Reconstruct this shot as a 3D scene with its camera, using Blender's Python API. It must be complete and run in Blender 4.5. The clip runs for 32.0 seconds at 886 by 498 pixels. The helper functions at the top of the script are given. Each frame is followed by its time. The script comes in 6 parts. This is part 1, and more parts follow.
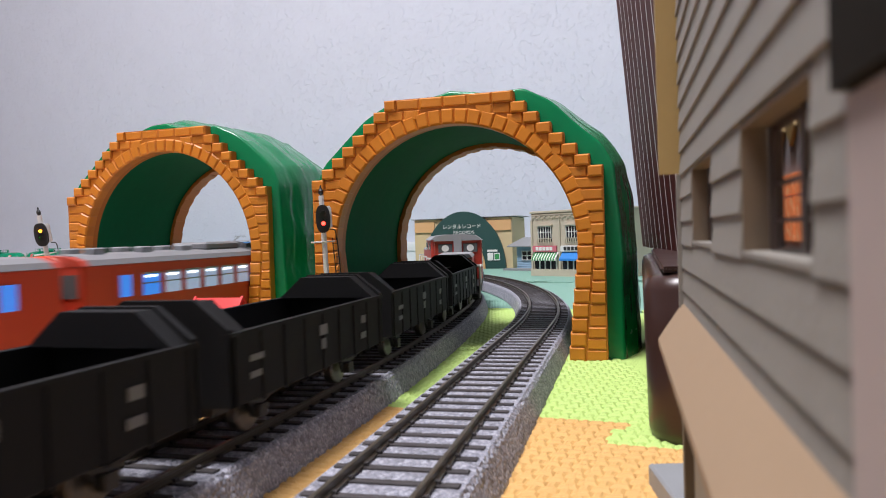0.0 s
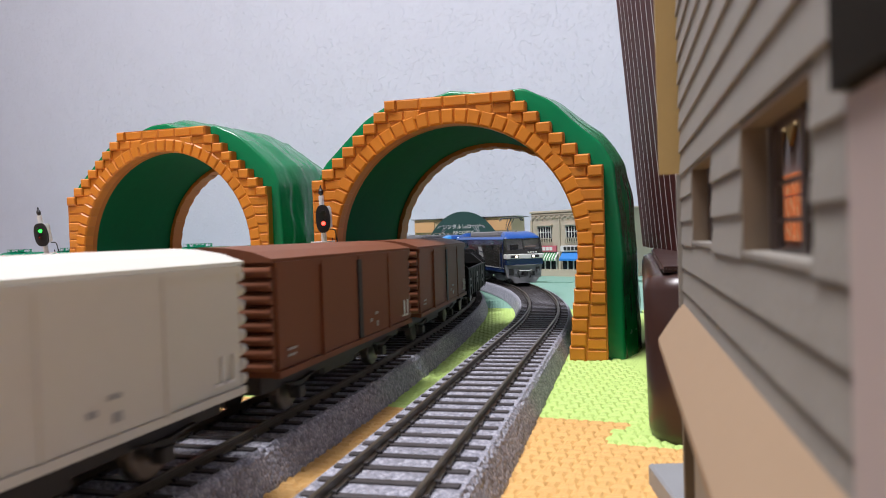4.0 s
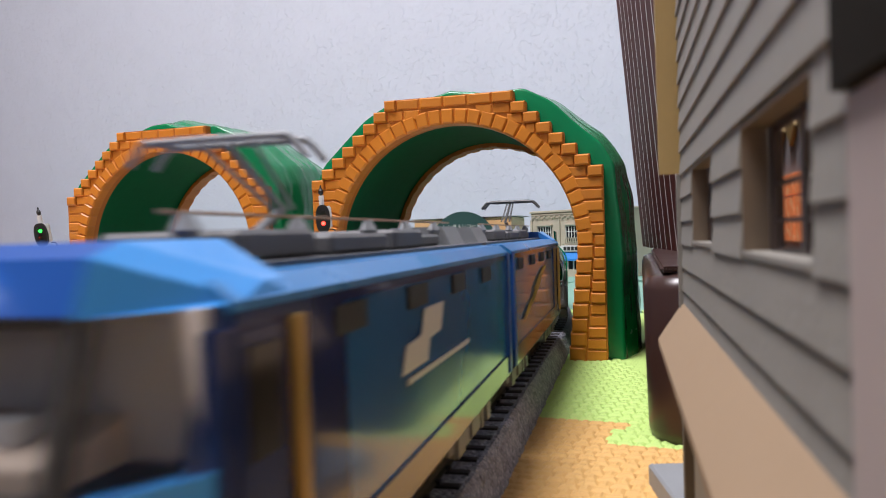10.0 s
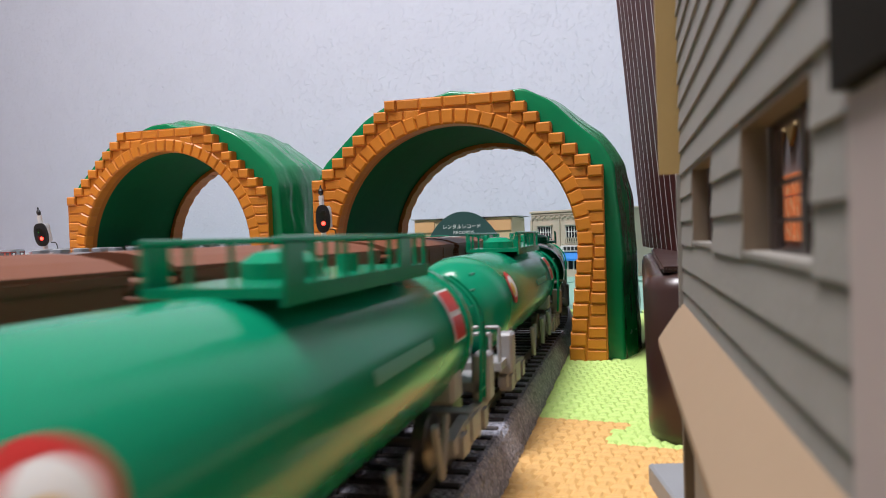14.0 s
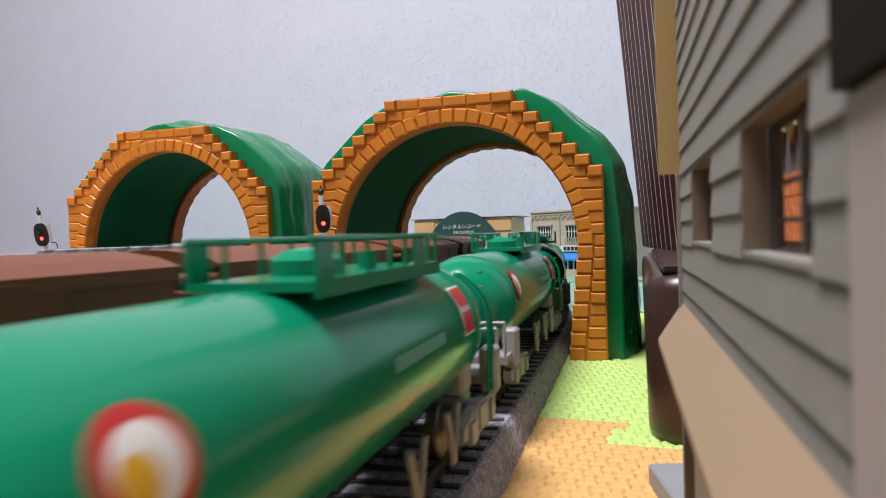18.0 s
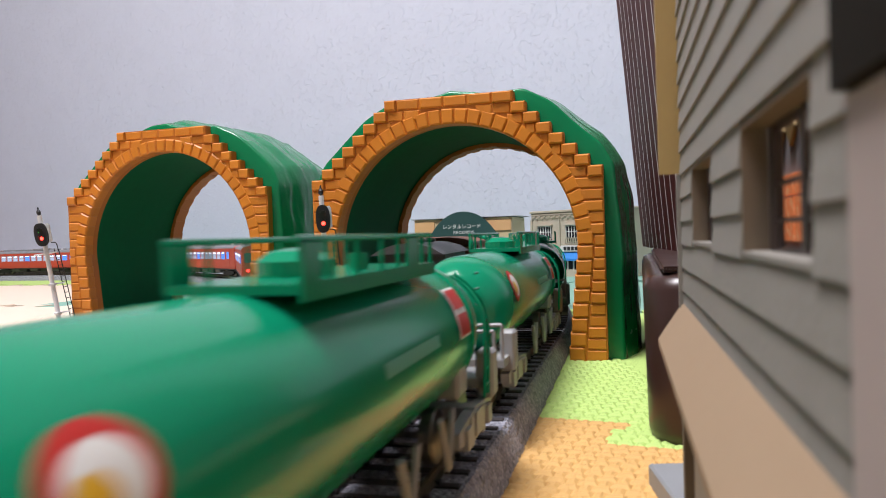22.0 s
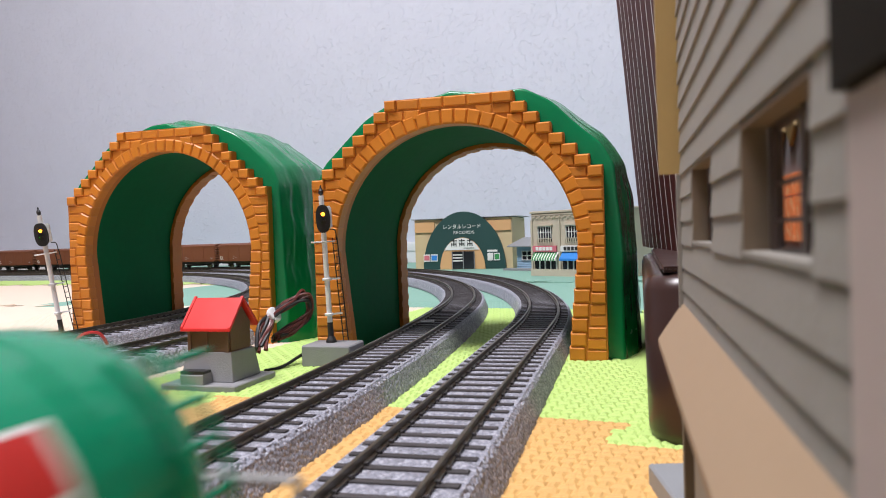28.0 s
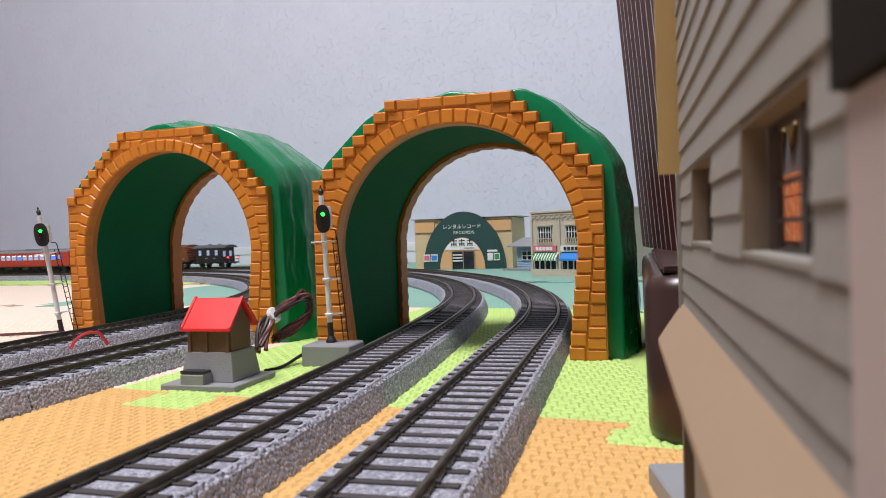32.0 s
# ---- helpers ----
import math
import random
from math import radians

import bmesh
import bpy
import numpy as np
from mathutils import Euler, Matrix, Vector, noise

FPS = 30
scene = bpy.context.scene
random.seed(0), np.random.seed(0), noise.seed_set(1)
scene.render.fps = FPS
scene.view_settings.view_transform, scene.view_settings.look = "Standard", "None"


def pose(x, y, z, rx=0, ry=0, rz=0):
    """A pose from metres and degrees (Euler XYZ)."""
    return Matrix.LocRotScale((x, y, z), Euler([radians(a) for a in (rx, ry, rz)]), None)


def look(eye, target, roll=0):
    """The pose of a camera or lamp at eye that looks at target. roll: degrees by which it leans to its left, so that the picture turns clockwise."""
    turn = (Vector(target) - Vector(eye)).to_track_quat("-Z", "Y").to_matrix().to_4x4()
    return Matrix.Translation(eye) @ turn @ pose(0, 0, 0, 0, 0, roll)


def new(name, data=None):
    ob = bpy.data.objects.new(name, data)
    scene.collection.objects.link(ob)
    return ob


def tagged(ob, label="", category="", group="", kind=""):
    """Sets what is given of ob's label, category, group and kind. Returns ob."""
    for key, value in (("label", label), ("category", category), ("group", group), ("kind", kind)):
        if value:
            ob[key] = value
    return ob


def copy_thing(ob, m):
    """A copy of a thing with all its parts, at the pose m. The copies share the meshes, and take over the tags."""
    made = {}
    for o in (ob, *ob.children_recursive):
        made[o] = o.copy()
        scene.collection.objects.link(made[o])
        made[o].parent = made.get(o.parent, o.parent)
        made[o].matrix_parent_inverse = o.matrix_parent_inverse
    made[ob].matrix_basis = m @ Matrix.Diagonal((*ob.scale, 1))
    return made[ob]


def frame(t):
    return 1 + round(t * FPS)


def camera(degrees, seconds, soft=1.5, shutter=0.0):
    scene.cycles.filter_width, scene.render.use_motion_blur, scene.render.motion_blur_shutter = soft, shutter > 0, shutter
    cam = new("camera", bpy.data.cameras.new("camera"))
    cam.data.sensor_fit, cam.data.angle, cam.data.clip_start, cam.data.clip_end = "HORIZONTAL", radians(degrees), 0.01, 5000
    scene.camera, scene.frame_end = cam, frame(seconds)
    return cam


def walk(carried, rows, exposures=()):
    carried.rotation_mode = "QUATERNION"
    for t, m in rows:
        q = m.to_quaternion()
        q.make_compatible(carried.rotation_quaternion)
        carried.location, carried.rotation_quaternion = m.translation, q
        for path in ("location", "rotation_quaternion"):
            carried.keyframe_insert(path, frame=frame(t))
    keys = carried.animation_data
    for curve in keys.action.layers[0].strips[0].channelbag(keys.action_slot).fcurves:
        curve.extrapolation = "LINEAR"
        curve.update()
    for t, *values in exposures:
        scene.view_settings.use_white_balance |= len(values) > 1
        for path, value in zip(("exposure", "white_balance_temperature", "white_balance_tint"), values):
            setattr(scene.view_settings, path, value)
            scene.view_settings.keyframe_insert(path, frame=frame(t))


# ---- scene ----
cam = camera(63.38, 32.0, soft=0.95, shutter=0.6)
cam.data.dof.use_dof, cam.data.dof.focus_distance, cam.data.dof.aperture_fstop = True, 0.48, 48.0
RAIL_Z = 0.0115
EYE = Vector((0.0, 0.0, 0.0446 + RAIL_Z))
VIEW = look(EYE, EYE + Vector((0.0, math.cos(0.0183), -math.sin(0.0183))), roll=-1.868)
walk(cam, [(0.0, VIEW), (32.0, VIEW)], exposures=[(0.0, 0.0), (28.1, 0.0), (28.9, -0.17), (32.0, -0.17)])

# ---------------------------------------------------------------- light
world = bpy.data.worlds.new("room_world")
scene.world = world
world.use_nodes = True
world.node_tree.nodes["Background"].inputs[0].default_value = (0.85, 0.87, 1.0, 1)
world.node_tree.nodes["Background"].inputs[1].default_value = 0.2


def area_lamp(name, m, sx, sy, power, colour):
    data = bpy.data.lights.new(name, "AREA")
    data.shape, data.size, data.size_y, data.energy, data.color = "RECTANGLE", sx, sy, power, colour
    ob = new(name, data)
    ob.matrix_world = m
    return ob


CEILING_Z = 2.35
area_lamp("ceiling_light_glow", pose(-0.62, -0.10, CEILING_Z - 0.13), 0.80, 0.80, 90, (0.965, 0.935, 0.995))


# ---------------------------------------------------------------- materials
def material(name, colour, rough=0.5, metal=0.0, vary=0.12, scale=60.0, bump=0.0, bump_scale=400.0, spots=None,
             spot_scale=900.0, per_object=0.0, coat=0.0, emit=None, emit_power=0.0, rough_vary=0.1, spec=0.5):
    """Base colour with coarse and fine variation, optional speckles, relief, per-piece variation."""
    m = bpy.data.materials.new(name)
    m.use_nodes = True
    nt = m.node_tree
    b = nt.nodes["Principled BSDF"]
    link = nt.links.new

    def node(kind, **kw):
        n = nt.nodes.new(kind)
        for k, v in kw.items():
            n.inputs[k].default_value = v
        return n

    def mix(fac, a, c, blend="MIX"):
        n = nt.nodes.new("ShaderNodeMix")
        n.data_type, n.blend_type = "RGBA", blend
        for sock, val in ((n.inputs[0], fac), (n.inputs[6], a), (n.inputs[7], c)):
            if isinstance(val, (int, float)):
                sock.default_value = val
            elif isinstance(val, tuple):
                sock.default_value = (*val[:3], 1)
            else:
                link(val, sock)
        return n.outputs[2]

    co = nt.nodes.new("ShaderNodeTexCoord").outputs["Object"]
    n1 = node("ShaderNodeTexNoise", Scale=scale, Detail=4.0, Roughness=0.6)
    n2 = node("ShaderNodeTexNoise", Scale=scale * 9, Detail=3.0)
    link(co, n1.inputs["Vector"])
    link(co, n2.inputs["Vector"])
    dark = tuple(c * (1 - vary) for c in colour[:3])
    light = tuple(min(1, c * (1 + vary)) for c in colour[:3])
    col = mix(n1.outputs[0], dark, light)
    col = mix(0.35, col, mix(n2.outputs[0], dark, light))
    if spots:
        v = node("ShaderNodeTexNoise", Scale=spot_scale, Detail=2.0)
        link(co, v.inputs["Vector"])
        r = nt.nodes.new("ShaderNodeValToRGB")
        r.color_ramp.elements[0].position, r.color_ramp.elements[1].position = 0.50, 0.62
        link(v.outputs[0], r.inputs[0])
        col = mix(r.outputs[0], col, tuple(spots))
    if per_object:
        oi = nt.nodes.new("ShaderNodeObjectInfo")
        mr = node("ShaderNodeMapRange", **{"To Min": 1 - per_object, "To Max": 1 + per_object})
        link(oi.outputs["Random"], mr.inputs[0])
        hs = nt.nodes.new("ShaderNodeHueSaturation")
        link(mr.outputs[0], hs.inputs["Value"])
        link(col, hs.inputs["Color"])
        col = hs.outputs[0]
    link(col, b.inputs["Base Color"])
    rr = node("ShaderNodeMapRange", **{"To Min": max(0.02, rough - rough_vary), "To Max": min(1, rough + rough_vary)})
    link(n1.outputs[0], rr.inputs[0])
    link(rr.outputs[0], b.inputs["Roughness"])
    b.inputs["Metallic"].default_value = metal
    b.inputs["Coat Weight"].default_value = coat
    b.inputs["Specular IOR Level"].default_value = spec
    if bump:
        n3 = node("ShaderNodeTexNoise", Scale=bump_scale, Detail=4.0)
        link(co, n3.inputs["Vector"])
        bp = node("ShaderNodeBump", Strength=1.0, Distance=bump)
        link(n3.outputs[0], bp.inputs["Height"])
        link(bp.outputs[0], b.inputs["Normal"])
    if emit:
        b.inputs["Emission Color"].default_value = (*emit, 1)
        b.inputs["Emission Strength"].default_value = emit_power
    return m


M_WALL = material("wallpaper", (0.605, 0.63, 0.72), 0.85, vary=0.07, scale=16)


def embossed(m, scale, depth):
    """Fine raised flecks with firm edges, as on plaster-look wallpaper."""
    nt = m.node_tree
    b = nt.nodes["Principled BSDF"]
    co = nt.nodes.new("ShaderNodeTexCoord").outputs["Object"]
    n = nt.nodes.new("ShaderNodeTexNoise")
    n.inputs["Scale"].default_value, n.inputs["Detail"].default_value, n.inputs["Roughness"].default_value = scale, 6.0, 0.62
    nt.links.new(co, n.inputs["Vector"])
    r = nt.nodes.new("ShaderNodeValToRGB")
    r.color_ramp.elements[0].position, r.color_ramp.elements[1].position = 0.55, 0.63
    nt.links.new(n.outputs[0], r.inputs[0])
    bp = nt.nodes.new("ShaderNodeBump")
    bp.inputs["Strength"].default_value, bp.inputs["Distance"].default_value = 1.0, depth
    nt.links.new(r.outputs[0], bp.inputs["Height"])
    nt.links.new(bp.outputs[0], b.inputs["Normal"])


embossed(M_WALL, 110, 0.0005)
M_FLOOR = material("pale_floor", (0.42, 0.33, 0.24), 0.5, vary=0.1, scale=6)
M_BASEBOARD = material("white_skirting", (0.72, 0.73, 0.75), 0.5, vary=0.04)
M_LAMP = material("lamp_opal", (0.9, 0.9, 0.9), 0.4, emit=(1.0, 0.97, 0.93), emit_power=3.0)
M_BED = material("ballast", (0.275, 0.278, 0.325), 0.9, vary=0.18, scale=120, spots=(0.42, 0.42, 0.47), spot_scale=1400)


def stone_relief(m, size, depth, low, high):
    """Small packed stones: cells of their own shade with rounded relief."""
    nt = m.node_tree
    b = nt.nodes["Principled BSDF"]
    co = nt.nodes.new("ShaderNodeTexCoord").outputs["Object"]
    v = nt.nodes.new("ShaderNodeTexVoronoi")
    v.inputs["Scale"].default_value, v.inputs["Randomness"].default_value = 1 / size, 1.0
    nt.links.new(co, v.inputs["Vector"])
    bp = nt.nodes.new("ShaderNodeBump")
    bp.invert = True
    bp.inputs["Strength"].default_value, bp.inputs["Distance"].default_value = 1.0, depth
    nt.links.new(v.outputs["Distance"], bp.inputs["Height"])
    nt.links.new(bp.outputs[0], b.inputs["Normal"])
    bw = nt.nodes.new("ShaderNodeRGBToBW")
    nt.links.new(v.outputs["Color"], bw.inputs[0])
    mr = nt.nodes.new("ShaderNodeMapRange")
    mr.inputs["To Min"].default_value, mr.inputs["To Max"].default_value = low, high
    nt.links.new(bw.outputs[0], mr.inputs[0])
    hs = nt.nodes.new("ShaderNodeHueSaturation")
    nt.links.new(b.inputs["Base Color"].links[0].from_socket, hs.inputs["Color"])
    nt.links.new(mr.outputs[0], hs.inputs["Value"])
    nt.links.new(hs.outputs[0], b.inputs["Base Color"])


stone_relief(M_BED, 0.0012, 0.0009, 0.60, 1.35)
M_TIE = material("tie_plastic", (0.042, 0.036, 0.036), 0.6, vary=0.3, scale=200, per_object=0.25)
M_RAIL = material("rail_metal", (0.11, 0.092, 0.066), 0.40, metal=0.6, vary=0.3, scale=150)
M_BRICK = material("orange_plastic_brick", (0.66, 0.225, 0.020), 0.40, vary=0.10, scale=90, bump=0.0001, bump_scale=700, per_object=0.07)
M_MORTAR = material("orange_plastic_joint", (0.52, 0.160, 0.015), 0.5, vary=0.1)
M_GREEN = material("green_plastic", (0.004, 0.185, 0.066), 0.24, vary=0.10, scale=40, bump=0.0002, bump_scale=220, spec=0.42)
# Darker copy of green_plastic: the shade inside the tunnels put into the colour
M_GREEN_SHADE = material("green_plastic_shaded_copy", (0.003, 0.125, 0.045), 0.70, vary=0.25, scale=30, spec=0.12, bump=0.0003, bump_scale=60)
M_BLACK = material("black_plastic", (0.014, 0.014, 0.015), 0.5, vary=0.3, scale=120)
M_BROWN = material("freight_brown", (0.175, 0.060, 0.027), 0.55, vary=0.10, scale=60, rough_vary=0.06, spec=0.3)
M_WHITE = material("ivory_white", (0.66, 0.64, 0.57), 0.45, vary=0.06, scale=60)
M_GREY = material("grey_plastic", (0.25, 0.26, 0.27), 0.5, vary=0.12, scale=80)
M_TANK = material("tank_green", (0.004, 0.24, 0.12), 0.17, vary=0.06, scale=50, spec=0.27)
M_RED = material("railcar_vermilion", (0.46, 0.048, 0.022), 0.4, vary=0.06, scale=60)
M_BLUE = material("loco_blue", (0.014, 0.080, 0.33), 0.32, vary=0.08, scale=50, spec=0.35)
M_SKYBLUE = material("loco_light_blue", (0.030, 0.19, 0.47), 0.3, vary=0.08, scale=50, coat=0.2)
M_SIDING = material("clapboard_paint", (0.255, 0.236, 0.205), 0.75, vary=0.14, scale=80, bump=0.0001, bump_scale=900)
M_TAN = material("tan_board", (0.32, 0.22, 0.135), 0.75, vary=0.08, scale=60)
M_DARKBIN = material("dark_brown_plastic", (0.045, 0.022, 0.018), 0.3, vary=0.15, scale=20)
M_CREAM = material("cream_wall", (0.58, 0.45, 0.26), 0.7, vary=0.08, scale=40)


# ---------------------------------------------------------------- mesh helpers
def mesh_from(name, verts, faces, mat, smooth=False):
    me = bpy.data.meshes.new(name)
    me.from_pydata([tuple(v) for v in verts], [], faces)
    for mm in (mat if isinstance(mat, (list, tuple)) else [mat]):
        me.materials.append(mm)
    if smooth:
        me.polygons.foreach_set("use_smooth", [True] * len(me.polygons))
    me.update()
    return me


def link_part(name, me, parent=None, m=None, label=""):
    ob = new(name, me)
    if parent is not None:
        ob.parent = parent
    if m is not None:
        ob.matrix_basis = m
    if label:
        tagged(ob, label)
    return ob


def thing(name, m, label, category, group="", kind=""):
    ob = new(name)
    ob.empty_display_size = 0.01
    ob.matrix_basis = m
    return tagged(ob, label, category, group, kind)


def part(name, bm, mat, parent, label="", m=None, smooth=False, bevel=0.0, segs=1):
    """Links a bmesh as one mesh object under a thing or a part."""
    if bevel:
        bmesh.ops.bevel(bm, geom=bm.edges[:], offset=bevel, segments=segs, affect="EDGES", clamp_overlap=True)
    me = bpy.data.meshes.new(name)
    bmesh.ops.recalc_face_normals(bm, faces=bm.faces[:])
    bm.to_mesh(me)
    bm.free()
    me.materials.append(mat)
    if smooth:
        me.polygons.foreach_set("use_smooth", [True] * len(me.polygons))
    return link_part(name, me, parent, m, label)


def box(x0, x1, y0, y1, z0, z1, bm=None):
    bm = bm or bmesh.new()
    v = [bm.verts.new((x, y, z)) for x in (x0, x1) for y in (y0, y1) for z in (z0, z1)]
    for f in ((0, 1, 3, 2), (4, 6, 7, 5), (0, 4, 5, 1), (2, 3, 7, 6), (0, 2, 6, 4), (1, 5, 7, 3)):
        bm.faces.new([v[i] for i in f])
    return bm


def prism(profile, a0, a1, axis="x", bm=None):
    """A closed outline drawn in the two other axes, pushed from a0 to a1 along the axis."""
    bm = bm or bmesh.new()
    put = {"x": lambda p, a: (a, p[0], p[1]), "y": lambda p, a: (p[0], a, p[1]), "z": lambda p, a: (p[0], p[1], a)}[axis]
    r0 = [bm.verts.new(put(p, a0)) for p in profile]
    r1 = [bm.verts.new(put(p, a1)) for p in profile]
    n = len(profile)
    for i in range(n):
        bm.faces.new((r0[i], r0[(i + 1) % n], r1[(i + 1) % n], r1[i]))
    bm.faces.new(r0)
    bm.faces.new(r1[::-1])
    return bm


def rod(p, q, r, n=8, bm=None, r2=None):
    bm = bm or bmesh.new()
    p, q = Vector(p), Vector(q)
    d = (q - p).normalized()
    side = d.orthogonal().normalized()
    up = d.cross(side)
    rings = []
    for c, rr in ((p, r), (q, r if r2 is None else r2)):
        rings.append([bm.verts.new(c + rr * (math.cos(2 * math.pi * i / n) * side + math.sin(2 * math.pi * i / n) * up)) for i in range(n)])
    for i in range(n):
        bm.faces.new((rings[0][i], rings[0][(i + 1) % n], rings[1][(i + 1) % n], rings[1][i]))
    bm.faces.new(rings[0][::-1])
    bm.faces.new(rings[1])
    return bm


def lathe(profile, n=24, bm=None, axis="z", centre=(0, 0, 0)):
    """Turns a list of (radius, height) round an axis."""
    bm = bm or bmesh.new()
    rings = []
    for r, h in profile:
        ring = []
        for i in range(n):
            a = 2 * math.pi * i / n
            p = {"z": (r * math.cos(a), r * math.sin(a), h), "x": (h, r * math.cos(a), r * math.sin(a)), "y": (r * math.cos(a), h, r * math.sin(a))}[axis]
            ring.append(bm.verts.new(Vector(p) + Vector(centre)))
        rings.append(ring)
    for a, b in zip(rings, rings[1:]):
        for i in range(n):
            bm.faces.new((a[i], a[(i + 1) % n], b[(i + 1) % n], b[i]))
    bm.faces.new(rings[0][::-1])
    bm.faces.new(rings[-1])
    return bm


def tube(points, r, n=6, bm=None):
    """A round wire through the points."""
    bm = bm or bmesh.new()
    pts = [Vector(p) for p in points]
    rings = []
    for i, p in enumerate(pts):
        d = (pts[min(i + 1, len(pts) - 1)] - pts[max(i - 1, 0)]).normalized()
        side = d.cross(Vector((0.13, 0.21, 1))).normalized()
        up = side.cross(d)
        rings.append([bm.verts.new(p + r * (math.cos(2 * math.pi * k / n) * side + math.sin(2 * math.pi * k / n) * up)) for k in range(n)])
    for a, b in zip(rings, rings[1:]):
        for i in range(n):
            bm.faces.new((a[i], a[(i + 1) % n], b[(i + 1) % n], b[i]))
    bm.faces.new(rings[0][::-1])
    bm.faces.new(rings[-1])
    return bm


def smooth_line(points, n=8):
    """Points along a soft curve through the given ones."""
    pts = [Vector(p) for p in points]
    out = []
    for i in range(len(pts) - 1):
        a, b, c, d = pts[max(i - 1, 0)], pts[i], pts[i + 1], pts[min(i + 2, len(pts) - 1)]
        for k in range(n):
            t = k / n
            out.append(0.5 * (2 * b + (c - a) * t + (2 * a - 5 * b + 4 * c - d) * t * t + (3 * b - a - 3 * c + d) * t ** 3))
    return out + [pts[-1]]


# ---------------------------------------------------------------- tracks: lines made of straights and arcs
class Line:
    def __init__(self, x, y, heading, segments, back):
        """From (x, y), heading left of +y in radians; segments (length, curvature); s = 0 at (x, y), straight for back metres before it."""
        self.rows, s = [(-back, x + math.sin(heading) * back, y - math.cos(heading) * back, heading, 0.0)], 0.0
        for length, k in segments:
            self.rows.append((s, x, y, heading, k))
            h2 = heading + k * length
            if abs(k) > 1e-6:
                x, y = x + (math.cos(h2) - math.cos(heading)) / k, y + (math.sin(h2) - math.sin(heading)) / k
            else:
                x, y = x - math.sin(heading) * length, y + math.cos(heading) * length
            heading, s = h2, s + length
        self.length = s

    def at(self, s):
        s0, x, y, h, k = [r for r in self.rows if r[0] <= max(s, self.rows[0][0])][-1]
        d, h2 = s - s0, h + k * (s - s0)
        if abs(k) > 1e-6:
            return x + (math.cos(h2) - math.cos(h)) / k, y + (math.sin(h2) - math.sin(h)) / k, h2
        return x - math.sin(h) * d, y + math.cos(h) * d, h

    def point(self, s, side, z):
        x, y, h = self.at(s)
        return Vector((x - math.cos(h) * side, y - math.sin(h) * side, z))


OUT = 1.148  # heading of the straights along the back wall
LINE_A = Line(-0.0241, 0.09, -0.25, [(0.2645, -0.0145), ((OUT + 0.2538) * 0.8711, 1 / 0.8711), (3.2, 0)], 3.2)
LINE_B = Line(-0.0794, 0.09, -0.28, [(0.0557, 0), (0.319, 0.3865), ((OUT + 0.28 - 0.1233) * 0.8103, 1 / 0.8103), (3.2, 0)], 3.4)
LINE_D = Line(-0.130 - 0.2 * 0.267, 0.3616 - 0.2 * 0.9636, -0.2705, [(0.2, 0), ((OUT + 0.2705) * 0.799, 1 / 0.799), (3.2, 0)], 3.2)
LINE_C = Line(-0.1965 - 0.2 * 0.267, 0.38 - 0.2 * 0.9636, -0.2705, [(0.2, 0), ((OUT + 0.2705) * 0.73, 1 / 0.73), (3.2, 0)], 3.2)


class Ring:
    """A closed loop: the visible curve, then round the far and the near end."""
    def __init__(self, line, bend, end):
        turn = OUT + 0.2705
        self.path = Line(line.rows[1][1], line.rows[1][2], -0.2705, [(0.2, 0), (turn * bend, 1 / bend), (0.45, 0), (2.45 * end, 1 / end), (1.2169, 0), ((2 * math.pi - turn - 2.45) * end, 1 / end), (0.217, 0)], 0.0)
        self.length = self.path.length

    def at(self, s):
        return self.path.at(s % self.length)

    def point(self, s, side, z):
        return self.path.point(s % self.length, side, z)


RING_D = Ring(LINE_D, 0.799, 0.37)
RING_C = Ring(LINE_C, 0.73, 0.301)


def sweep(line, s0, s1, profile, mat, name, step=0.012, z0=0.0):
    """A strip with the closed outline profile (side, z) along a line."""
    n = max(2, int((s1 - s0) / step))
    verts, faces, k = [], [], len(profile)
    for i in range(n + 1):
        s = s0 + (s1 - s0) * i / n
        for side, z in profile:
            verts.append(line.point(s, side, z + z0))
    for i in range(n):
        for j in range(k):
            a, b = i * k + j, i * k + (j + 1) % k
            faces.append((a, b, b + k, a + k))
    faces.append(tuple(range(k))[::-1])
    faces.append(tuple(n * k + j for j in range(k)))
    return mesh_from(name, verts, faces, mat)


BED = [(0.0186, 0), (0.0184, 0.0010), (0.0162, 0.0076), (0.0151, 0.0088), (-0.0151, 0.0088), (-0.0162, 0.0076), (-0.0184, 0.0010), (-0.0186, 0)]
RAIL = [(0.0010, 0), (0.0010, 0.0003), (0.0003, 0.0006), (0.0003, 0.0015), (0.0005, 0.0017), (0.0005, 0.0021), (0.0004, 0.0022), (-0.0004, 0.0022), (-0.0005, 0.0021), (-0.0005, 0.0017), (-0.0003, 0.0015), (-0.0003, 0.0006), (-0.0010, 0.0003), (-0.0010, 0)]


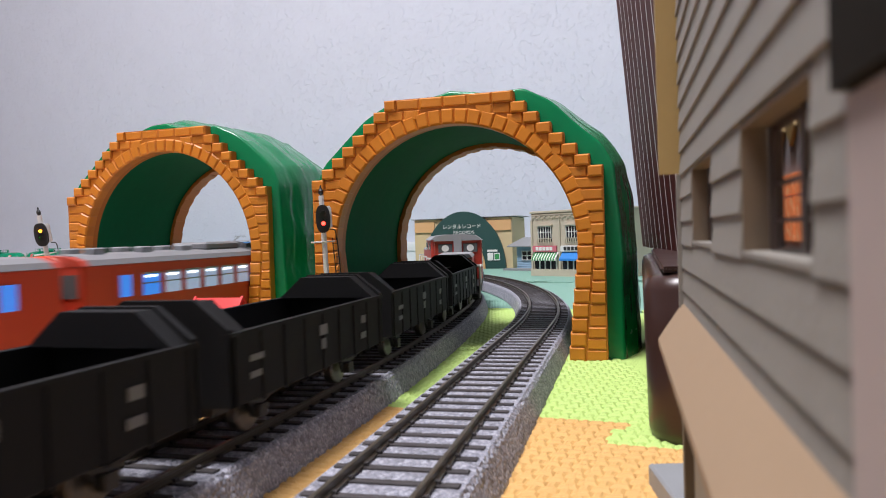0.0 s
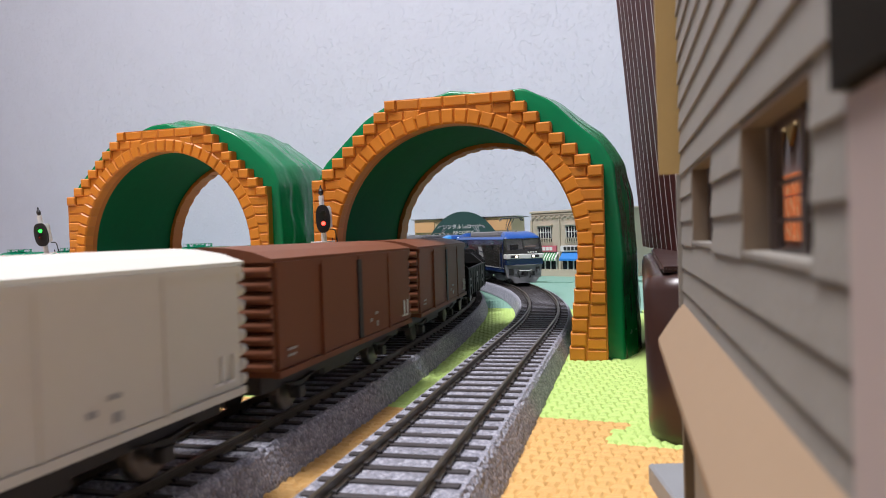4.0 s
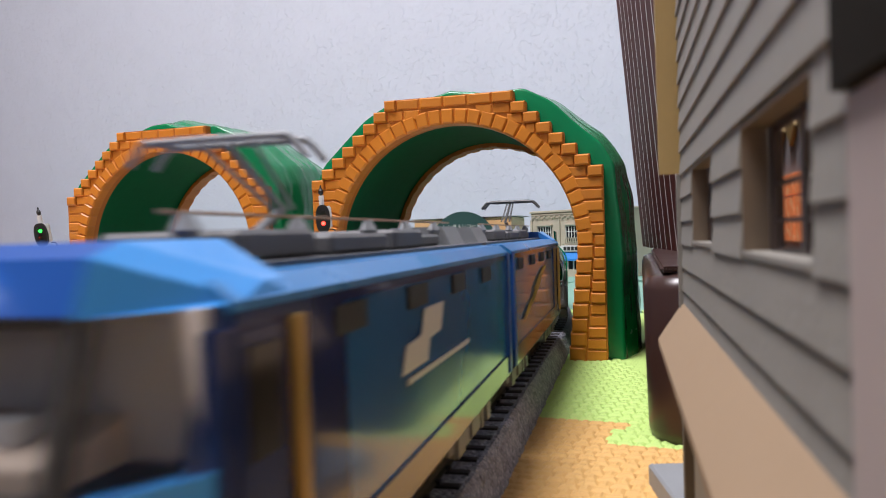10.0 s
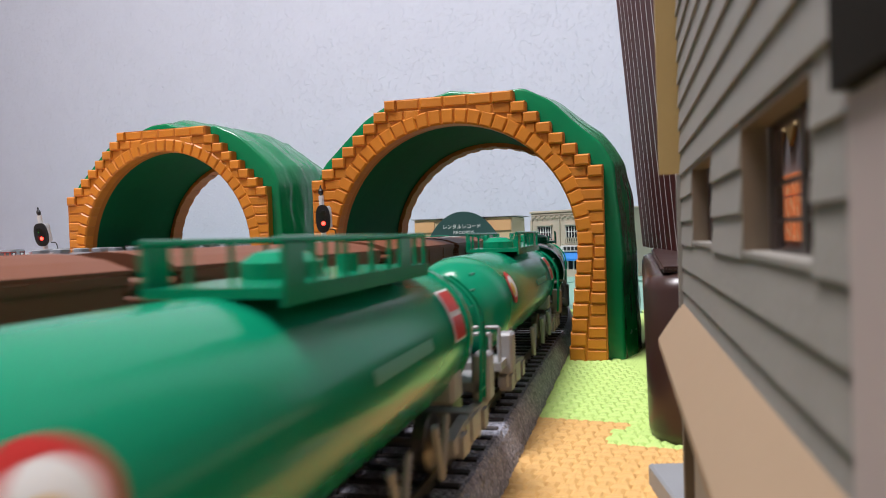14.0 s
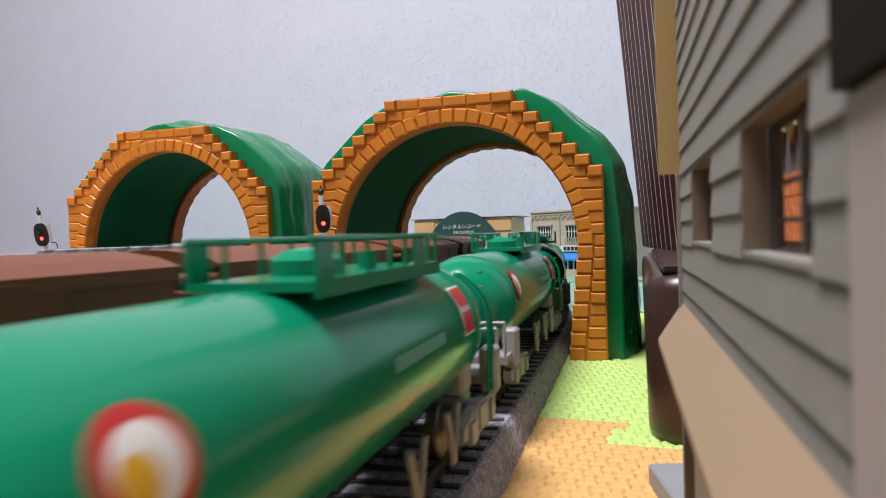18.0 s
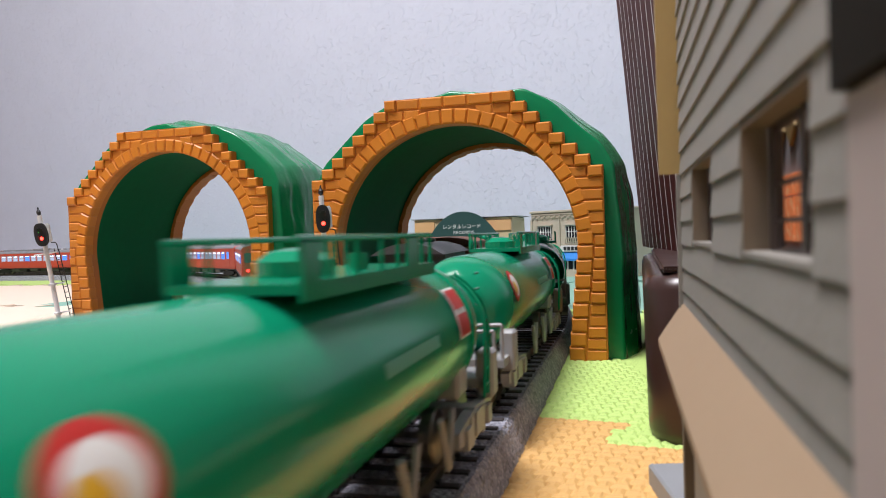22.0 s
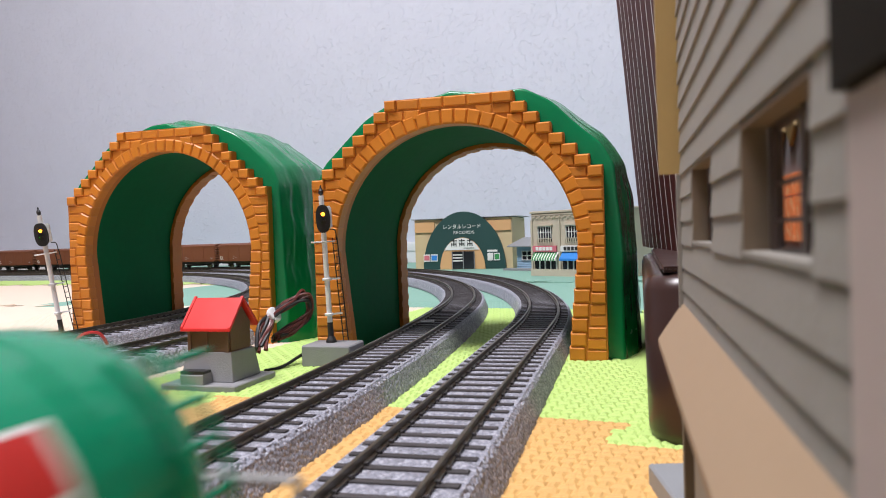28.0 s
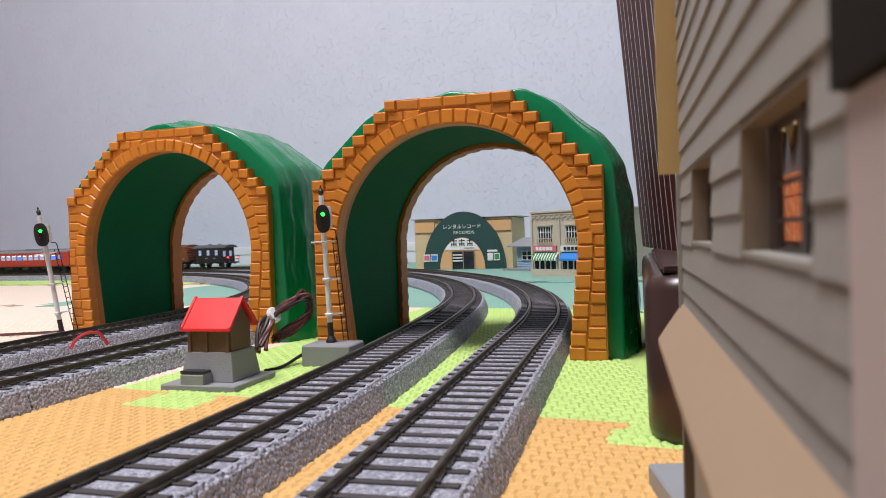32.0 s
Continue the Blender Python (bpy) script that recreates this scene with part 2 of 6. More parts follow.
def lay_track(name, line, sections, near, pitch, label):
    track = thing(name, Matrix(), label, "track", kind="structure")
    for a, b in zip(sections, sections[1:]):
        link_part("roadbed", sweep(line, a + 0.0003, b - 0.0003, BED, M_BED, "roadbed", 0.015), track)
    a, b = sections[0], sections[-1]
    for side in (0.00875, -0.00875):
        link_part("rail", sweep(line, a, b, [(side + p, q) for p, q in RAIL], M_RAIL, "rail", 0.01, RAIL_Z - 0.0022), track)
    tie = bmesh.new()
    prism([(-0.0013, -0.0009), (-0.0011, 0.0010), (-0.0008, 0.0011), (0.0008, 0.0011), (0.0011, 0.0010), (0.0013, -0.0009)], -0.0142, 0.0142, "x", tie)
    for sx in (-1, 1):
        for ex in (-1, 1):
            box(sx * 0.00875 + ex * 0.0012 - 0.0005, sx * 0.00875 + ex * 0.0012 + 0.0005, -0.0006, 0.0006, 0.0011, 0.0018, tie)
    me = bpy.data.meshes.new("tie")
    tie.to_mesh(me)
    me.materials.append(M_TIE)
    verts, faces, s, n = [], [], a + 0.004, 0
    base = [v.co.copy() for v in tie.verts]
    tie.verts.index_update()
    polys = [[v.index for v in f.verts] for f in tie.faces]
    while s < b:
        x, y, h = line.at(s)
        m = pose(x, y, RAIL_Z - 0.0033, 0, 0, math.degrees(h))
        if near[0] < s < near[1]:
            link_part("tie", me, track, m)
        else:
            o = len(verts)
            verts += [m @ v for v in base]
            faces += [[i + o for i in f] for f in polys]
        s += pitch
    tie.free()
    rest = link_part("ties", mesh_from("ties", verts, faces, M_TIE), track)
    tagged(rest, kind="stuff")
    return track


lay_track("track_1", LINE_A, [-3.15, -2.4, -1.6, -0.8, -0.15, 0.02, 0.2645, 0.45, 0.70, 0.95, 1.2, 1.486, 1.86, 2.6, 3.2, 3.8], (-0.05, 1.0), 0.00815, "two-rail model track on grey moulded ballast, outermost loop")
lay_track("track_2", LINE_B, [-2.0, -1.4, -0.8, -0.15, 0.16, 0.375, 0.60, 0.85, 1.10, 1.432, 1.85, 2.6, 3.3, 4.0], (-0.05, 1.0), 0.0076, "two-rail model track on grey moulded ballast, second loop")
lay_track("track_3", RING_D, [0.0, 0.085, 0.2, 0.45, 0.70, 1.0, 1.333, 1.783, 2.24, 2.69, 3.3, 3.91, 4.36, RING_D.length - 0.217, RING_D.length], (-0.05, 0.6), 0.0076, "two-rail model track on grey moulded ballast, third loop")
lay_track("track_4", RING_C, [0.0, 0.1, 0.2, 0.5, 0.75, 1.0, 1.236, 1.686, 2.05, 2.42, 3.0, 3.64, 4.0, RING_C.length - 0.217, RING_C.length], (-0.05, 0.6), 0.0076, "two-rail model track on grey moulded ballast, innermost loop")

# ---------------------------------------------------------------- room, turned so that its back wall runs along the straights
ROOM = pose(0, 0, 0, 0, 0, -24.2)
WALL_V = 1.42


def slab(name, x0, x1, y0, y1, z0, z1, mat, label, category="wall"):
    ob = part(name, box(x0, x1, y0, y1, z0, z1), mat, None, m=ROOM)
    return tagged(ob, label, category, kind="structure")


slab("wall_north", -4.2, 1.7, WALL_V, WALL_V + 0.1, -0.02, CEILING_Z, M_WALL, "pale grey-white embossed wallpaper wall behind the layout")
slab("wall_south", -4.2, 1.7, -4.1, -4.0, -0.02, CEILING_Z, M_WALL, "pale wallpapered wall behind the camera")
slab("wall_west", -4.3, -4.2, -4.0, WALL_V, -0.02, CEILING_Z, M_WALL, "pale wallpapered side wall of the room")
slab("wall_east", 1.7, 1.8, -4.0, WALL_V, -0.02, CEILING_Z, M_WALL, "pale wallpapered side wall of the room")
slab("ceiling", -4.2, 1.7, -4.0, WALL_V, CEILING_Z, CEILING_Z + 0.1, M_WALL, "plain white ceiling", "ceiling")
slab("floor", -4.2, 1.7, -4.0, WALL_V, -0.06, -0.0125, M_FLOOR, "pale wooden floor under the foam mats", "floor")
bm = box(-4.2, 1.7, WALL_V - 0.008, WALL_V - 0.0005, -0.012, 0.036)
box(-4.2, 1.7, WALL_V - 0.010, WALL_V - 0.0005, 0.026, 0.042, bm)
box(-4.2, 1.7, WALL_V - 0.006, WALL_V - 0.0005, 0.042, 0.045, bm)
tagged(part("baseboard", bm, M_BASEBOARD, None, m=ROOM), "white ribbed skirting board along the wall", "baseboard", kind="structure")
lamp = thing("ceiling_lamp", pose(-0.62, -0.10, CEILING_Z), "round white ceiling lamp with a glowing diffuser", "lamp")
part("base", lathe([(0.16, -0.03), (0.17, -0.02), (0.17, 0.0)], 32), M_WHITE, lamp)
part("diffuser", lathe([(0.02, -0.105), (0.32, -0.100), (0.40, -0.075), (0.42, -0.04), (0.40, -0.031)], 40), M_LAMP, lamp, "glowing opal diffuser", smooth=True)

# ---------------------------------------------------------------- tunnels
HALF, INNER, SPRING, RING = 0.0677, 0.0562, 0.0503, 0.0070
COURSE, TUNNEL_LENGTH, FACE, LEAN = 0.00496, 0.098, 0.006, 0.0052


def piece_mesh():
    """A unit block whose front edges are worn off."""
    b, c = 0.07, 0.13
    verts = [(x, 1, z) for x in (-.5, .5) for z in (-.5, .5)] + [(x, 0.12, z) for x in (-.5, .5) for z in (-.5, .5)]
    verts += [(x, 0, z) for x in (-.5 + b, .5 - b) for z in (-.5 + c, .5 - c)]
    f = [(0, 1, 5, 4), (2, 6, 7, 3), (1, 3, 7, 5), (0, 4, 6, 2), (4, 5, 9, 8), (6, 10, 11, 7), (5, 7, 11, 9), (4, 8, 10, 6), (8, 9, 11, 10)]
    return mesh_from("brick", verts, f, M_BRICK)


BRICK_MESH = piece_mesh()


def wedge_mesh(n):
    """One arch stone, seen along the tunnel, with worn front edges."""
    a = math.pi / n / 2 * 0.975
    r0, r1, e = INNER, INNER + RING, 0.0008
    ring = lambda r0, r1, a, y: [(r0 * math.sin(-a), y, r0 * math.cos(a)), (r1 * math.sin(-a), y, r1 * math.cos(a)), (r1 * math.sin(a), y, r1 * math.cos(a)), (r0 * math.sin(a), y, r0 * math.cos(a))]
    verts = ring(r0, r1, a, FACE) + ring(r0, r1, a, 0.0) + ring(r0 + e, r1 - e, a - e / r1, -0.0009)
    f = [(0, 1, 5, 4), (1, 2, 6, 5), (2, 3, 7, 6), (3, 0, 4, 7), (4, 5, 9, 8), (5, 6, 10, 9), (6, 7, 11, 10), (7, 4, 8, 11), (8, 9, 10, 11)]
    return mesh_from("arch_brick", verts, f, M_BRICK)


WEDGES = 31
WEDGE_MESH = wedge_mesh(WEDGES)


def course_limits(j):
    z0, z1 = j * COURSE, (j + 1) * COURSE
    k = max(0, j - 16)
    outer = HALF - 0.0054 * k
    r = INNER + RING
    inner = r - LEAN * max(0, 1 - z1 / SPRING) if z0 <= SPRING else (math.sqrt(max(0, (r - 0.003) ** 2 - (z0 - SPRING) ** 2)) if z0 - SPRING < r - 0.003 else 0.0)
    return z0, z1, inner, outer


def brick_face(parent, y, facing, rng, pieces=True):
    """The brick portal: mortar plate, arch stones, jambs and stepped courses; facing -1 looks to -y."""
    outer = [(HALF, 0.0)]
    for j in range(16, 24):
        _, z1, _, o = course_limits(j)
        outer += [(o, z1)] if j == 16 else [(o, z1 - COURSE), (o, z1)]
    n = 40
    pts = outer + [(-x, z) for x, z in reversed(outer)] + [(-INNER - 0.0004 + LEAN, 0.0)]
    pts += [((INNER + 0.0004) * math.cos(math.pi * (1 - i / n)), SPRING + (INNER + 0.0004) * math.sin(math.pi * (1 - i / n))) for i in range(n + 1)] + [(INNER + 0.0004 - LEAN, 0.0)]
    bm = prism(pts, y - 0.0003, y + FACE + 0.004, "y")
    part("portal_plate", bm, M_MORTAR, parent)
    if not pieces:
        return
    for i in range(WEDGES):
        a = -90 + 180 * (i + 0.5) / WEDGES
        link_part("brick", WEDGE_MESH, parent, pose(0, y - 0.0002, SPRING, 0, a, 0))
    rows = 8
    for sgn in (1, -1):
        for i in range(rows):
            h = SPRING / rows
            link_part("brick", BRICK_MESH, parent, Matrix.Translation((sgn * (INNER + RING / 2 - LEAN * (1 - (i + 0.5) / rows)), y - 0.0011, (i + 0.5) * h)) @ Matrix.Diagonal((RING * 0.98, FACE, h - 0.00026, 1)))
    for j in range(24):
        z0, z1, inner, outer = course_limits(j)
        top = inner < 0.0005
        spans = [(-outer, outer)] if top else [(inner, outer), (-outer, -inner)]
        for a, b in spans:
            length = 0.0112 if b - a > 0.014 else b - a
            cuts = [a]
            if j >= 16 and b - a > 0.010 and not (top and j == 23):
                e = 0.0066
                if top:
                    n = max(1, round((b - a - 2 * e) / 0.0105))
                    cuts += [a + e + (b - a - 2 * e) * i / n for i in range(n + 1)]
                elif a > 0:
                    n = max(1, round((b - e - a) / 0.0105))
                    cuts += [a + (b - e - a) * i / n for i in range(1, n + 1)]
                else:
                    n = max(1, round((b - a - e) / 0.0105))
                    cuts += [a + e + (b - a - e) * i / n for i in range(n)]
            elif b - a > 0.014:
                off = length * (0.5 if j % 2 else 1.0)
                c = a + off
                while c < b - 0.004:
                    cuts.append(c)
                    c += length
            cuts.append(b)
            for c0, c1 in zip(cuts, cuts[1:]):
                if c1 - c0 < 0.0015:
                    continue
                end = (abs(c1) >= outer - 1e-6 or abs(c0) >= outer - 1e-6) and j >= 16
                lift = 0.0022 if end else 0.0012 + rng.uniform(-0.0003, 0.0003)
                link_part("brick", BRICK_MESH, parent, Matrix.Translation(((c0 + c1) / 2, y - lift + 0.0004, (z0 + z1) / 2)) @ Matrix.Diagonal(((c1 - c0) - 0.00028, FACE, COURSE - 0.00024, 1)))


def hill_shell(parent, seed):
    """The green plastic hill over the bore: a flat front lip behind the bricks, then a skin of soft lobes and folds."""
    outline = [(0.0678, 0.0), (0.0678, 0.030), (0.0678, 0.060), (0.0676, 0.0825), (0.0636, 0.0915), (0.0531, 0.1010), (0.0426, 0.1105), (0.0318, 0.1172), (0.0180, 0.1186), (0.0, 0.1192)]
    outline = outline + [(-x, z) for x, z in reversed(outline[:-1])]
    run = [0.0]
    for a, b in zip(outline, outline[1:]):
        run.append(run[-1] + math.dist(a, b))
    # how far the skin stands out from the outline, from one foot over the crown to the other
    bulge = [0.0125, 0.0112, 0.0100, 0.0086, 0.0074, 0.0062, 0.0052, 0.0034, 0.0008, 0.0066, 0.0008, 0.0002, 0.0004, 0.0006, 0.0010, 0.0016, 0.0024, 0.0030, 0.0034]
    xs, zs = [p[0] for p in outline], [p[1] for p in outline]
    way = [Vector((x / 0.07, 0, max(z - 0.055, 0) / 0.055)).normalized() if z > 0.001 else Vector((1 if x > 0 else -1, 0, 0)) for x, z in outline]

    def skin(u, y):
        """The point of the skin at the share u of the outline, y metres behind the face."""
        r = run[-1] * u
        x, z = np.interp(r, run, xs), np.interp(r, run, zs)
        d = Vector((np.interp(r, run, [w.x for w in way]), 0, np.interp(r, run, [w.z for w in way]))).normalized()
        v = y / TUNNEL_LENGTH
        high = min(1.0, max(0.0, (z - 0.070) / 0.035))
        swell = np.interp(r, run, bulge)
        lobes = math.sin(u * 26.0 + seed * 1.3 + v * 2.5) * 0.0013 + max(0.0, math.sin(u * 11.0 - seed + 1.0 - v * 4.0)) * 0.0010
        fold = noise.noise(Vector((x * 26 + seed, y * 22, z * 24))) * 0.0030 + noise.noise(Vector((x * 90, y * 30 + seed, z * 80))) * 0.0010
        streak = noise.noise(Vector((x * 20, y * 120 + seed, z * 16))) * (0.0009 - 0.0004 * high) + noise.noise(Vector((x * 120, y * 300 + seed, z * 120))) * 0.0003
        g = swell * (0.50 + 0.50 * min(1.0, v * 3.5) - 0.35 * max(0.0, v - 0.6)) + (lobes * (0.4 + 0.6 * high) + (fold + streak) * min(1.0, v * 6)) * min(1.0, 0.15 + swell / 0.004) + 0.0010 * math.sin(math.pi * min(1.0, v))
        return Vector((x + d.x * g, y, max(0.0, z + d.z * g))), d

    nu, nv, verts, faces = 130, 84, [], []
    front = 0.0048
    for i in range(nu + 1):  # the lip's inner edge, hidden behind the bricks
        r = run[-1] * i / nu
        verts.append((0.93 * np.interp(r, run, xs), front, 0.95 * np.interp(r, run, zs)))
    for j, (inset, y) in enumerate(((0.0010, front), (0.0003, front + 0.0004), (0.0, front + 0.0012))):
        for i in range(nu + 1):
            p, d = skin(i / nu, y)
            verts.append(p - d * inset)
    for j in range(1, nv + 1):
        y = front + 0.0012 + (TUNNEL_LENGTH - 0.0024 - front) * j / nv
        verts += [skin(i / nu, y)[0] for i in range(nu + 1)]
    w = nu + 1
    for j in range(nv + 3):
        for i in range(nu):
            a = j * w + i
            faces.append((a, a + 1, a + w + 1, a + w))
    link_part("hill", mesh_from("hill", verts, faces, M_GREEN, True), parent, None, "glossy green moulded hill")
    # inner vault and end webs, in the darkened green
    verts, faces, n = [], [], 40
    prof = [(INNER + 0.002, 0.0)] + [((INNER + 0.002) * math.cos(math.pi * i / n), SPRING + (INNER + 0.002) * math.sin(math.pi * i / n)) for i in range(n + 1)] + [(-INNER - 0.002, 0.0)]
    for y in (0.004, TUNNEL_LENGTH * 0.5, TUNNEL_LENGTH - 0.004):
        verts += [(x, y, z) for x, z in prof]
    k = len(prof)
    for j in range(2):
        for i in range(k - 1):
            faces.append((j * k + i, j * k + k + i, j * k + k + i + 1, j * k + i + 1))
    link_part("vault", mesh_from("vault", verts, faces, M_GREEN_SHADE, True), parent, None, "matt green inside of the bore, darkened for its shade")
    for y in (0.0065, TUNNEL_LENGTH - 0.0065):
        verts, faces = [], []
        for i in range(n + 1):
            a = math.pi * i / n
            c, s = math.cos(a), math.sin(a)
            verts.append(((INNER + 0.003) * c, y, SPRING * (1 if 0 < i < n else 0) + (INNER + 0.003) * s))
            r = run[-1] * i / n
            verts.append((0.996 * np.interp(r, run, [p[0] for p in outline]), y, 0.996 * np.interp(r, run, [p[1] for p in outline])))
        for i in range(n):
            faces.append((2 * i, 2 * i + 1, 2 * i + 3, 2 * i + 2))
        link_part("end_web", mesh_from("end_web", verts, faces, M_GREEN_SHADE), parent)


def tunnel(x, y, axis_deg, seed, label):
    """Toy tunnel whose right front foot stands at (x, y); the axis turns to the right of +y by axis_deg."""
    a = radians(axis_deg)
    cx, cy = x - math.cos(a) * HALF, y + math.sin(a) * HALF
    t = thing("toy_tunnel", pose(cx, cy, 0, 0, 0, -axis_deg), label, "tunnel", "toy tunnels")
    rng = random.Random(seed)
    brick_face(t, 0.0, -1, rng)
    back = part("back_rim", bmesh.new(), M_MORTAR, t)
    bm = bmesh.new()
    n = 42
    for i in range(n):
        a0, a1 = math.pi * i / n, math.pi * (i + 1) / n
        r = INNER - (0.0004 if i % 2 else 0.0)
        q = [(rr * math.cos(aa), SPRING + rr * math.sin(aa)) for rr, aa in ((r, a0), (INNER + RING, a0), (INNER + RING, a1), (r, a1))]
        prism(q, TUNNEL_LENGTH - 0.011, TUNNEL_LENGTH, "y", bm)
    for sgn in (1, -1):
        for i in range(14):
            r = INNER - (0.0004 if i % 2 else 0.0)
            box(*sorted((sgn * r, sgn * (INNER + RING))), TUNNEL_LENGTH - 0.011, TUNNEL_LENGTH, i * SPRING / 14, (i + 1) * SPRING / 14, bm)
    bm.to_mesh(back.data)
    bm.free()
    hill_shell(t, seed)
    return t


tunnel(0.0693, 0.3066, 15.5, 3.0, "green plastic toy tunnel with orange brick portal over two tracks").scale = (1, 1.06, 1)
tunnel(-0.0925, 0.3896, 15.8, 9.0, "green plastic toy tunnel with orange brick portal over the inner tracks").scale = (0.975, 0.92, 1.022)

# ---------------------------------------------------------------- foam mats: tiles on a grid turned with the tracks
MAT = pose(0.0, 0.0, 0, 0, 0, -22.5)
M_STEEL = material("dull_steel", (0.35, 0.35, 0.36), 0.4, metal=0.6, vary=0.15)


def foam_material(name, colour, cell):
    """Foam with a woven relief of small raised pads, every second row shifted."""
    m = material(name, colour, 0.75, vary=0.07, scale=30)
    nt = m.node_tree
    b = nt.nodes["Principled BSDF"]
    co = nt.nodes.new("ShaderNodeTexCoord").outputs["Object"]
    br = nt.nodes.new("ShaderNodeTexBrick")
    br.inputs["Color1"].default_value = br.inputs["Color2"].default_value = (1, 1, 1, 1)
    br.inputs["Mortar"].default_value = (0, 0, 0, 1)
    br.inputs["Scale"].default_value = 1.0
    br.inputs["Mortar Size"].default_value = cell * 0.16
    br.inputs["Mortar Smooth"].default_value = 1.0
    br.inputs["Brick Width"].default_value = cell * 1.5
    br.inputs["Row Height"].default_value = cell
    nt.links.new(co, br.inputs["Vector"])
    bp = nt.nodes.new("ShaderNodeBump")
    bp.inputs["Strength"].default_value, bp.inputs["Distance"].default_value = 0.5, 0.0003
    nt.links.new(br.outputs["Color"], bp.inputs["Height"])
    nt.links.new(bp.outputs[0], b.inputs["Normal"])
    return m


M_F_OCHRE = foam_material("orange_foam_weave", (0.62, 0.37, 0.125), 0.0034)
M_F_LIME = foam_material("lime_foam_weave", (0.45, 0.62, 0.18), 0.0034)
M_F_TEAL = foam_material("teal_foam_weave", (0.21, 0.39, 0.31), 0.0034)
M_F_SAND = foam_material("cream_foam_weave", (0.72, 0.60, 0.48), 0.0034)
TILE = 0.302
V0 = 0.2111  # the seam between the first two rows of tiles
U0 = -0.228  # the seam under the left tunnel


def tile_outline(u, v):
    """A square with jigsaw teeth on two sides that neighbours fit into."""
    pts = []
    across = [0.039 + 0.0565 * k for k in range(5)]
    along = []

    def side(a, b, out, sgn, centres):
        ax, bx = Vector(a), Vector(b)
        t, nrm = (bx - ax).normalized(), Vector(out) * sgn
        for m in centres:
            for du, dv in ((-0.0115, 0), (-0.0150, 0.0160), (-0.0132, 0.0222), (0.0132, 0.0222), (0.0150, 0.0160), (0.0115, 0)):
                pts.append(ax + t * (m + du) + nrm * dv)
    a, b, c, e = (u, v), (u + TILE, v), (u + TILE, v + TILE), (u, v + TILE)
    pts.append(Vector(a))
    side(a, b, (0, 1), -1, across)
    pts.append(Vector(b))
    side(b, c, (1, 0), 1, along)
    pts.append(Vector(c))
    side(c, e, (0, 1), -1, [TILE - m for m in reversed(across)])
    pts.append(Vector(e))
    side(e, a, (1, 0), 1, along)
    return pts


def foam_tile(cu, cv, mat, label, drop=0.0):
    u, v = U0 + cu * TILE, V0 + cv * TILE
    limit, to_room = WALL_V - 0.012, ROOM.inverted() @ MAT
    outline, over = [], 0
    for p in tile_outline(u, v):
        q = to_room @ Vector((p.x, p.y, 0))
        if q.y > limit:  # trimmed along the wall
            q.y, over = limit, over + 1
        q = to_room.inverted() @ q
        outline.append((q.x, q.y))
    if over == len(outline):
        return
    bm = prism(outline, -0.012 - drop, -drop, "z")
    bmesh.ops.triangulate(bm, faces=[f for f in bm.faces if len(f.verts) > 4])
    mat_tile = tagged(part("foam_mat", bm, mat, None, m=MAT), label, "floor mat", "foam mats", kind="structure")
    weave(mat_tile, tile_outline(u, v), u, v, mat, drop)


CELL = 0.0036
WEAVE_AREA = (-0.34, 0.075, 0.115, 0.62)  # the stretch of the layout close to the edge


def weave(tile, outline, u, v, mat, drop):
    """Raised basket-weave bars on a mat, laid crosswise in turn."""
    iu, iv = np.meshgrid(np.arange(int((u - 0.03) / CELL), int((u + TILE + 0.03) / CELL)), np.arange(int((v - 0.03) / CELL), int((v + TILE + 0.03) / CELL)))
    cu, cv, odd = iu.ravel() * CELL, iv.ravel() * CELL, (iu + iv).ravel() % 2
    wx = MAT[0][0] * cu + MAT[0][1] * cv
    wy = MAT[1][0] * cu + MAT[1][1] * cv
    keep = (wx > WEAVE_AREA[0]) & (wx < WEAVE_AREA[1]) & (wy > WEAVE_AREA[2]) & (wy < WEAVE_AREA[3])
    cu, cv, odd = cu[keep], cv[keep], odd[keep]
    if len(cu) < 4:
        return
    inside = np.zeros(len(cu), bool)
    for p, q in zip(outline, outline[1:] + outline[:1]):
        if abs(p.y - q.y) > 1e-9:
            inside ^= ((p.y > cv) != (q.y > cv)) & (cu < (q.x - p.x) * (cv - p.y) / (q.y - p.y) + p.x)
    cu, cv, odd = cu[inside], cv[inside], odd[inside]
    if len(cu) == 0:
        return
    lu, lv = np.where(odd, CELL * 0.66, CELL * 0.40), np.where(odd, CELL * 0.42, CELL * 0.60)
    verts = np.zeros((len(cu), 8, 3))
    for k, (sx, sy, f, z) in enumerate([(sx, sy, f, z) for f, z in ((0.0, -0.0001), (CELL * 0.26, 0.00060)) for sx, sy in ((-1, -1), (1, -1), (1, 1), (-1, 1))]):
        verts[:, k] = np.stack([cu + sx * (lu - f), cv + sy * (lv - f), np.where(odd, z, z * 0.85) - drop], 1)
    quads = np.array([(4, 5, 6, 7), (0, 1, 5, 4), (1, 2, 6, 5), (2, 3, 7, 6), (3, 0, 4, 7)])
    faces = (quads[None] + 8 * np.arange(len(cu))[:, None, None]).reshape(-1, 4)
    bars = link_part("weave", mesh_from("weave", verts.reshape(-1, 3).tolist(), faces.tolist(), mat), tile)
    tagged(bars, kind="stuff")


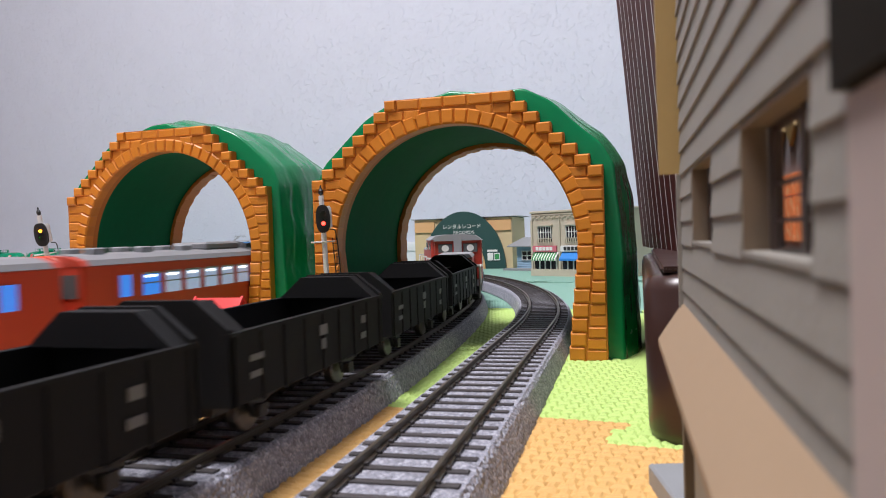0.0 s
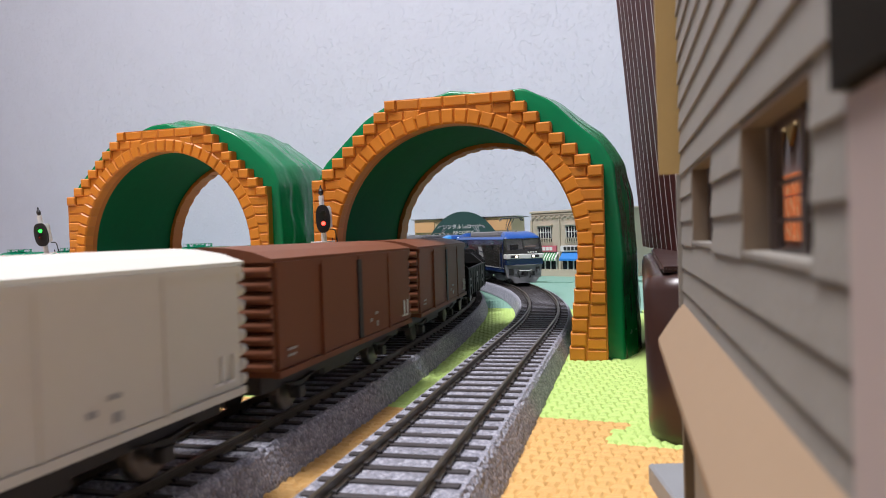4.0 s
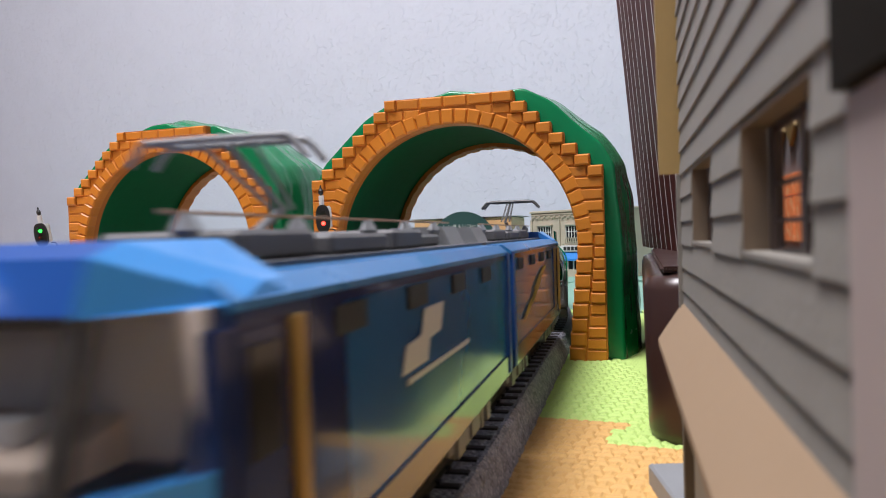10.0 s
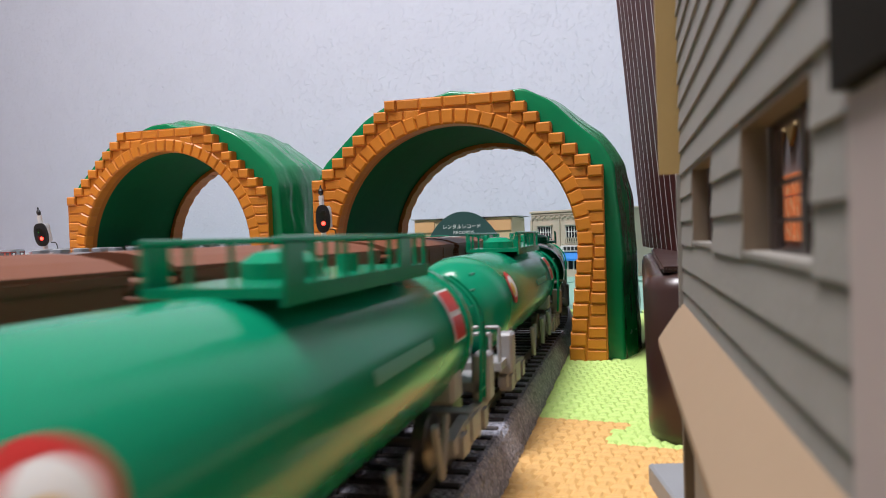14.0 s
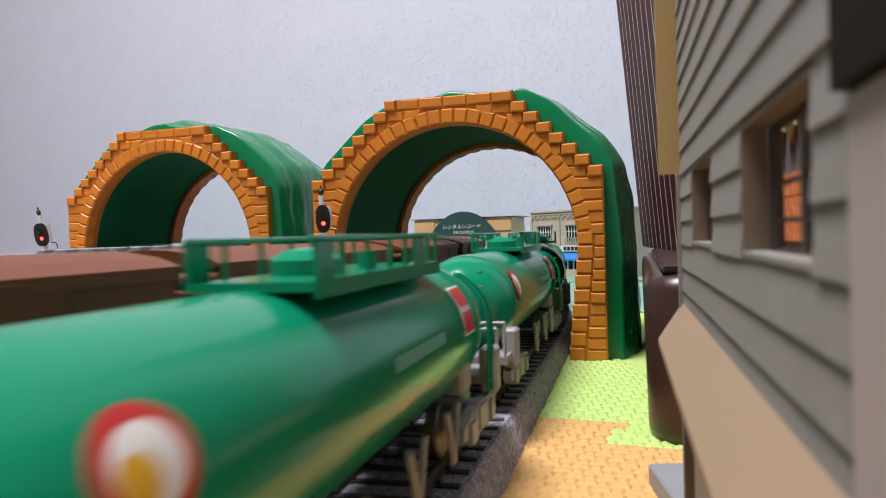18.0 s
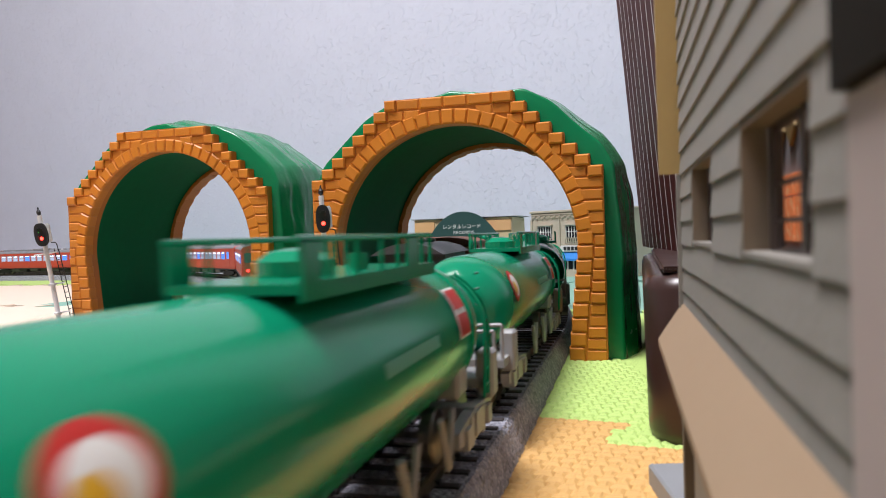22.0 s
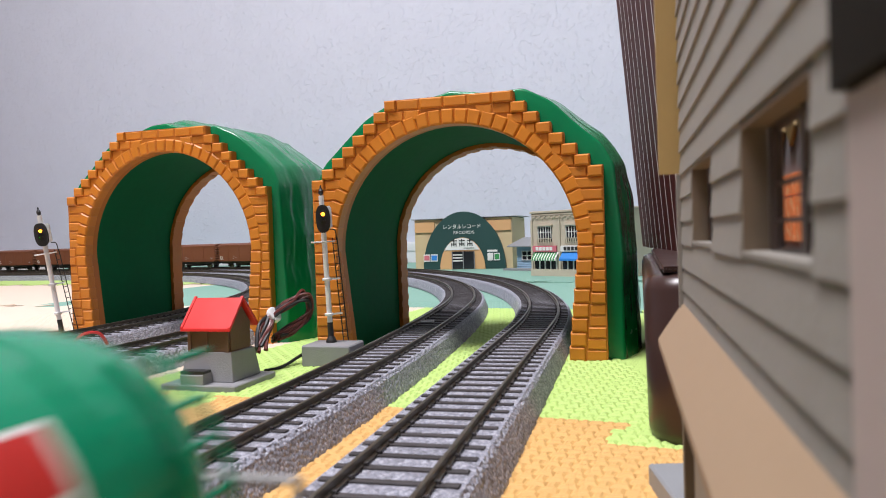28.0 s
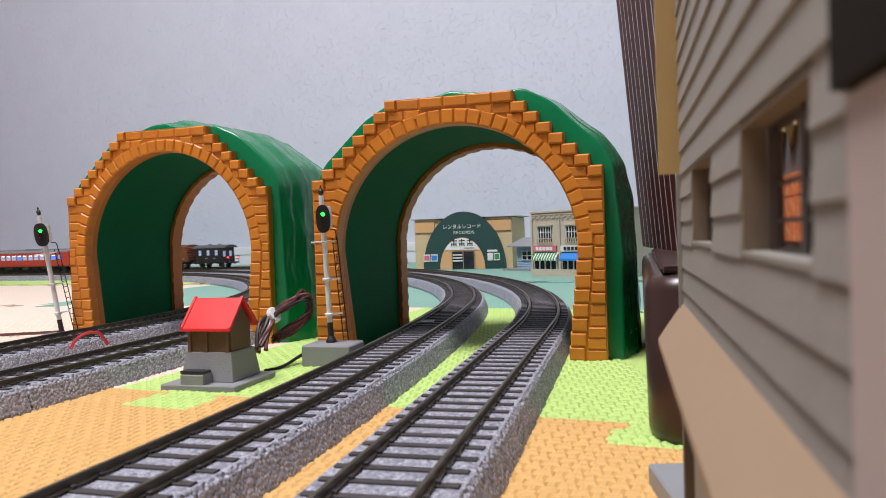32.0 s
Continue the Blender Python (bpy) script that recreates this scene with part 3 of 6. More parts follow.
COLOURS = {"o": (M_F_OCHRE, "orange-yellow woven-pattern foam mat tile"), "l": (M_F_LIME, "lime green woven-pattern foam mat tile"),
           "t": (M_F_TEAL, "sea-green woven-pattern foam mat tile"), "s": (M_F_SAND, "cream woven-pattern foam mat tile")}
for row, cells in enumerate(("ssoooooo", "ssssoooo", "sssssllll", "sssstttttt", "llllttttt", "ttttttttt", "ttttttttt")):
    for col, key in enumerate(cells):
        foam_tile(col - 5 - (0.45 if row == 3 else 0), row - 2, *COLOURS[key], drop=0.0008 if row == 3 else 0.0)

# ---------------------------------------------------------------- colour-light signals
M_POLE = material("signal_white", (0.74, 0.74, 0.74), 0.45, vary=0.08)
M_CONCRETE = material("model_concrete", (0.24, 0.24, 0.25), 0.8, vary=0.15, scale=150, bump=0.0002, bump_scale=1500)
LENS = {k: material("lens_" + k, c, 0.3, emit=c, emit_power=p) for k, c, p in (("red", (1.0, 0.03, 0.02), 11.0), ("yellow", (1.0, 0.30, 0.02), 6.5), ("green", (0.02, 1.0, 0.05), 6.5))}


def signal(x, y, z, lean, turn, label):
    t = thing("railway_signal", pose(x, y, z, 0, lean, turn), label, "signal", "signals")
    part("pole_foot", lathe([(0.0026, 0), (0.0024, 0.0012), (0.0014, 0.0030), (0.0013, 0.0095)], 14), M_BLACK, t)
    part("pole", rod((0, 0, 0.0090), (0, 0, 0.0690), 0.00125, 12), M_POLE, t)
    part("finial", lathe([(0.0004, 0.0690), (0.0011, 0.0698), (0.0012, 0.0712), (0.0006, 0.0722), (0.0003, 0.0738)], 12), M_BLACK, t)
    head = lathe([(0.0001, 0), (1, 0.0), (1, 0.0012), (0.001, 0.00121)], 28, axis="y")
    for v in head.verts:
        v.co.x = math.copysign(abs(v.co.x) ** 0.72, v.co.x) * 0.0033
        v.co.z = math.copysign(abs(v.co.z) ** 0.85, v.co.z) * 0.0065 + 0.0580
        v.co.y -= 0.0034
    part("backboard", head, M_BLACK, t)
    part("lamp_box", box(-0.0006, 0.0042, -0.0020, 0.0012, 0.0535, 0.0640), M_POLE, t, bevel=0.0006, segs=2)
    # front cover with two openings, and behind it a turning carrier with three coloured lamps
    bm = bmesh.new()
    squash = lambda v, e: math.copysign(abs(v) ** e, v)
    loops = [[(0.0032 * squash(math.cos(2 * math.pi * i / 28), 0.72), 0.0580 + 0.0064 * squash(math.sin(2 * math.pi * i / 28), 0.85)) for i in range(28)]]
    loops += [[(0.0012 * math.cos(2 * math.pi * i / 16), 0.0580 + dz + 0.0012 * math.sin(2 * math.pi * i / 16)) for i in range(16)] for dz in (0.0021, -0.0021)]
    edges = []
    for lp in loops:
        vs = [bm.verts.new((x, -0.0052, z)) for x, z in lp]
        edges += [bm.edges.new((vs[i], vs[(i + 1) % len(vs)])) for i in range(len(vs))]
    bmesh.ops.triangle_fill(bm, use_beauty=True, edges=edges)
    ext = bmesh.ops.extrude_face_region(bm, geom=bm.faces[:])
    bmesh.ops.translate(bm, verts=[g for g in ext["geom"] if isinstance(g, bmesh.types.BMVert)], vec=(0, 0.0005, 0))
    part("front_cover", bm, M_BLACK, t)
    for dz in (0.0021, -0.0021):
        n, verts, faces = 12, [], []
        for i in range(n + 1):
            a = math.pi * i / n
            verts += [(0.0016 * math.cos(a), -0.0053, 0.0580 + dz + 0.0016 * math.sin(a)), (0.0016 * math.cos(a), -0.0070 if 2 < i < n - 2 else -0.0060, 0.0580 + dz + 0.0016 * math.sin(a))]
        faces = [(2 * i, 2 * i + 1, 2 * i + 3, 2 * i + 2) for i in range(n)]
        link_part("hood", mesh_from("hood", verts, faces, M_BLACK), t)
    carrier = part("lens_carrier", lathe([(0.0005, -0.0042), (0.0030, -0.0042), (0.0030, -0.0039), (0.0005, -0.0038)], 20, axis="y"), M_BLACK, t, m=Matrix.Translation((0, 0, 0.0580)))
    for colour, a in (("red", 270), ("yellow", 30), ("green", 150)):
        c, s = 0.0021 * math.cos(radians(a)), 0.0021 * math.sin(radians(a))
        part(colour + "_lamp", lathe([(0.0003, -0.00480), (0.0007, -0.00472), (0.0009, -0.0045), (0.0009, -0.0041)], 12, axis="y", centre=(c, 0, s)), LENS[colour], carrier)
    part("platform", box(-0.0062, 0.0050, -0.0016, 0.0022, 0.0470, 0.0477), M_POLE, t, bevel=0.0002)
    for zz in (0.0290, 0.0125):
        part("collar", lathe([(0.0018, zz), (0.0022, zz + 0.0003), (0.0022, zz + 0.0011), (0.0018, zz + 0.0014)], 14), M_POLE, t)
        part("stay", box(0.0, 0.0062, 0.0002, 0.0014, zz + 0.0003, zz + 0.0011), M_POLE, t)
    thing_part_ladder(t)
    return t, carrier


def thing_part_ladder(t):
    bm = bmesh.new()
    for dx in (-0.0011, 0.0011):
        rod((0.0070 + dx, 0.0022, 0.0), (0.0050 + dx, 0.0016, 0.0490), 0.00028, 6, bm)
    lad = part("ladder", bm, M_BLACK, t)
    for k in range(15):
        f = (k + 0.6) / 15.5
        part("rung", rod((0.0070 - 0.0020 * f - 0.0011, 0.0022 - 0.0006 * f, 0.049 * f), (0.0070 - 0.0020 * f + 0.0011, 0.0022 - 0.0006 * f, 0.049 * f), 0.00018, 5), M_BLACK, lad)
    part("hand_rail", tube(smooth_line([(0.0058, 0.0016, 0.0477), (0.0056, 0.0016, 0.0520), (0.0044, 0.0014, 0.0530), (0.0030, 0.0010, 0.0530)], 4), 0.00028), M_BLACK, t)
    return lad


SIG_MID, CARRIER_MID = signal(-0.0520, 0.3250, 0.0095, -2.0, 12, "white-poled colour-light signal with ladder on a grey base")
SIG_LEFT, CARRIER_LEFT = signal(-0.2236, 0.4180, 0.0050, -7.7, 16, "leaning white-poled colour-light signal with ladder beside the track")
SIG_LEFT.scale = (1.03, 1.03, 1.03)
# bases
SIG_MID.scale = (0.965,) * 3
bm = box(-0.0125, 0.0105, -0.0105, 0.0070, 0, 0.0095)
tagged(part("signal_base", bm, M_CONCRETE, None, m=pose(-0.0495, 0.3240, 0, 0, 0, -15), bevel=0.0006), "grey plastic signal base block beside the track", "base")
tagged(part("signal_base", box(-0.0150, 0.0150, -0.0080, 0.0060, 0, 0.0050), M_CONCRETE, None, m=pose(-0.2250, 0.4300, 0, 0, 0, -15), bevel=0.0006), "low grey signal base beside the inner track", "base")

# ---------------------------------------------------------------- trackside hut
M_ROOF = material("red_painted_roof", (0.72, 0.03, 0.028), 0.35, vary=0.06, scale=120)
M_WOOD = material("stained_wood", (0.13, 0.070, 0.040), 0.7, vary=0.3, scale=200, bump=0.0002, bump_scale=900)
hut = thing("trackside_hut", pose(-0.0905, 0.2850, 0, 0, 0, -16), "small wooden hut with a red gable roof on a concrete plinth", "hut")
hut.scale = (0.99, 0.76, 0.99)
part("base_plate", box(-0.0165, 0.0165, -0.0200, 0.0200, 0, 0.0026), M_CONCRETE, hut, bevel=0.0004)
bm = bmesh.new()
q = [(-0.0118, -0.0120), (0.0118, -0.0120), (0.0118, 0.0150), (-0.0118, 0.0150)]
lo = [bm.verts.new((x, y, 0.0026)) for x, y in q]
hi = [bm.verts.new((x * 0.86, y * 0.84 + 0.0006, 0.0140)) for x, y in q]
for i in range(4):
    bm.faces.new((lo[i], lo[(i + 1) % 4], hi[(i + 1) % 4], hi[i]))
bm.faces.new(hi)
bm.faces.new(lo[::-1])
part("plinth", bm, M_CONCRETE, hut, bevel=0.0003)
step = part("step", prism([(-0.0195, 0.0026), (-0.0195, 0.0062), (-0.0180, 0.0068), (-0.0115, 0.0068), (-0.0115, 0.0026)], -0.0075, 0.0025, "x"), M_CONCRETE, hut)
tread = part("grate", box(-0.0078, 0.0028, -0.0190, -0.0130, 0.0068, 0.0078), M_BLACK, step)
part("wall_front", box(-0.0088, 0.0088, -0.0086, -0.0076, 0.0140, 0.0245), M_WOOD, hut)
part("wall_back", box(-0.0088, 0.0088, 0.0110, 0.0120, 0.0140, 0.0245), M_WOOD, hut)
for sx in (-1, 1):
    part("wall_side", prism([(-0.0076, 0.0140), (0.0110, 0.0140), (0.0110, 0.0245), (0.0017, 0.0325), (-0.0076, 0.0245)], sx * 0.0088 - 0.0006, sx * 0.0088 + 0.0006, "x"), M_WOOD, hut)
for x in (-0.0084, -0.0010, 0.0084):
    part("post", box(x - 0.0007, x + 0.0007, -0.0096, -0.0085, 0.0140, 0.0240), M_WOOD, hut)
part("rail_board", box(-0.0092, 0.0092, -0.0097, -0.0088, 0.0225, 0.0240), M_WOOD, hut)
for sy, a, b in ((-1, (-0.0116, 0.0222), (0.0017, 0.0336)), (1, (0.0150, 0.0222), (0.0017, 0.0336))):
    bm = prism([a, b, (b[0], b[1] + 0.0012), (a[0], a[1] + 0.0012)], -0.0112, 0.0112, "x")
    part("roof_slope", bm, M_ROOF, hut, bevel=0.0002)
    for x in (-0.0112, 0.0102):
        part("roof_edge", prism([(a[0], a[1] + 0.0012), (b[0], b[1] + 0.0012), (b[0], b[1] + 0.0018), (a[0], a[1] + 0.0018)], x, x + 0.0010, "x"), M_ROOF, hut)

# wires behind the hut, tied by a white clip
M_WIRE = material("dark_red_wire", (0.11, 0.022, 0.018), 0.4, vary=0.4, scale=300)
M_WIRE_RED = material("red_wire", (0.5, 0.03, 0.03), 0.4)
rng = random.Random(5)
bundle = thing("wire_bundle", pose(0, 0, 0), "bundle of dark red and black wires with a white clip", "wires")
for k in range(9):
    j = lambda a=0.003: rng.uniform(-a, a)
    pts = [(-0.0790 + j(), 0.3020 + j(), 0.0105 + j(0.002)), (-0.0783 + j(), 0.3110, 0.0170 + j(0.003)), (-0.0757 + j(0.0012), 0.3170 + j(0.001), 0.0236 + j(0.0012)), (-0.0695 + j(0.002), 0.3230, 0.0275 + j(0.002)), (-0.0630 + j(0.0015), 0.3270, 0.0305 + j(0.003)), (-0.0618 + j(0.001), 0.3280, 0.0225 + j(0.003)), (-0.0674 + j(), 0.3240, 0.0160 + j(0.003)), (-0.0750 + j(0.002), 0.3160, 0.0130 + j(0.002))]
    part("wire", tube(smooth_line(pts, 7), 0.0008), M_WIRE if k % 3 else M_BLACK, bundle)
part("clip", lathe([(0.0030, -0.0011), (0.0036, -0.0008), (0.0036, 0.0008), (0.0030, 0.0011)], 14), M_POLE, bundle, "white cable tie", m=pose(-0.0757, 0.3170, 0.0236, 20, 55, 0))
tagged(part("cable", tube(smooth_line([(-0.078, 0.306, 0.0010), (-0.072, 0.313, 0.0012), (-0.066, 0.325, 0.004), (-0.062, 0.335, 0.0055), (-0.058, 0.340, 0.004)], 6), 0.0007), M_BLACK, None), "thin black cable lying on the mat", "cable")
tagged(part("red_cable", tube(smooth_line([(-0.1765, 0.3365, 0.0085), (-0.1750, 0.3385, 0.0125), (-0.1715, 0.3425, 0.0152), (-0.1675, 0.3468, 0.0142), (-0.1650, 0.3490, 0.0085)], 6), 0.0008), M_WIRE_RED, None), "loop of red wire between two tracks", "cable")
tagged(part("long_cable", tube(smooth_line([(-0.40, 0.500, 0.0010), (-0.34, 0.480, 0.0012), (-0.30, 0.468, 0.0010), (-0.262, 0.452, 0.0030), (-0.236, 0.437, 0.0052)], 6), 0.0010), M_WIRE, None), "dark red cable lying on the cream mat", "cable")
tagged(part("rerailer_joint", box(-0.006, 0.006, -0.004, 0.004, 0, 0.0012), M_GREY, None, m=pose(-0.0125, 0.392, 0.0086, 0, 0, -10), bevel=0.0003), "flat grey feeder plate between the rails", "track part")

# ---------------------------------------------------------------- shops against the back wall
M_TEXT_W = material("sign_white", (0.75, 0.75, 0.72), 0.6)
M_TEXT_K = material("sign_black", (0.02, 0.02, 0.02), 0.6)
M_FOREST = material("dark_green_paint", (0.014, 0.058, 0.052), 0.6, vary=0.06)
M_PEACH = material("peach_paint", (0.64, 0.37, 0.17), 0.7, vary=0.05)
M_BEIGE = material("beige_wall", (0.50, 0.44, 0.34), 0.75, vary=0.08, scale=60)
M_DARKGLASS = material("dark_glass", (0.02, 0.022, 0.025), 0.12, vary=0.2)
M_AWN_BLUE = material("blue_awning", (0.03, 0.22, 0.62), 0.6)
M_AWN_GREEN = material("green_awning", (0.04, 0.28, 0.08), 0.6)
M_PINK = material("pink_sign", (0.62, 0.16, 0.20), 0.6)
M_PALEBLUE = material("pale_blue_siding", (0.28, 0.42, 0.55), 0.65, vary=0.08)


def facade_pose(x0, y0, x1, y1):
    """Local x along the front from left to right, y into the building, z up."""
    return pose(x0, y0, 0, 0, 0, math.degrees(math.atan2(y1 - y0, x1 - x0)))


def lettering(name, text, size, m, mat, parent):
    cu = bpy.data.curves.new(name, "FONT")
    cu.body, cu.size, cu.extrude, cu.align_x = text, size, 0.0002, "LEFT"
    ob = new(name, cu)
    me = bpy.data.meshes.new_from_object(ob)
    bpy.data.objects.remove(ob)
    me.materials.clear()
    me.materials.append(mat)
    return link_part(name, me, parent, m)


def fit_lettering(name, text, x0, x1, z0, z1, y, mat, parent):
    """Lettering stretched to a given box on a front that faces -y."""
    ob = lettering(name, text, 1.0, Matrix(), mat, parent)
    co = np.array([v.co for v in ob.data.vertices])
    if len(co) == 0:
        return ob
    lo, hi = co.min(0), co.max(0)
    for v in ob.data.vertices:
        v.co = ((v.co.x - lo[0]) / (hi[0] - lo[0]) * (x1 - x0) + x0, y - (0.0003 if v.co.z > 0 else 0), (v.co.y - lo[1]) / (hi[1] - lo[1]) * (z1 - z0) + z0)
    return ob


def half_disc(r, y0, y1, n=40, z0=0.0, inner=0.0):
    pts = [(r * math.cos(math.pi * i / n), z0 + r * math.sin(math.pi * i / n)) for i in range(n + 1)]
    if inner:
        pts += [(inner * math.cos(math.pi * i / n), z0 + inner * math.sin(math.pi * i / n)) for i in range(n, -1, -1)]
    return pts


shop = thing("record_shop", facade_pose(-0.0470, 1.2150, 0.1125, 1.1622), "flat-roofed orange record rental shop with a dark green arch front", "shop")
shop.scale = (0.722, 1, 0.972)
W, DEEP, HIGH = 0.233, 0.10, 0.086
part("wall", box(0, W, 0, DEEP, 0, HIGH), M_CREAM, shop, bevel=0.0006)
part("roof", box(-0.006, W + 0.012, -0.005, DEEP + 0.004, HIGH + 0.0005, HIGH + 0.0018), M_GREY, shop, bevel=0.0004)
for x0, x1 in ((0.0, 0.052), (0.158, W)):
    part("fascia_panel", box(x0 + 0.002, x1 - 0.002, -0.0022, -0.0002, 0.0640, 0.0815), M_PEACH, shop)
bm = prism(half_disc(0.0975, 0, 0), -0.0060, -0.0003, "y")
arch = part("arch_board", bm, M_FOREST, shop, "dark green arched sign board", m=Matrix.Translation((0.1205, 0, 0.0003)))
part("arch_centre", prism(half_disc(0.0535, 0, 0), -0.0085, -0.0063, "y"), M_PEACH, shop, "peach half-round porch", m=Matrix.Translation((0.1180, 0, 0.0003)))
part("arch_top", prism([(r * math.cos(a), r * math.sin(a)) for r, a in [(0.0530, math.pi * (0.21 + 0.58 * i / 20)) for i in range(21)]], -0.0095, -0.0087, "y"), M_TEXT_W, shop, "white rounded name board", m=Matrix.Translation((0.1180, 0, 0.0003)))
fit_lettering("sign_text", "レンタルレコード", 0.0745, 0.1625, 0.0690, 0.0765, -0.0066, M_TEXT_W, shop)
fit_lettering("sign_text", "RECORDS", 0.0985, 0.1470, 0.0600, 0.0650, -0.0066, M_TEXT_W, shop)
for k in range(3):
    x = 0.0930 + k * 0.0190
    bm = box(x, x + 0.0140, -0.0102, -0.0097, 0.0480, 0.0495)
    box(x + 0.0055, x + 0.0075, -0.0102, -0.0097, 0.0395, 0.0515, bm)
    box(x + 0.001, x + 0.0120, -0.0102, -0.0097, 0.0425, 0.0438, bm)
    box(x + 0.0005, x + 0.0020, -0.0102, -0.0097, 0.0390, 0.0455, bm)
    box(x + 0.0110, x + 0.0126, -0.0102, -0.0097, 0.0390, 0.0455, bm)
    part("sign_mark", bm, M_TEXT_K, shop)
part("small_line", box(0.1235, 0.1475, -0.0102, -0.0096, 0.0355, 0.0365), M_TEXT_K, shop)
door = part("door", box(0.0940, 0.1480, -0.0100, -0.0090, 0.0008, 0.0305), M_DARKGLASS, shop, "dark glass sliding shop door")
for x in (0.0940, 0.1205, 0.1465):
    part("door_frame", box(x, x + 0.0016, -0.0112, -0.0102, 0.0008, 0.0305), M_STEEL, door)
for zz in (0.0135, 0.0185, 0.0235):
    part("notice_bar", box(0.0965, 0.1195, -0.0112, -0.0104, zz, zz + 0.0022), M_TEXT_W, door)
for x0, x1, c in ((0.0240, 0.0400, M_PINK), (0.0420, 0.0580, M_AWN_BLUE), (0.1770, 0.1900, M_TEXT_W), (0.1925, 0.2055, M_AWN_GREEN)):
    po = part("poster", box(x0, x1, -0.0072, -0.0063, 0.0140, 0.0265), M_TEXT_W, shop)
    part("picture_patch", box(x0 + 0.0015, x1 - 0.0015, -0.0077, -0.0073, 0.0160, 0.0245), c, po)
part("notice_board", box(0.1765, 0.2000, -0.0072, -0.0063, 0.0285, 0.0320), M_TEXT_W, shop)

row = thing("shop_row", facade_pose(0.1171, 0.9442, 0.1696, 0.8880), "two-storey beige shop row with striped and blue awnings", "shop")
row.scale = (0.91, 1, 1)
W2 = 0.155
part("wall", box(0, W2, 0, 0.06, 0, 0.0810), M_BEIGE, row, bevel=0.0006)
part("parapet", box(-0.0015, W2 + 0.0015, -0.0018, 0.061, 0.0812, 0.0840), M_BEIGE, row, bevel=0.0004)
for k in range(34):  # two rows of short blocks under the parapet, set in turn
    zz = 0.0770 if k % 2 else 0.0748
    part("dentil", box(0.001 + k * 0.0045, 0.0046 + k * 0.0045, -0.0020, -0.0002, zz - 0.0009, zz + 0.0006), M_BEIGE, row)
part("cornice", box(0.0, W2, -0.0012, -0.0002, 0.0784, 0.0796), M_BEIGE, row)
part("plinth", box(0.0, W2, -0.0034, -0.0004, 0.0, 0.0088), M_BEIGE, row, "cream plinth under the shop windows")
for k in range(3):
    x = 0.002 + k * 0.0495
    part("pilaster", box(x - 0.002, x + 0.001, -0.0022, -0.0002, 0.0, 0.0725), M_BEIGE, row)
    win = part("window", box(x + 0.011, x + 0.035, -0.0008, 0.0015, 0.0440, 0.0640), M_DARKGLASS, row)
    part("window_hood", box(x + 0.009, x + 0.037, -0.0040, -0.0004, 0.0645, 0.0660), M_BEIGE, win)
    for j in range(6):
        part("glazing_bar", box(x + 0.0112 + j * 0.0046, x + 0.0120 + j * 0.0046, -0.0018, -0.0010, 0.0480, 0.0640), M_TEXT_W, win)
    for zz in (0.0480, 0.0560, 0.0632):
        part("glazing_rail", box(x + 0.0110, x + 0.0352, -0.0020, -0.0011, zz, zz + 0.0008), M_TEXT_W, win)
    bal = part("balcony_rail", box(x + 0.010, x + 0.0362, -0.0038, -0.0030, 0.0478, 0.0488), M_BEIGE, win)
    for j in range(9):
        part("baluster", box(x + 0.0105 + j * 0.0030, x + 0.0116 + j * 0.0030, -0.0038, -0.0030, 0.0410, 0.0478), M_BEIGE, row)
    sign = part("sign_board", box(x + 0.0020, x + 0.0440, -0.0030, -0.0008, 0.0315, 0.0390), M_PINK if k == 0 else M_TEXT_W, row, "pink shop sign" if k == 0 else "white shop sign")
    for j in range(5):
        part("sign_bar", box(x + 0.0080 + j * 0.0062, x + 0.0128 + j * 0.0062, -0.0035, -0.0031, 0.0330, 0.0375), M_TEXT_W if k == 0 else M_TEXT_K, sign)
    aw = part("awning", prism([(-0.0008, 0.0305), (-0.0078, 0.0225), (-0.0078, 0.0200), (-0.0072, 0.0200), (-0.0070, 0.0222), (-0.0008, 0.0295)], x + 0.0035, x + 0.0465, "x"), M_TEXT_W if k == 0 else M_AWN_BLUE, row, "green and white striped awning" if k == 0 else "plain blue awning")
    if k == 0:
        for j in range(9):
            part("awning_stripe", prism([(-0.0010, 0.0309), (-0.0081, 0.0228), (-0.0081, 0.0199), (-0.0075, 0.0199), (-0.0074, 0.0222), (-0.0010, 0.0303)], x + 0.0040 + j * 0.0047, x + 0.0064 + j * 0.0047, "x"), M_AWN_GREEN, aw)
    for j in range(4):
        part("shop_window", box(x + 0.004 + j * 0.0100, x + 0.0122 + j * 0.0100, -0.0012, -0.0003, 0.0092, 0.0225), M_DARKGLASS, row)
        part("shop_post", box(x + 0.0124 + j * 0.0100, x + 0.0138 + j * 0.0100, -0.0024, -0.0003, 0.0090, 0.0255), M_TEXT_W, row)

house = thing("blue_house", facade_pose(0.1140, 1.1046, 0.1525, 1.0578), "small pale blue weatherboard house with a grey roof", "house")
part("wall", box(0, 0.06, 0, 0.05, 0, 0.0370), M_PALEBLUE, house)
for k in range(9):
    part("weatherboard", prism([(-0.0002, 0.002 + k * 0.0038), (-0.0012, 0.002 + k * 0.0038), (-0.0002, 0.0054 + k * 0.0038)], 0.0, 0.06, "x"), M_PALEBLUE, house)
part("roof", prism([(-0.012, 0.0355), (0.025, 0.0480), (0.060, 0.0355), (0.060, 0.0372), (0.025, 0.0497), (-0.012, 0.0372)], -0.010, 0.066, "x"), M_GREY, house)
win = part("window", box(0.012, 0.034, -0.0020, -0.0012, 0.0155, 0.0290), M_DARKGLASS, house)
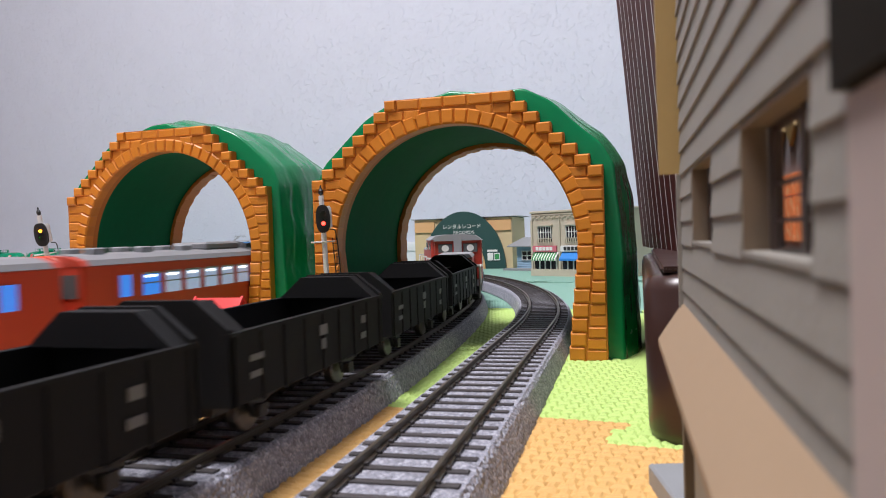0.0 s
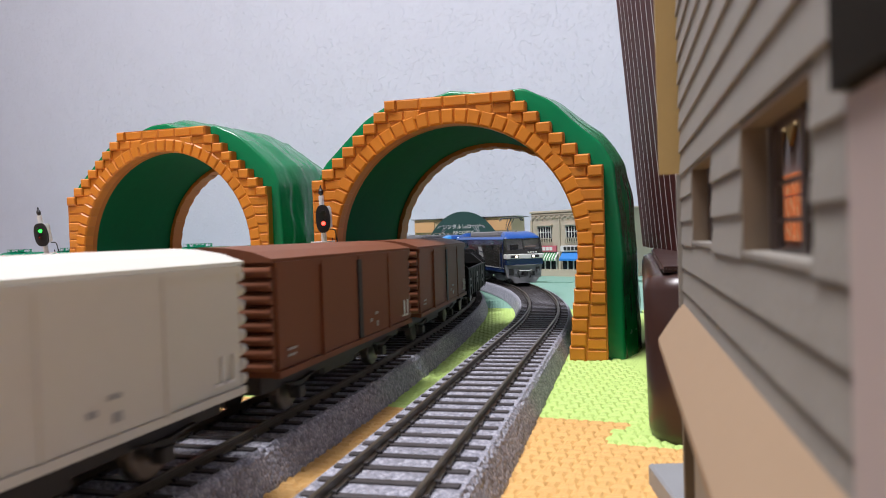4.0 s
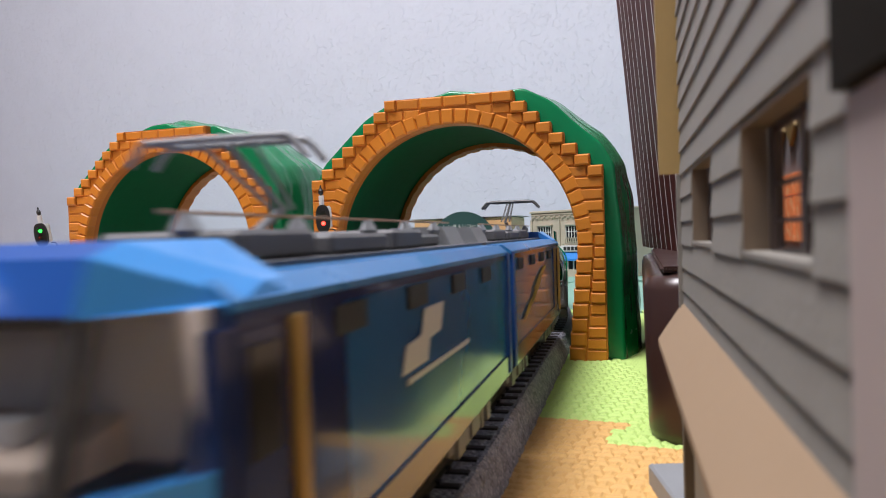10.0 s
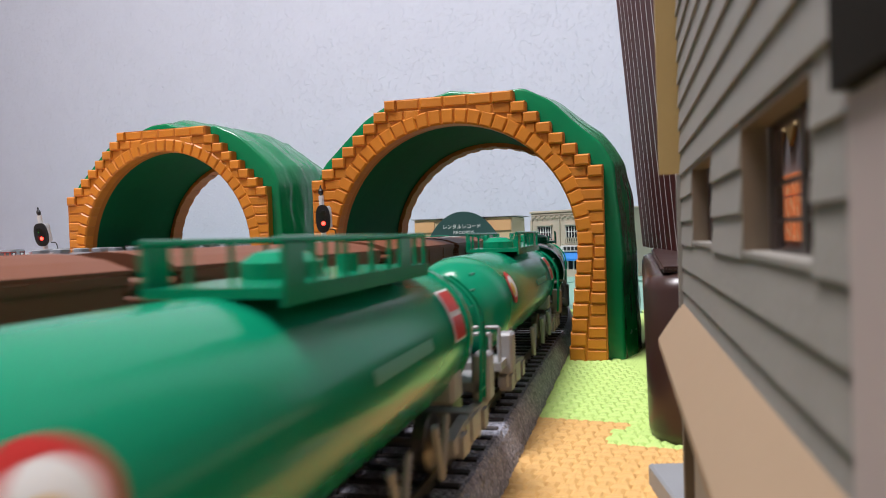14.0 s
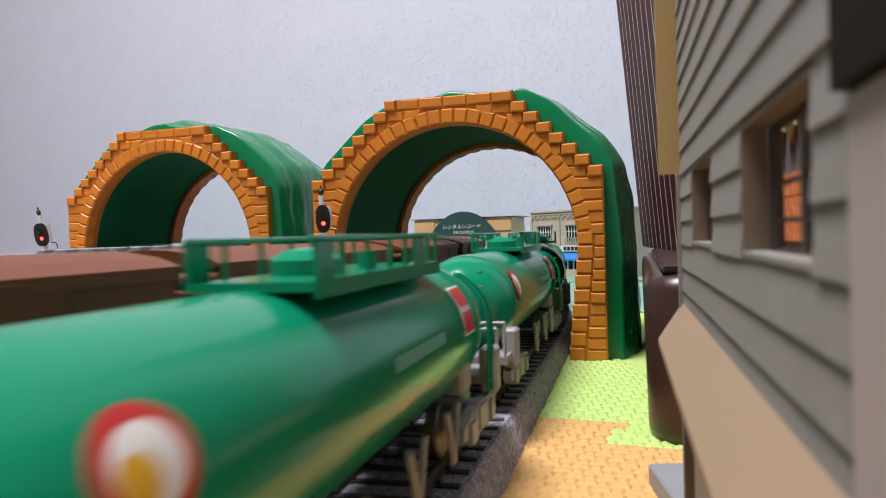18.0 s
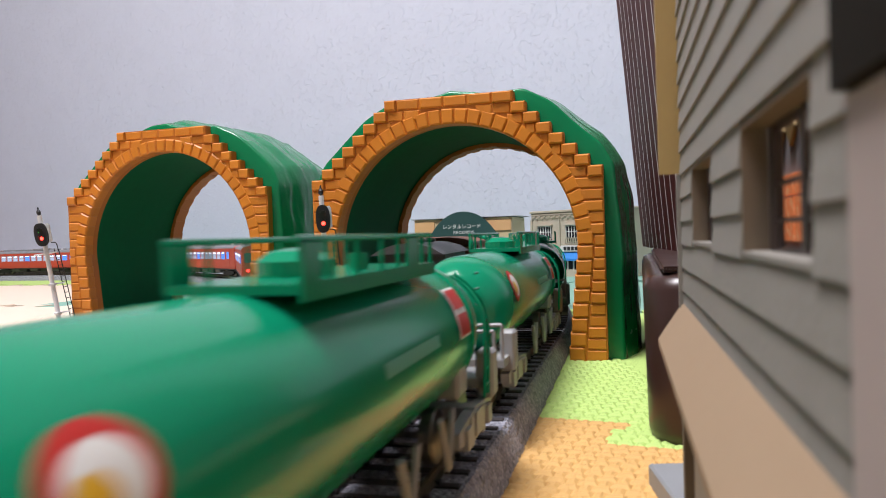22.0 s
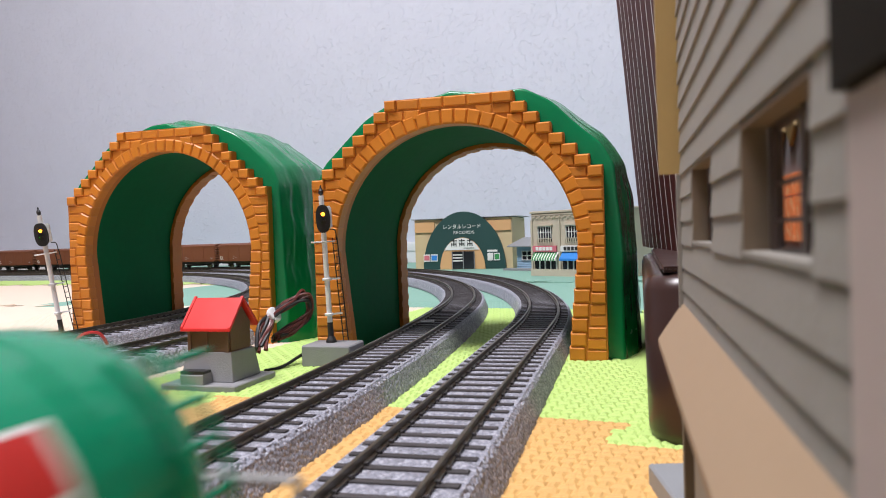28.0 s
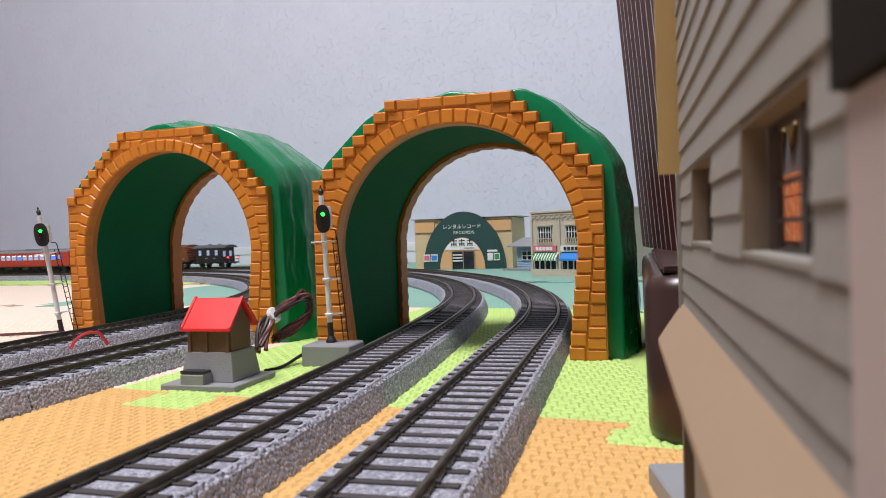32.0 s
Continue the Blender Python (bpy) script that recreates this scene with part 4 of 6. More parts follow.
for x in (0.012, 0.0225, 0.033):
    part("window_frame", box(x, x + 0.0012, -0.0028, -0.0021, 0.0150, 0.0295), M_TEXT_W, win)
for zz in (0.0150, 0.0215, 0.0285):
    part("window_rail", box(0.012, 0.0342, -0.0028, -0.0022, zz, zz + 0.0011), M_TEXT_W, win)
part("door_step", box(-0.012, 0.058, -0.020, -0.0015, 0, 0.0030), M_GREY, house)

# ---------------------------------------------------------------- storage box and striped panel on the side
bin_box = thing("storage_box", pose(0.0518, 0.1846, 0, 0, 0, -15.4), "dark brown moulded plastic box with a grey rim", "box")
def rounded_rect(x0, x1, y0, y1, r, n=6):
    pts = []
    for cx, cy, a0 in ((x1 - r, y1 - r, 0), (x0 + r, y1 - r, 90), (x0 + r, y0 + r, 180), (x1 - r, y0 + r, 270)):
        pts += [(cx + r * math.cos(radians(a0 + 90 * i / n)), cy + r * math.sin(radians(a0 + 90 * i / n))) for i in range(n + 1)]
    return pts


bm = bmesh.new()
rings = [[bm.verts.new((x, y, z)) for x, y in rounded_rect(d, 0.09 - d, d, 0.188 - d, 0.010)] for d, z in ((0.0008, 0.0), (0.0, 0.003), (-0.0006, 0.0400), (0.0006, 0.0432), (0.0030, 0.0443))]
for a, b in zip(rings, rings[1:]):
    for i in range(len(a)):
        bm.faces.new((a[i], a[(i + 1) % len(a)], b[(i + 1) % len(a)], b[i]))
bm.faces.new(rings[0][::-1])
bm.faces.new(rings[-1])
part("body", bm, M_DARKBIN, bin_box, smooth=True)
part("rim", box(0.004, 0.086, 0.004, 0.184, 0.0445, 0.0462), M_DARKBIN, bin_box, "scuffed grey-brown rim", bevel=0.0007, segs=2)
M_SLAT = material("red_brown_slat", (0.075, 0.014, 0.012), 0.6, vary=0.2, scale=60, spec=0.15)
M_STRIPE = material("white_edge", (0.76, 0.74, 0.74), 0.5)
panel = thing("slatted_screen", pose(0.1170, 0.4200, 0.0462, 0, 0, 0) @ Matrix.Rotation(radians(-4.6), 4, "Y") @ pose(0, 0, 0, 0, 0, -98.3), "dark red-brown slatted screen with thin white edges", "screen")
for k in range(9):
    w = 0.0142
    part("slat", box(k * w, k * w + w * 0.85, 0.0, 0.004, 0, 0.30), M_SLAT, panel)
    part("white_edging", box(k * w + w * 0.86, k * w + w * 0.99, 0.0001, 0.0038, 0, 0.30), M_STRIPE, panel)
tagged(part("grey_block", box(0, 0.016, -0.030, 0, 0, 0.0050), M_GREY, None, m=pose(0.0433, 0.1560, 0, 0, 0, -3), bevel=0.0005), "grey plastic block on the orange mat", "block")

# ---------------------------------------------------------------- clapboard house close to the camera
M_TRIM = material("pinkish_trim", (0.42, 0.345, 0.315), 0.7, vary=0.08)
M_BARGE = material("ochre_board", (0.44, 0.30, 0.11), 0.6, vary=0.1, scale=80)
M_FRAME = material("brown_frame", (0.085, 0.060, 0.035), 0.6, vary=0.15)
M_EAVE = material("black_brown_eave", (0.014, 0.011, 0.007), 0.85, vary=0.2, spec=0.1)
# Plain print; the emission is added to stand for light falling on it
M_PRINT_GLOW = material("orange_print_with_glow", (0.85, 0.22, 0.06), 0.5, vary=0.5, scale=420, spots=(0.9, 0.55, 0.30), spot_scale=700, emit=(1.0, 0.30, 0.12), emit_power=0.32)
M_PAPER = material("pale_card", (0.55, 0.53, 0.56), 0.6, vary=0.08)
M_SASH = material("dark_sash", (0.055, 0.035, 0.028), 0.5, vary=0.2)
M_REVEAL = material("tan_lintel", (0.20, 0.145, 0.095), 0.6, vary=0.12)
# local y runs along the wall away from the camera, x into the house
home = thing("clapboard_house", pose(0.0109 * 0.9703, -0.0109 * 0.2419, 0, 0, 0, -14.0), "weathered grey-beige clapboard house with brown windows and tan awning", "house")
Y0, Y1, ZB, BOARD = 0.0384, 0.1400, 0.0405, 0.0042
HOLES = [(0.0456, 0.0712, 0.0533, 0.0653), (0.0934, 0.1187, 0.0535, 0.0655)]
for k in range(20):
    z0 = ZB + k * BOARD
    z1 = z0 + BOARD
    spans = [(Y0, Y1)]
    if z1 > 0.0536 and z0 < 0.0652:
        spans = [(Y0, HOLES[0][0]), (HOLES[0][1], HOLES[1][0]), (HOLES[1][1], Y1)]
    for a, b in spans:
        part("clapboard", prism([(-0.0003, z0), (0.0001, z1 + 0.0003), (0.0012, z1 + 0.0003), (0.0012, z0)], a, b, "y"), M_SIDING, home)
part("wall_lower", box(0.0004, 0.0014, Y0, Y1, 0.0, ZB), M_SIDING, home)
part("wall_end", box(0.0014, 0.06, Y1 - 0.0015, Y1, 0.0, ZB + 20 * BOARD), M_SIDING, home)
part("floor_board", box(0.0014, 0.060, Y0, Y1 - 0.002, 0.0480, 0.0490), M_FRAME, home)
for a, b, c, d in HOLES:
    win = part("window", box(0.0, 0.0022, b - 0.0004, b, c, d), M_REVEAL, home, "window with a pale reveal and dark sashes")
    part("reveal_near", box(0.0, 0.0022, a, a + 0.0004, c, d), M_SIDING, win)
    part("lintel", box(0.0, 0.0022, a + 0.0004, b - 0.0004, d - 0.0004, d), M_REVEAL, win)
    part("frame_sill", box(-0.0002, 0.0022, a + 0.0004, b - 0.0004, c, c + 0.0005), M_SIDING, win)
    for y0, y1 in ((b - 0.0030, b - 0.0004), (a + 0.0004, a + 0.0018), ((a + b) / 2 - 0.0008, (a + b) / 2 + 0.0008)):
        part("sash_stile", box(0.0023, 0.0030, y0, y1, c, d), M_SASH, win)
    for z0, z1 in ((c, c + 0.0009), (d - 0.0009, d), (c + 0.0030, c + 0.0034), (c + 0.0062, c + 0.0066)):
        part("sash_rail", box(0.0024, 0.0029, a + 0.0004, b - 0.0004, z0, z1), M_SASH, win)
# a printed carton stands behind the windows; its print glows in place of light
part("carton", box(0.0160, 0.0170, 0.0900, 0.1370, 0.0490, 0.0760), M_PAPER, home, "pale carton with an orange print behind the window, glow added")
rng = random.Random(8)
for k in range(4):
    y = 0.1085 + k * 0.0066
    for z in (0.0535, 0.0572, 0.0609):
        part("print_patch", box(0.0152, 0.0159, y + rng.uniform(0, 0.0006), y + 0.0060, z, z + 0.0032), M_PRINT_GLOW, home)
for k in range(4):
    part("print_diamond", prism([(0.105 + k * 0.008, 0.0715), (0.108 + k * 0.008, 0.0685), (0.111 + k * 0.008, 0.0715), (0.108 + k * 0.008, 0.0745)], 0.0153, 0.0159, "x"), M_BARGE, home)
part("corner_trim", box(-0.0003, 0.0020, Y0 - 0.0100, Y0 - 0.0002, 0.0, 0.0622), M_TRIM, home, "pale pinkish corner board")
part("corner_post", box(-0.0008, 0.0014, Y1 - 0.0008, Y1 + 0.0012, 0.0, 0.0660), M_SIDING, home)
part("eave", box(-0.0010, 0.06, Y0 - 0.014, Y0 - 0.0002, 0.0624, 0.0800), M_EAVE, home, "dark brown eave")
part("barge_board", box(-0.0037, 0.0019, Y1 + 0.0015, Y1 + 0.0040, 0.0664, 0.1300), M_BARGE, home, "ochre barge board at the gable")
part("awning", prism([(0.0, 0.0412), (0.0, 0.0424), (-0.0047, 0.0354), (-0.0047, 0.0342)], 0.0300, Y1 + 0.001, "y"), M_TAN, home, "tan sloping awning board")
for y in (0.06, 0.1):
    part("awning_post", box(-0.0036, -0.0024, y - 0.0008, y + 0.0008, 0.0, 0.0345), M_FRAME, home)

# ---------------------------------------------------------------- rolling stock: local y along the track, x to the right, z = 0 on the rail tops
M_WHEEL = material("wheel_metal", (0.12, 0.11, 0.10), 0.4, metal=0.7, vary=0.2)
M_UNDER = material("underframe_black", (0.018, 0.018, 0.019), 0.55, vary=0.25, scale=200)
M_BOGIE_GREY = material("grey_bogie", (0.30, 0.30, 0.30), 0.5, vary=0.15, scale=150)
M_ROOFGREY = material("roof_grey", (0.21, 0.21, 0.22), 0.6, vary=0.1, scale=120)
M_LIT = material("lit_window", (0.34, 0.40, 0.55), 0.2, vary=0.5, scale=180, emit=(0.42, 0.52, 0.80), emit_power=0.42)
M_TUBE = material("light_tube", (0.9, 0.95, 1.0), 0.3, emit=(0.85, 0.93, 1.0), emit_power=2.5)
M_LITBLUE = material("lit_blue_window", (0.1, 0.3, 0.8), 0.2, emit=(0.03, 0.20, 0.85), emit_power=0.7)
M_HEADLAMP = material("head_lamp", (1, 0.95, 0.85), 0.2, emit=(1.0, 0.82, 0.55), emit_power=3.0)
M_HEADLAMP_W = material("roof_head_lamp", (1, 0.98, 0.95), 0.2, emit=(1.0, 0.97, 0.95), emit_power=10.0)
M_TAIL = material("tail_lamp", (0.8, 0.02, 0.02), 0.2, emit=(1.0, 0.03, 0.03), emit_power=8.0)
M_NAVY = material("loco_navy", (0.010, 0.026, 0.100), 0.14, vary=0.08, scale=50, coat=0.15, spec=0.35)
M_DKGREY = material("loco_dark_grey", (0.040, 0.038, 0.034), 0.14, vary=0.1, coat=0.15, spec=0.4)
M_BAND = material("band_white", (0.70, 0.70, 0.68), 0.4, vary=0.05)
M_SKIRT = material("skirt_grey", (0.20, 0.205, 0.215), 0.5, vary=0.12)
M_GLASS = material("cab_glass", (0.10, 0.105, 0.11), 0.06, vary=0.3, scale=60)
# Brighter copy of loco_light_blue: light put into facets that fall in shade
M_SKYBLUE_LIT = material("loco_light_blue_lit_copy", (0.045, 0.28, 0.70), 0.3, vary=0.08, scale=50, coat=0.2)
M_ROOFDARK = material("roof_gear_grey", (0.12, 0.12, 0.125), 0.6, vary=0.15, scale=120)
M_CABGREY = material("cab_interior_grey", (0.62, 0.60, 0.58), 0.7, vary=0.15)
M_DESK = material("pale_desk", (0.55, 0.42, 0.32), 0.6, vary=0.1)
M_PANE = bpy.data.materials.new("tinted_pane")
M_PANE.use_nodes = True
pane_nodes = M_PANE.node_tree
pane_clear, pane_mix = pane_nodes.nodes.new("ShaderNodeBsdfTransparent"), pane_nodes.nodes.new("ShaderNodeMixShader")
pane_clear.inputs[0].default_value = (0.92, 0.93, 0.94, 1)
pane_nodes.nodes["Principled BSDF"].inputs["Base Color"].default_value = (0.05, 0.05, 0.055, 1)
pane_nodes.nodes["Principled BSDF"].inputs["Roughness"].default_value = 0.05
pane_mix.inputs[0].default_value = 0.14
pane_nodes.links.new(pane_clear.outputs[0], pane_mix.inputs[1])
pane_nodes.links.new(pane_nodes.nodes["Principled BSDF"].outputs[0], pane_mix.inputs[2])
pane_nodes.links.new(pane_mix.outputs[0], pane_nodes.nodes["Material Output"].inputs[0])
M_SIDEBLUE = material("loco_side_blue", (0.022, 0.135, 0.34), 0.14, vary=0.08, scale=50, coat=0.15)
M_GOLD = material("gold_mark", (0.50, 0.30, 0.04), 0.4)
M_MARK = material("faded_white_mark", (0.35, 0.35, 0.34), 0.6)
M_WAGON = material("wagon_black", (0.0085, 0.0085, 0.009), 0.65, vary=0.3, scale=120, spec=0.2)
M_MARK_DIM = material("dim_white_mark", (0.17, 0.17, 0.165), 0.6)
M_STEELDARK = material("dark_steel", (0.10, 0.10, 0.10), 0.5, metal=0.3)


def wheelset(parent, y, r=0.0056):
    bm = bmesh.new()
    for sx in (-1, 1):
        lathe([(r * 0.3, sx * 0.0062), (r, sx * 0.0065), (r, sx * 0.0088), (r * 0.92, sx * 0.0092), (r * 0.3, sx * 0.0094)], 16, bm, "x", (0, y, r))
    rod((-0.0085, y, r), (0.0085, y, r), 0.0008, 6, bm)
    return part("wheelset", bm, M_WHEEL, parent)


def bogie(parent, y, base, mat, half=0.0125, detail=True):
    bm = bmesh.new()
    for sx in (-1, 1):
        x0, x1 = sorted((sx * (half - 0.0022), sx * half))
        prism([(y - base / 2 - 0.006, 0.0052), (y - base / 2 - 0.006, 0.0078), (y - base / 4, 0.0090), (y + base / 4, 0.0090), (y + base / 2 + 0.006, 0.0078), (y + base / 2 + 0.006, 0.0052), (y + base / 4, 0.0030), (y - base / 4, 0.0030)], x0, x1, "x", bm)
        for sy in (-1, 1):
            yy = y + sy * base / 2
            box(x0 - 0.0004, x1 + 0.0008, yy - 0.0020, yy + 0.0020, 0.0034, 0.0074, bm)
            box(x0, x1 + 0.0003, yy - sy * 0.0048 - 0.0012, yy - sy * 0.0048 + 0.0012, 0.0026, 0.0084, bm)
        box(x0, x1 + 0.0006, y - 0.0030, y + 0.0030, 0.0038, 0.0086, bm)
    box(-half, half, y - 0.0022, y + 0.0022, 0.0070, 0.0094, bm)
    b = part("bogie", bm, mat, parent)
    for sy in (-1, 1):
        wheelset(b, y + sy * base / 2)
    return b


def coupler(parent, y, sgn):
    bm = box(-0.0008, 0.0008, min(y, y + sgn * 0.0060), max(y, y + sgn * 0.0060), 0.0090, 0.0108)
    box(-0.0016, 0.0016, min(y + sgn * 0.0040, y + sgn * 0.0068), max(y + sgn * 0.0040, y + sgn * 0.0068), 0.0082, 0.0116, bm)
    return part("coupler", bm, M_UNDER, parent)


def axle_guards(parent, y):
    """A two-axle wagon's spring, hangers and axle box."""
    bm = bmesh.new()
    for sx in (-1, 1):
        x0, x1 = sorted((sx * 0.0106, sx * 0.0116))
        prism([(y - 0.0060, 0.0110), (y - 0.0016, 0.0040), (y + 0.0016, 0.0040), (y + 0.0060, 0.0110)], x0, x1, "x", bm)
        box(*sorted((sx * 0.0116, sx * 0.0134)), y - 0.0018, y + 0.0018, 0.0040, 0.0072, bm)
        prism([(y - 0.0090, 0.0096), (y, 0.0072), (y + 0.0090, 0.0096), (y, 0.0086)], *sorted((sx * 0.0118, sx * 0.0130)), "x", bm)
    g = part("axle_guard", bm, M_UNDER, parent)
    wheelset(g, y)


def mark_bar(parent, x, y0, y1, z0, z1, mat=None, name="lettering_bar"):
    return part(name, box(*sorted((x, x + math.copysign(0.00015, x))), y0, y1, z0, z1), mat or M_TEXT_W, parent)


def boxcar(mat, label, dark_door=0):
    c = thing("boxcar", Matrix(), label, "boxcar", "freight wagons")
    L, hw = 0.0545, 0.0168
    part("underframe", box(-0.0120, 0.0120, -L + 0.002, L - 0.002, 0.0088, 0.0138), M_UNDER, c)
    part("body", box(-hw + 0.0004, hw - 0.0004, -L + 0.001, L - 0.001, 0.0136, 0.0430), mat, c)
    part("roof", prism([(-hw - 0.0004, 0.0428), (-hw - 0.0004, 0.0436), (-hw * 0.72, 0.0455), (-hw * 0.35, 0.0466), (0, 0.0470), (hw * 0.35, 0.0466), (hw * 0.72, 0.0455), (hw + 0.0004, 0.0436), (hw + 0.0004, 0.0428)], -L - 0.0002, L + 0.0002, "y"), mat, c, bevel=0.0)
    for sx in (-1, 1):
        for k, (a, b) in enumerate(((-L + 0.002, -0.0275), (-0.0270, 0.0), (0.0005, 0.0275), (0.0280, L - 0.002))):
            out = 0.0007 if k in (1, 2) else 0.0003
            part("door_panel", box(*sorted((sx * (hw - 0.0004), sx * (hw + out))), a, b, 0.0152, 0.0420), mat, c, bevel=0.0002)
        for y in (-0.0275, 0.0, 0.0278):
            part("door_post", box(*sorted((sx * hw, sx * (hw + 0.0011))), y - 0.0006, y + 0.0004, 0.0146, 0.0422), mat, c)
        part("sill", box(*sorted((sx * (hw - 0.001), sx * (hw + 0.0009))), -L + 0.001, L - 0.001, 0.0134, 0.0151), mat, c)
        part("top_rail", box(*sorted((sx * (hw - 0.001), sx * (hw + 0.0009))), -L + 0.001, L - 0.001, 0.0410, 0.0427), mat, c)
        for y0, y1, z0, z1 in ((0.0130, 0.0160, 0.0215, 0.0224), (0.0085, 0.0105, 0.0194, 0.0206), (0.0140, 0.0160, 0.0174, 0.0192), (-0.0490, -0.0440, 0.0198, 0.0204), (-0.0490, -0.0445, 0.0182, 0.0188)):
            mark_bar(c, sx * (hw + 0.0008), y0, y1, z0, z1, M_MARK)
        for y0 in (0.0425, 0.0465):
            bm = box(*sorted((sx * (hw + 0.0004), sx * (hw + 0.0009))), y0, y0 + 0.0030, 0.0170, 0.0176)
            box(*sorted((sx * (hw + 0.0004), sx * (hw + 0.0009))), y0 + 0.0024, y0 + 0.0030, 0.0170, 0.0232, bm)
            part("grab_iron", bm, M_TEXT_W, c)
        if dark_door:
            part("door_gap", box(*sorted((sx * (hw + 0.0006), sx * (hw + 0.0012))), -0.0015, 0.0015, 0.0155, 0.0412), M_UNDER, c, "dark gap between the doors")
    for sy in (-1, 1):
        for k in range(8):
            z = 0.0156 + k * 0.0034
            bm = prism([(sy * (L - 0.001), z - 0.0005), (sy * (L + 0.0006), z - 0.0002), (sy * (L + 0.0014), z + 0.0006), (sy * (L + 0.0014), z + 0.0013), (sy * (L + 0.0006), z + 0.0021), (sy * (L - 0.001), z + 0.0024)], -hw + 0.0002, hw - 0.0002, "x")
            part("end_rib", bm, mat, c, smooth=True)
        coupler(c, sy * (L - 0.001), sy)
        axle_guards(c, sy * 0.033)
    part("brake_gear", box(-0.010, 0.010, -0.012, 0.014, 0.0050, 0.0090), M_UNDER, c, bevel=0.001)
    return c


def gondola():
    c = thing("open_wagon", Matrix(), "black open coal wagon with raised end boards", "wagon", "open wagons")
    L, hw = 0.0470, 0.0168
    part("underframe", box(-0.0120, 0.0120, -L + 0.001, L - 0.001, 0.0085, 0.0108), M_UNDER, c)
    part("floor", box(-hw + 0.001, hw - 0.001, -L + 0.001, L - 0.001, 0.0108, 0.0125), M_WAGON, c)
    for sx in (-1, 1):
        x0, x1 = sorted((sx * (hw - 0.0010), sx * hw))
        part("side_board", box(x0, x1, -L, L, 0.0108, 0.0268), M_WAGON, c)
        part("top_edge", box(x0 - 0.0002, x1 + 0.0004, -L, L, 0.0266, 0.0276), M_WAGON, c)
        for k in range(9):
            y = -L + 0.003 + k * (2 * L - 0.006) / 8
            part("stake", box(*sorted((sx * hw, sx * (hw + 0.0003))), y - 0.0006, y + 0.0006, 0.0100, 0.0266), M_WAGON, c)
        for y0, y1, z0, z1 in ((-0.0030, 0.0020, 0.0205, 0.0235), (-0.0020, 0.0010, 0.0165, 0.0195), (-0.0390, -0.0330, 0.0200, 0.0215), (-0.0390, -0.0340, 0.0160, 0.0175), (0.0270, 0.0310, 0.0200, 0.0225), (0.0265, 0.0310, 0.0150, 0.0170)):
            mark_bar(c, sx * (hw + 0.0002), y0, y1, z0, z1, M_MARK_DIM)
    for sy in (-1, 1):
        part("end_board", prism([(-hw, 0.0108), (-hw, 0.0284), (-hw * 0.52, 0.0352), (hw * 0.52, 0.0352), (hw, 0.0284), (hw, 0.0108)], sy * (L - 0.0012) - 0.0010, sy * (L - 0.0012) + 0.0010, "y"), M_WAGON, c)
        part("end_hood", prism([(-hw * 0.98, 0.0274), (-hw * 0.52, 0.0347), (hw * 0.52, 0.0347), (hw * 0.98, 0.0274)], *sorted((sy * (L - 0.0075), sy * (L - 0.0024))), "y"), M_WAGON, c)
        coupler(c, sy * L, sy)
        axle_guards(c, sy * 0.027)
    return c


def caboose():
    c = thing("caboose", Matrix(), "black brake van with lit windows and red tail lamps", "brake van", "freight wagons")
    L, hw = 0.0300, 0.0165
    part("underframe", box(-hw + 0.001, hw - 0.001, -0.0430, 0.0430, 0.0095, 0.0118), M_UNDER, c)
    part("body", box(-hw, hw, -L, L, 0.0118, 0.0395), M_BLACK, c)
    part("roof", prism([(-hw - 0.001, 0.0388), (-hw * 0.7, 0.0425), (-hw * 0.3, 0.0444), (0, 0.0449), (hw * 0.3, 0.0444), (hw * 0.7, 0.0425), (hw + 0.001, 0.0388), (0, 0.0400)], -0.0400, 0.0400, "y"), M_ROOFBLACK, c)
    for y in (-0.012, 0.012):
        part("ventilator", box(-0.0035, 0.0035, y - 0.0022, y + 0.0022, 0.0448, 0.0470), M_GREY, c, bevel=0.0008)
    for sx in (-1, 1):
        for y in (-0.020, 0.0, 0.020):
            w = part("window", box(*sorted((sx * hw, sx * (hw + 0.0004))), y - 0.0030, y + 0.0030, 0.0250, 0.0345), M_LIT, c)
            part("window_bar", box(*sorted((sx * (hw + 0.0004), sx * (hw + 0.0007))), y - 0.0032, y + 0.0032, 0.0296, 0.0301), M_BLACK, w)
        for y0, y1 in ((-0.018, -0.010), (0.002, 0.008)):
            mark_bar(c, sx * (hw + 0.0002), y0, y1, 0.0190, 0.0200, M_MARK)
    for sy in (-1, 1):
        for x in (-0.0075, 0.0075):
            part("end_window", box(x - 0.0030, x + 0.0030, *sorted((sy * L, sy * (L + 0.0004))), 0.0225, 0.0330), M_LIT, c)
        bm = bmesh.new()
        for x in (-0.0155, -0.0050, 0.0050, 0.0155):
            rod((x, sy * 0.0420, 0.0118), (x, sy * 0.0420, 0.0225), 0.0004, 6, bm)
        rod((-0.0155, sy * 0.0420, 0.0225), (0.0155, sy * 0.0420, 0.0225), 0.0004, 6, bm)
        rod((-0.0155, sy * 0.0420, 0.0170), (0.0155, sy * 0.0420, 0.0170), 0.0004, 6, bm)
        part("platform_railing", bm, M_BLACK, c)
        coupler(c, sy * 0.0425, sy)
        axle_guards(c, sy * 0.024)
    for x in (-0.0120, 0.0120):
        part("tail_lamp", lathe([(0.0016, -0.0432), (0.0016, -0.0424)], 12, axis="y", centre=(x, 0, 0.0205)), M_TAIL, c)
    return c


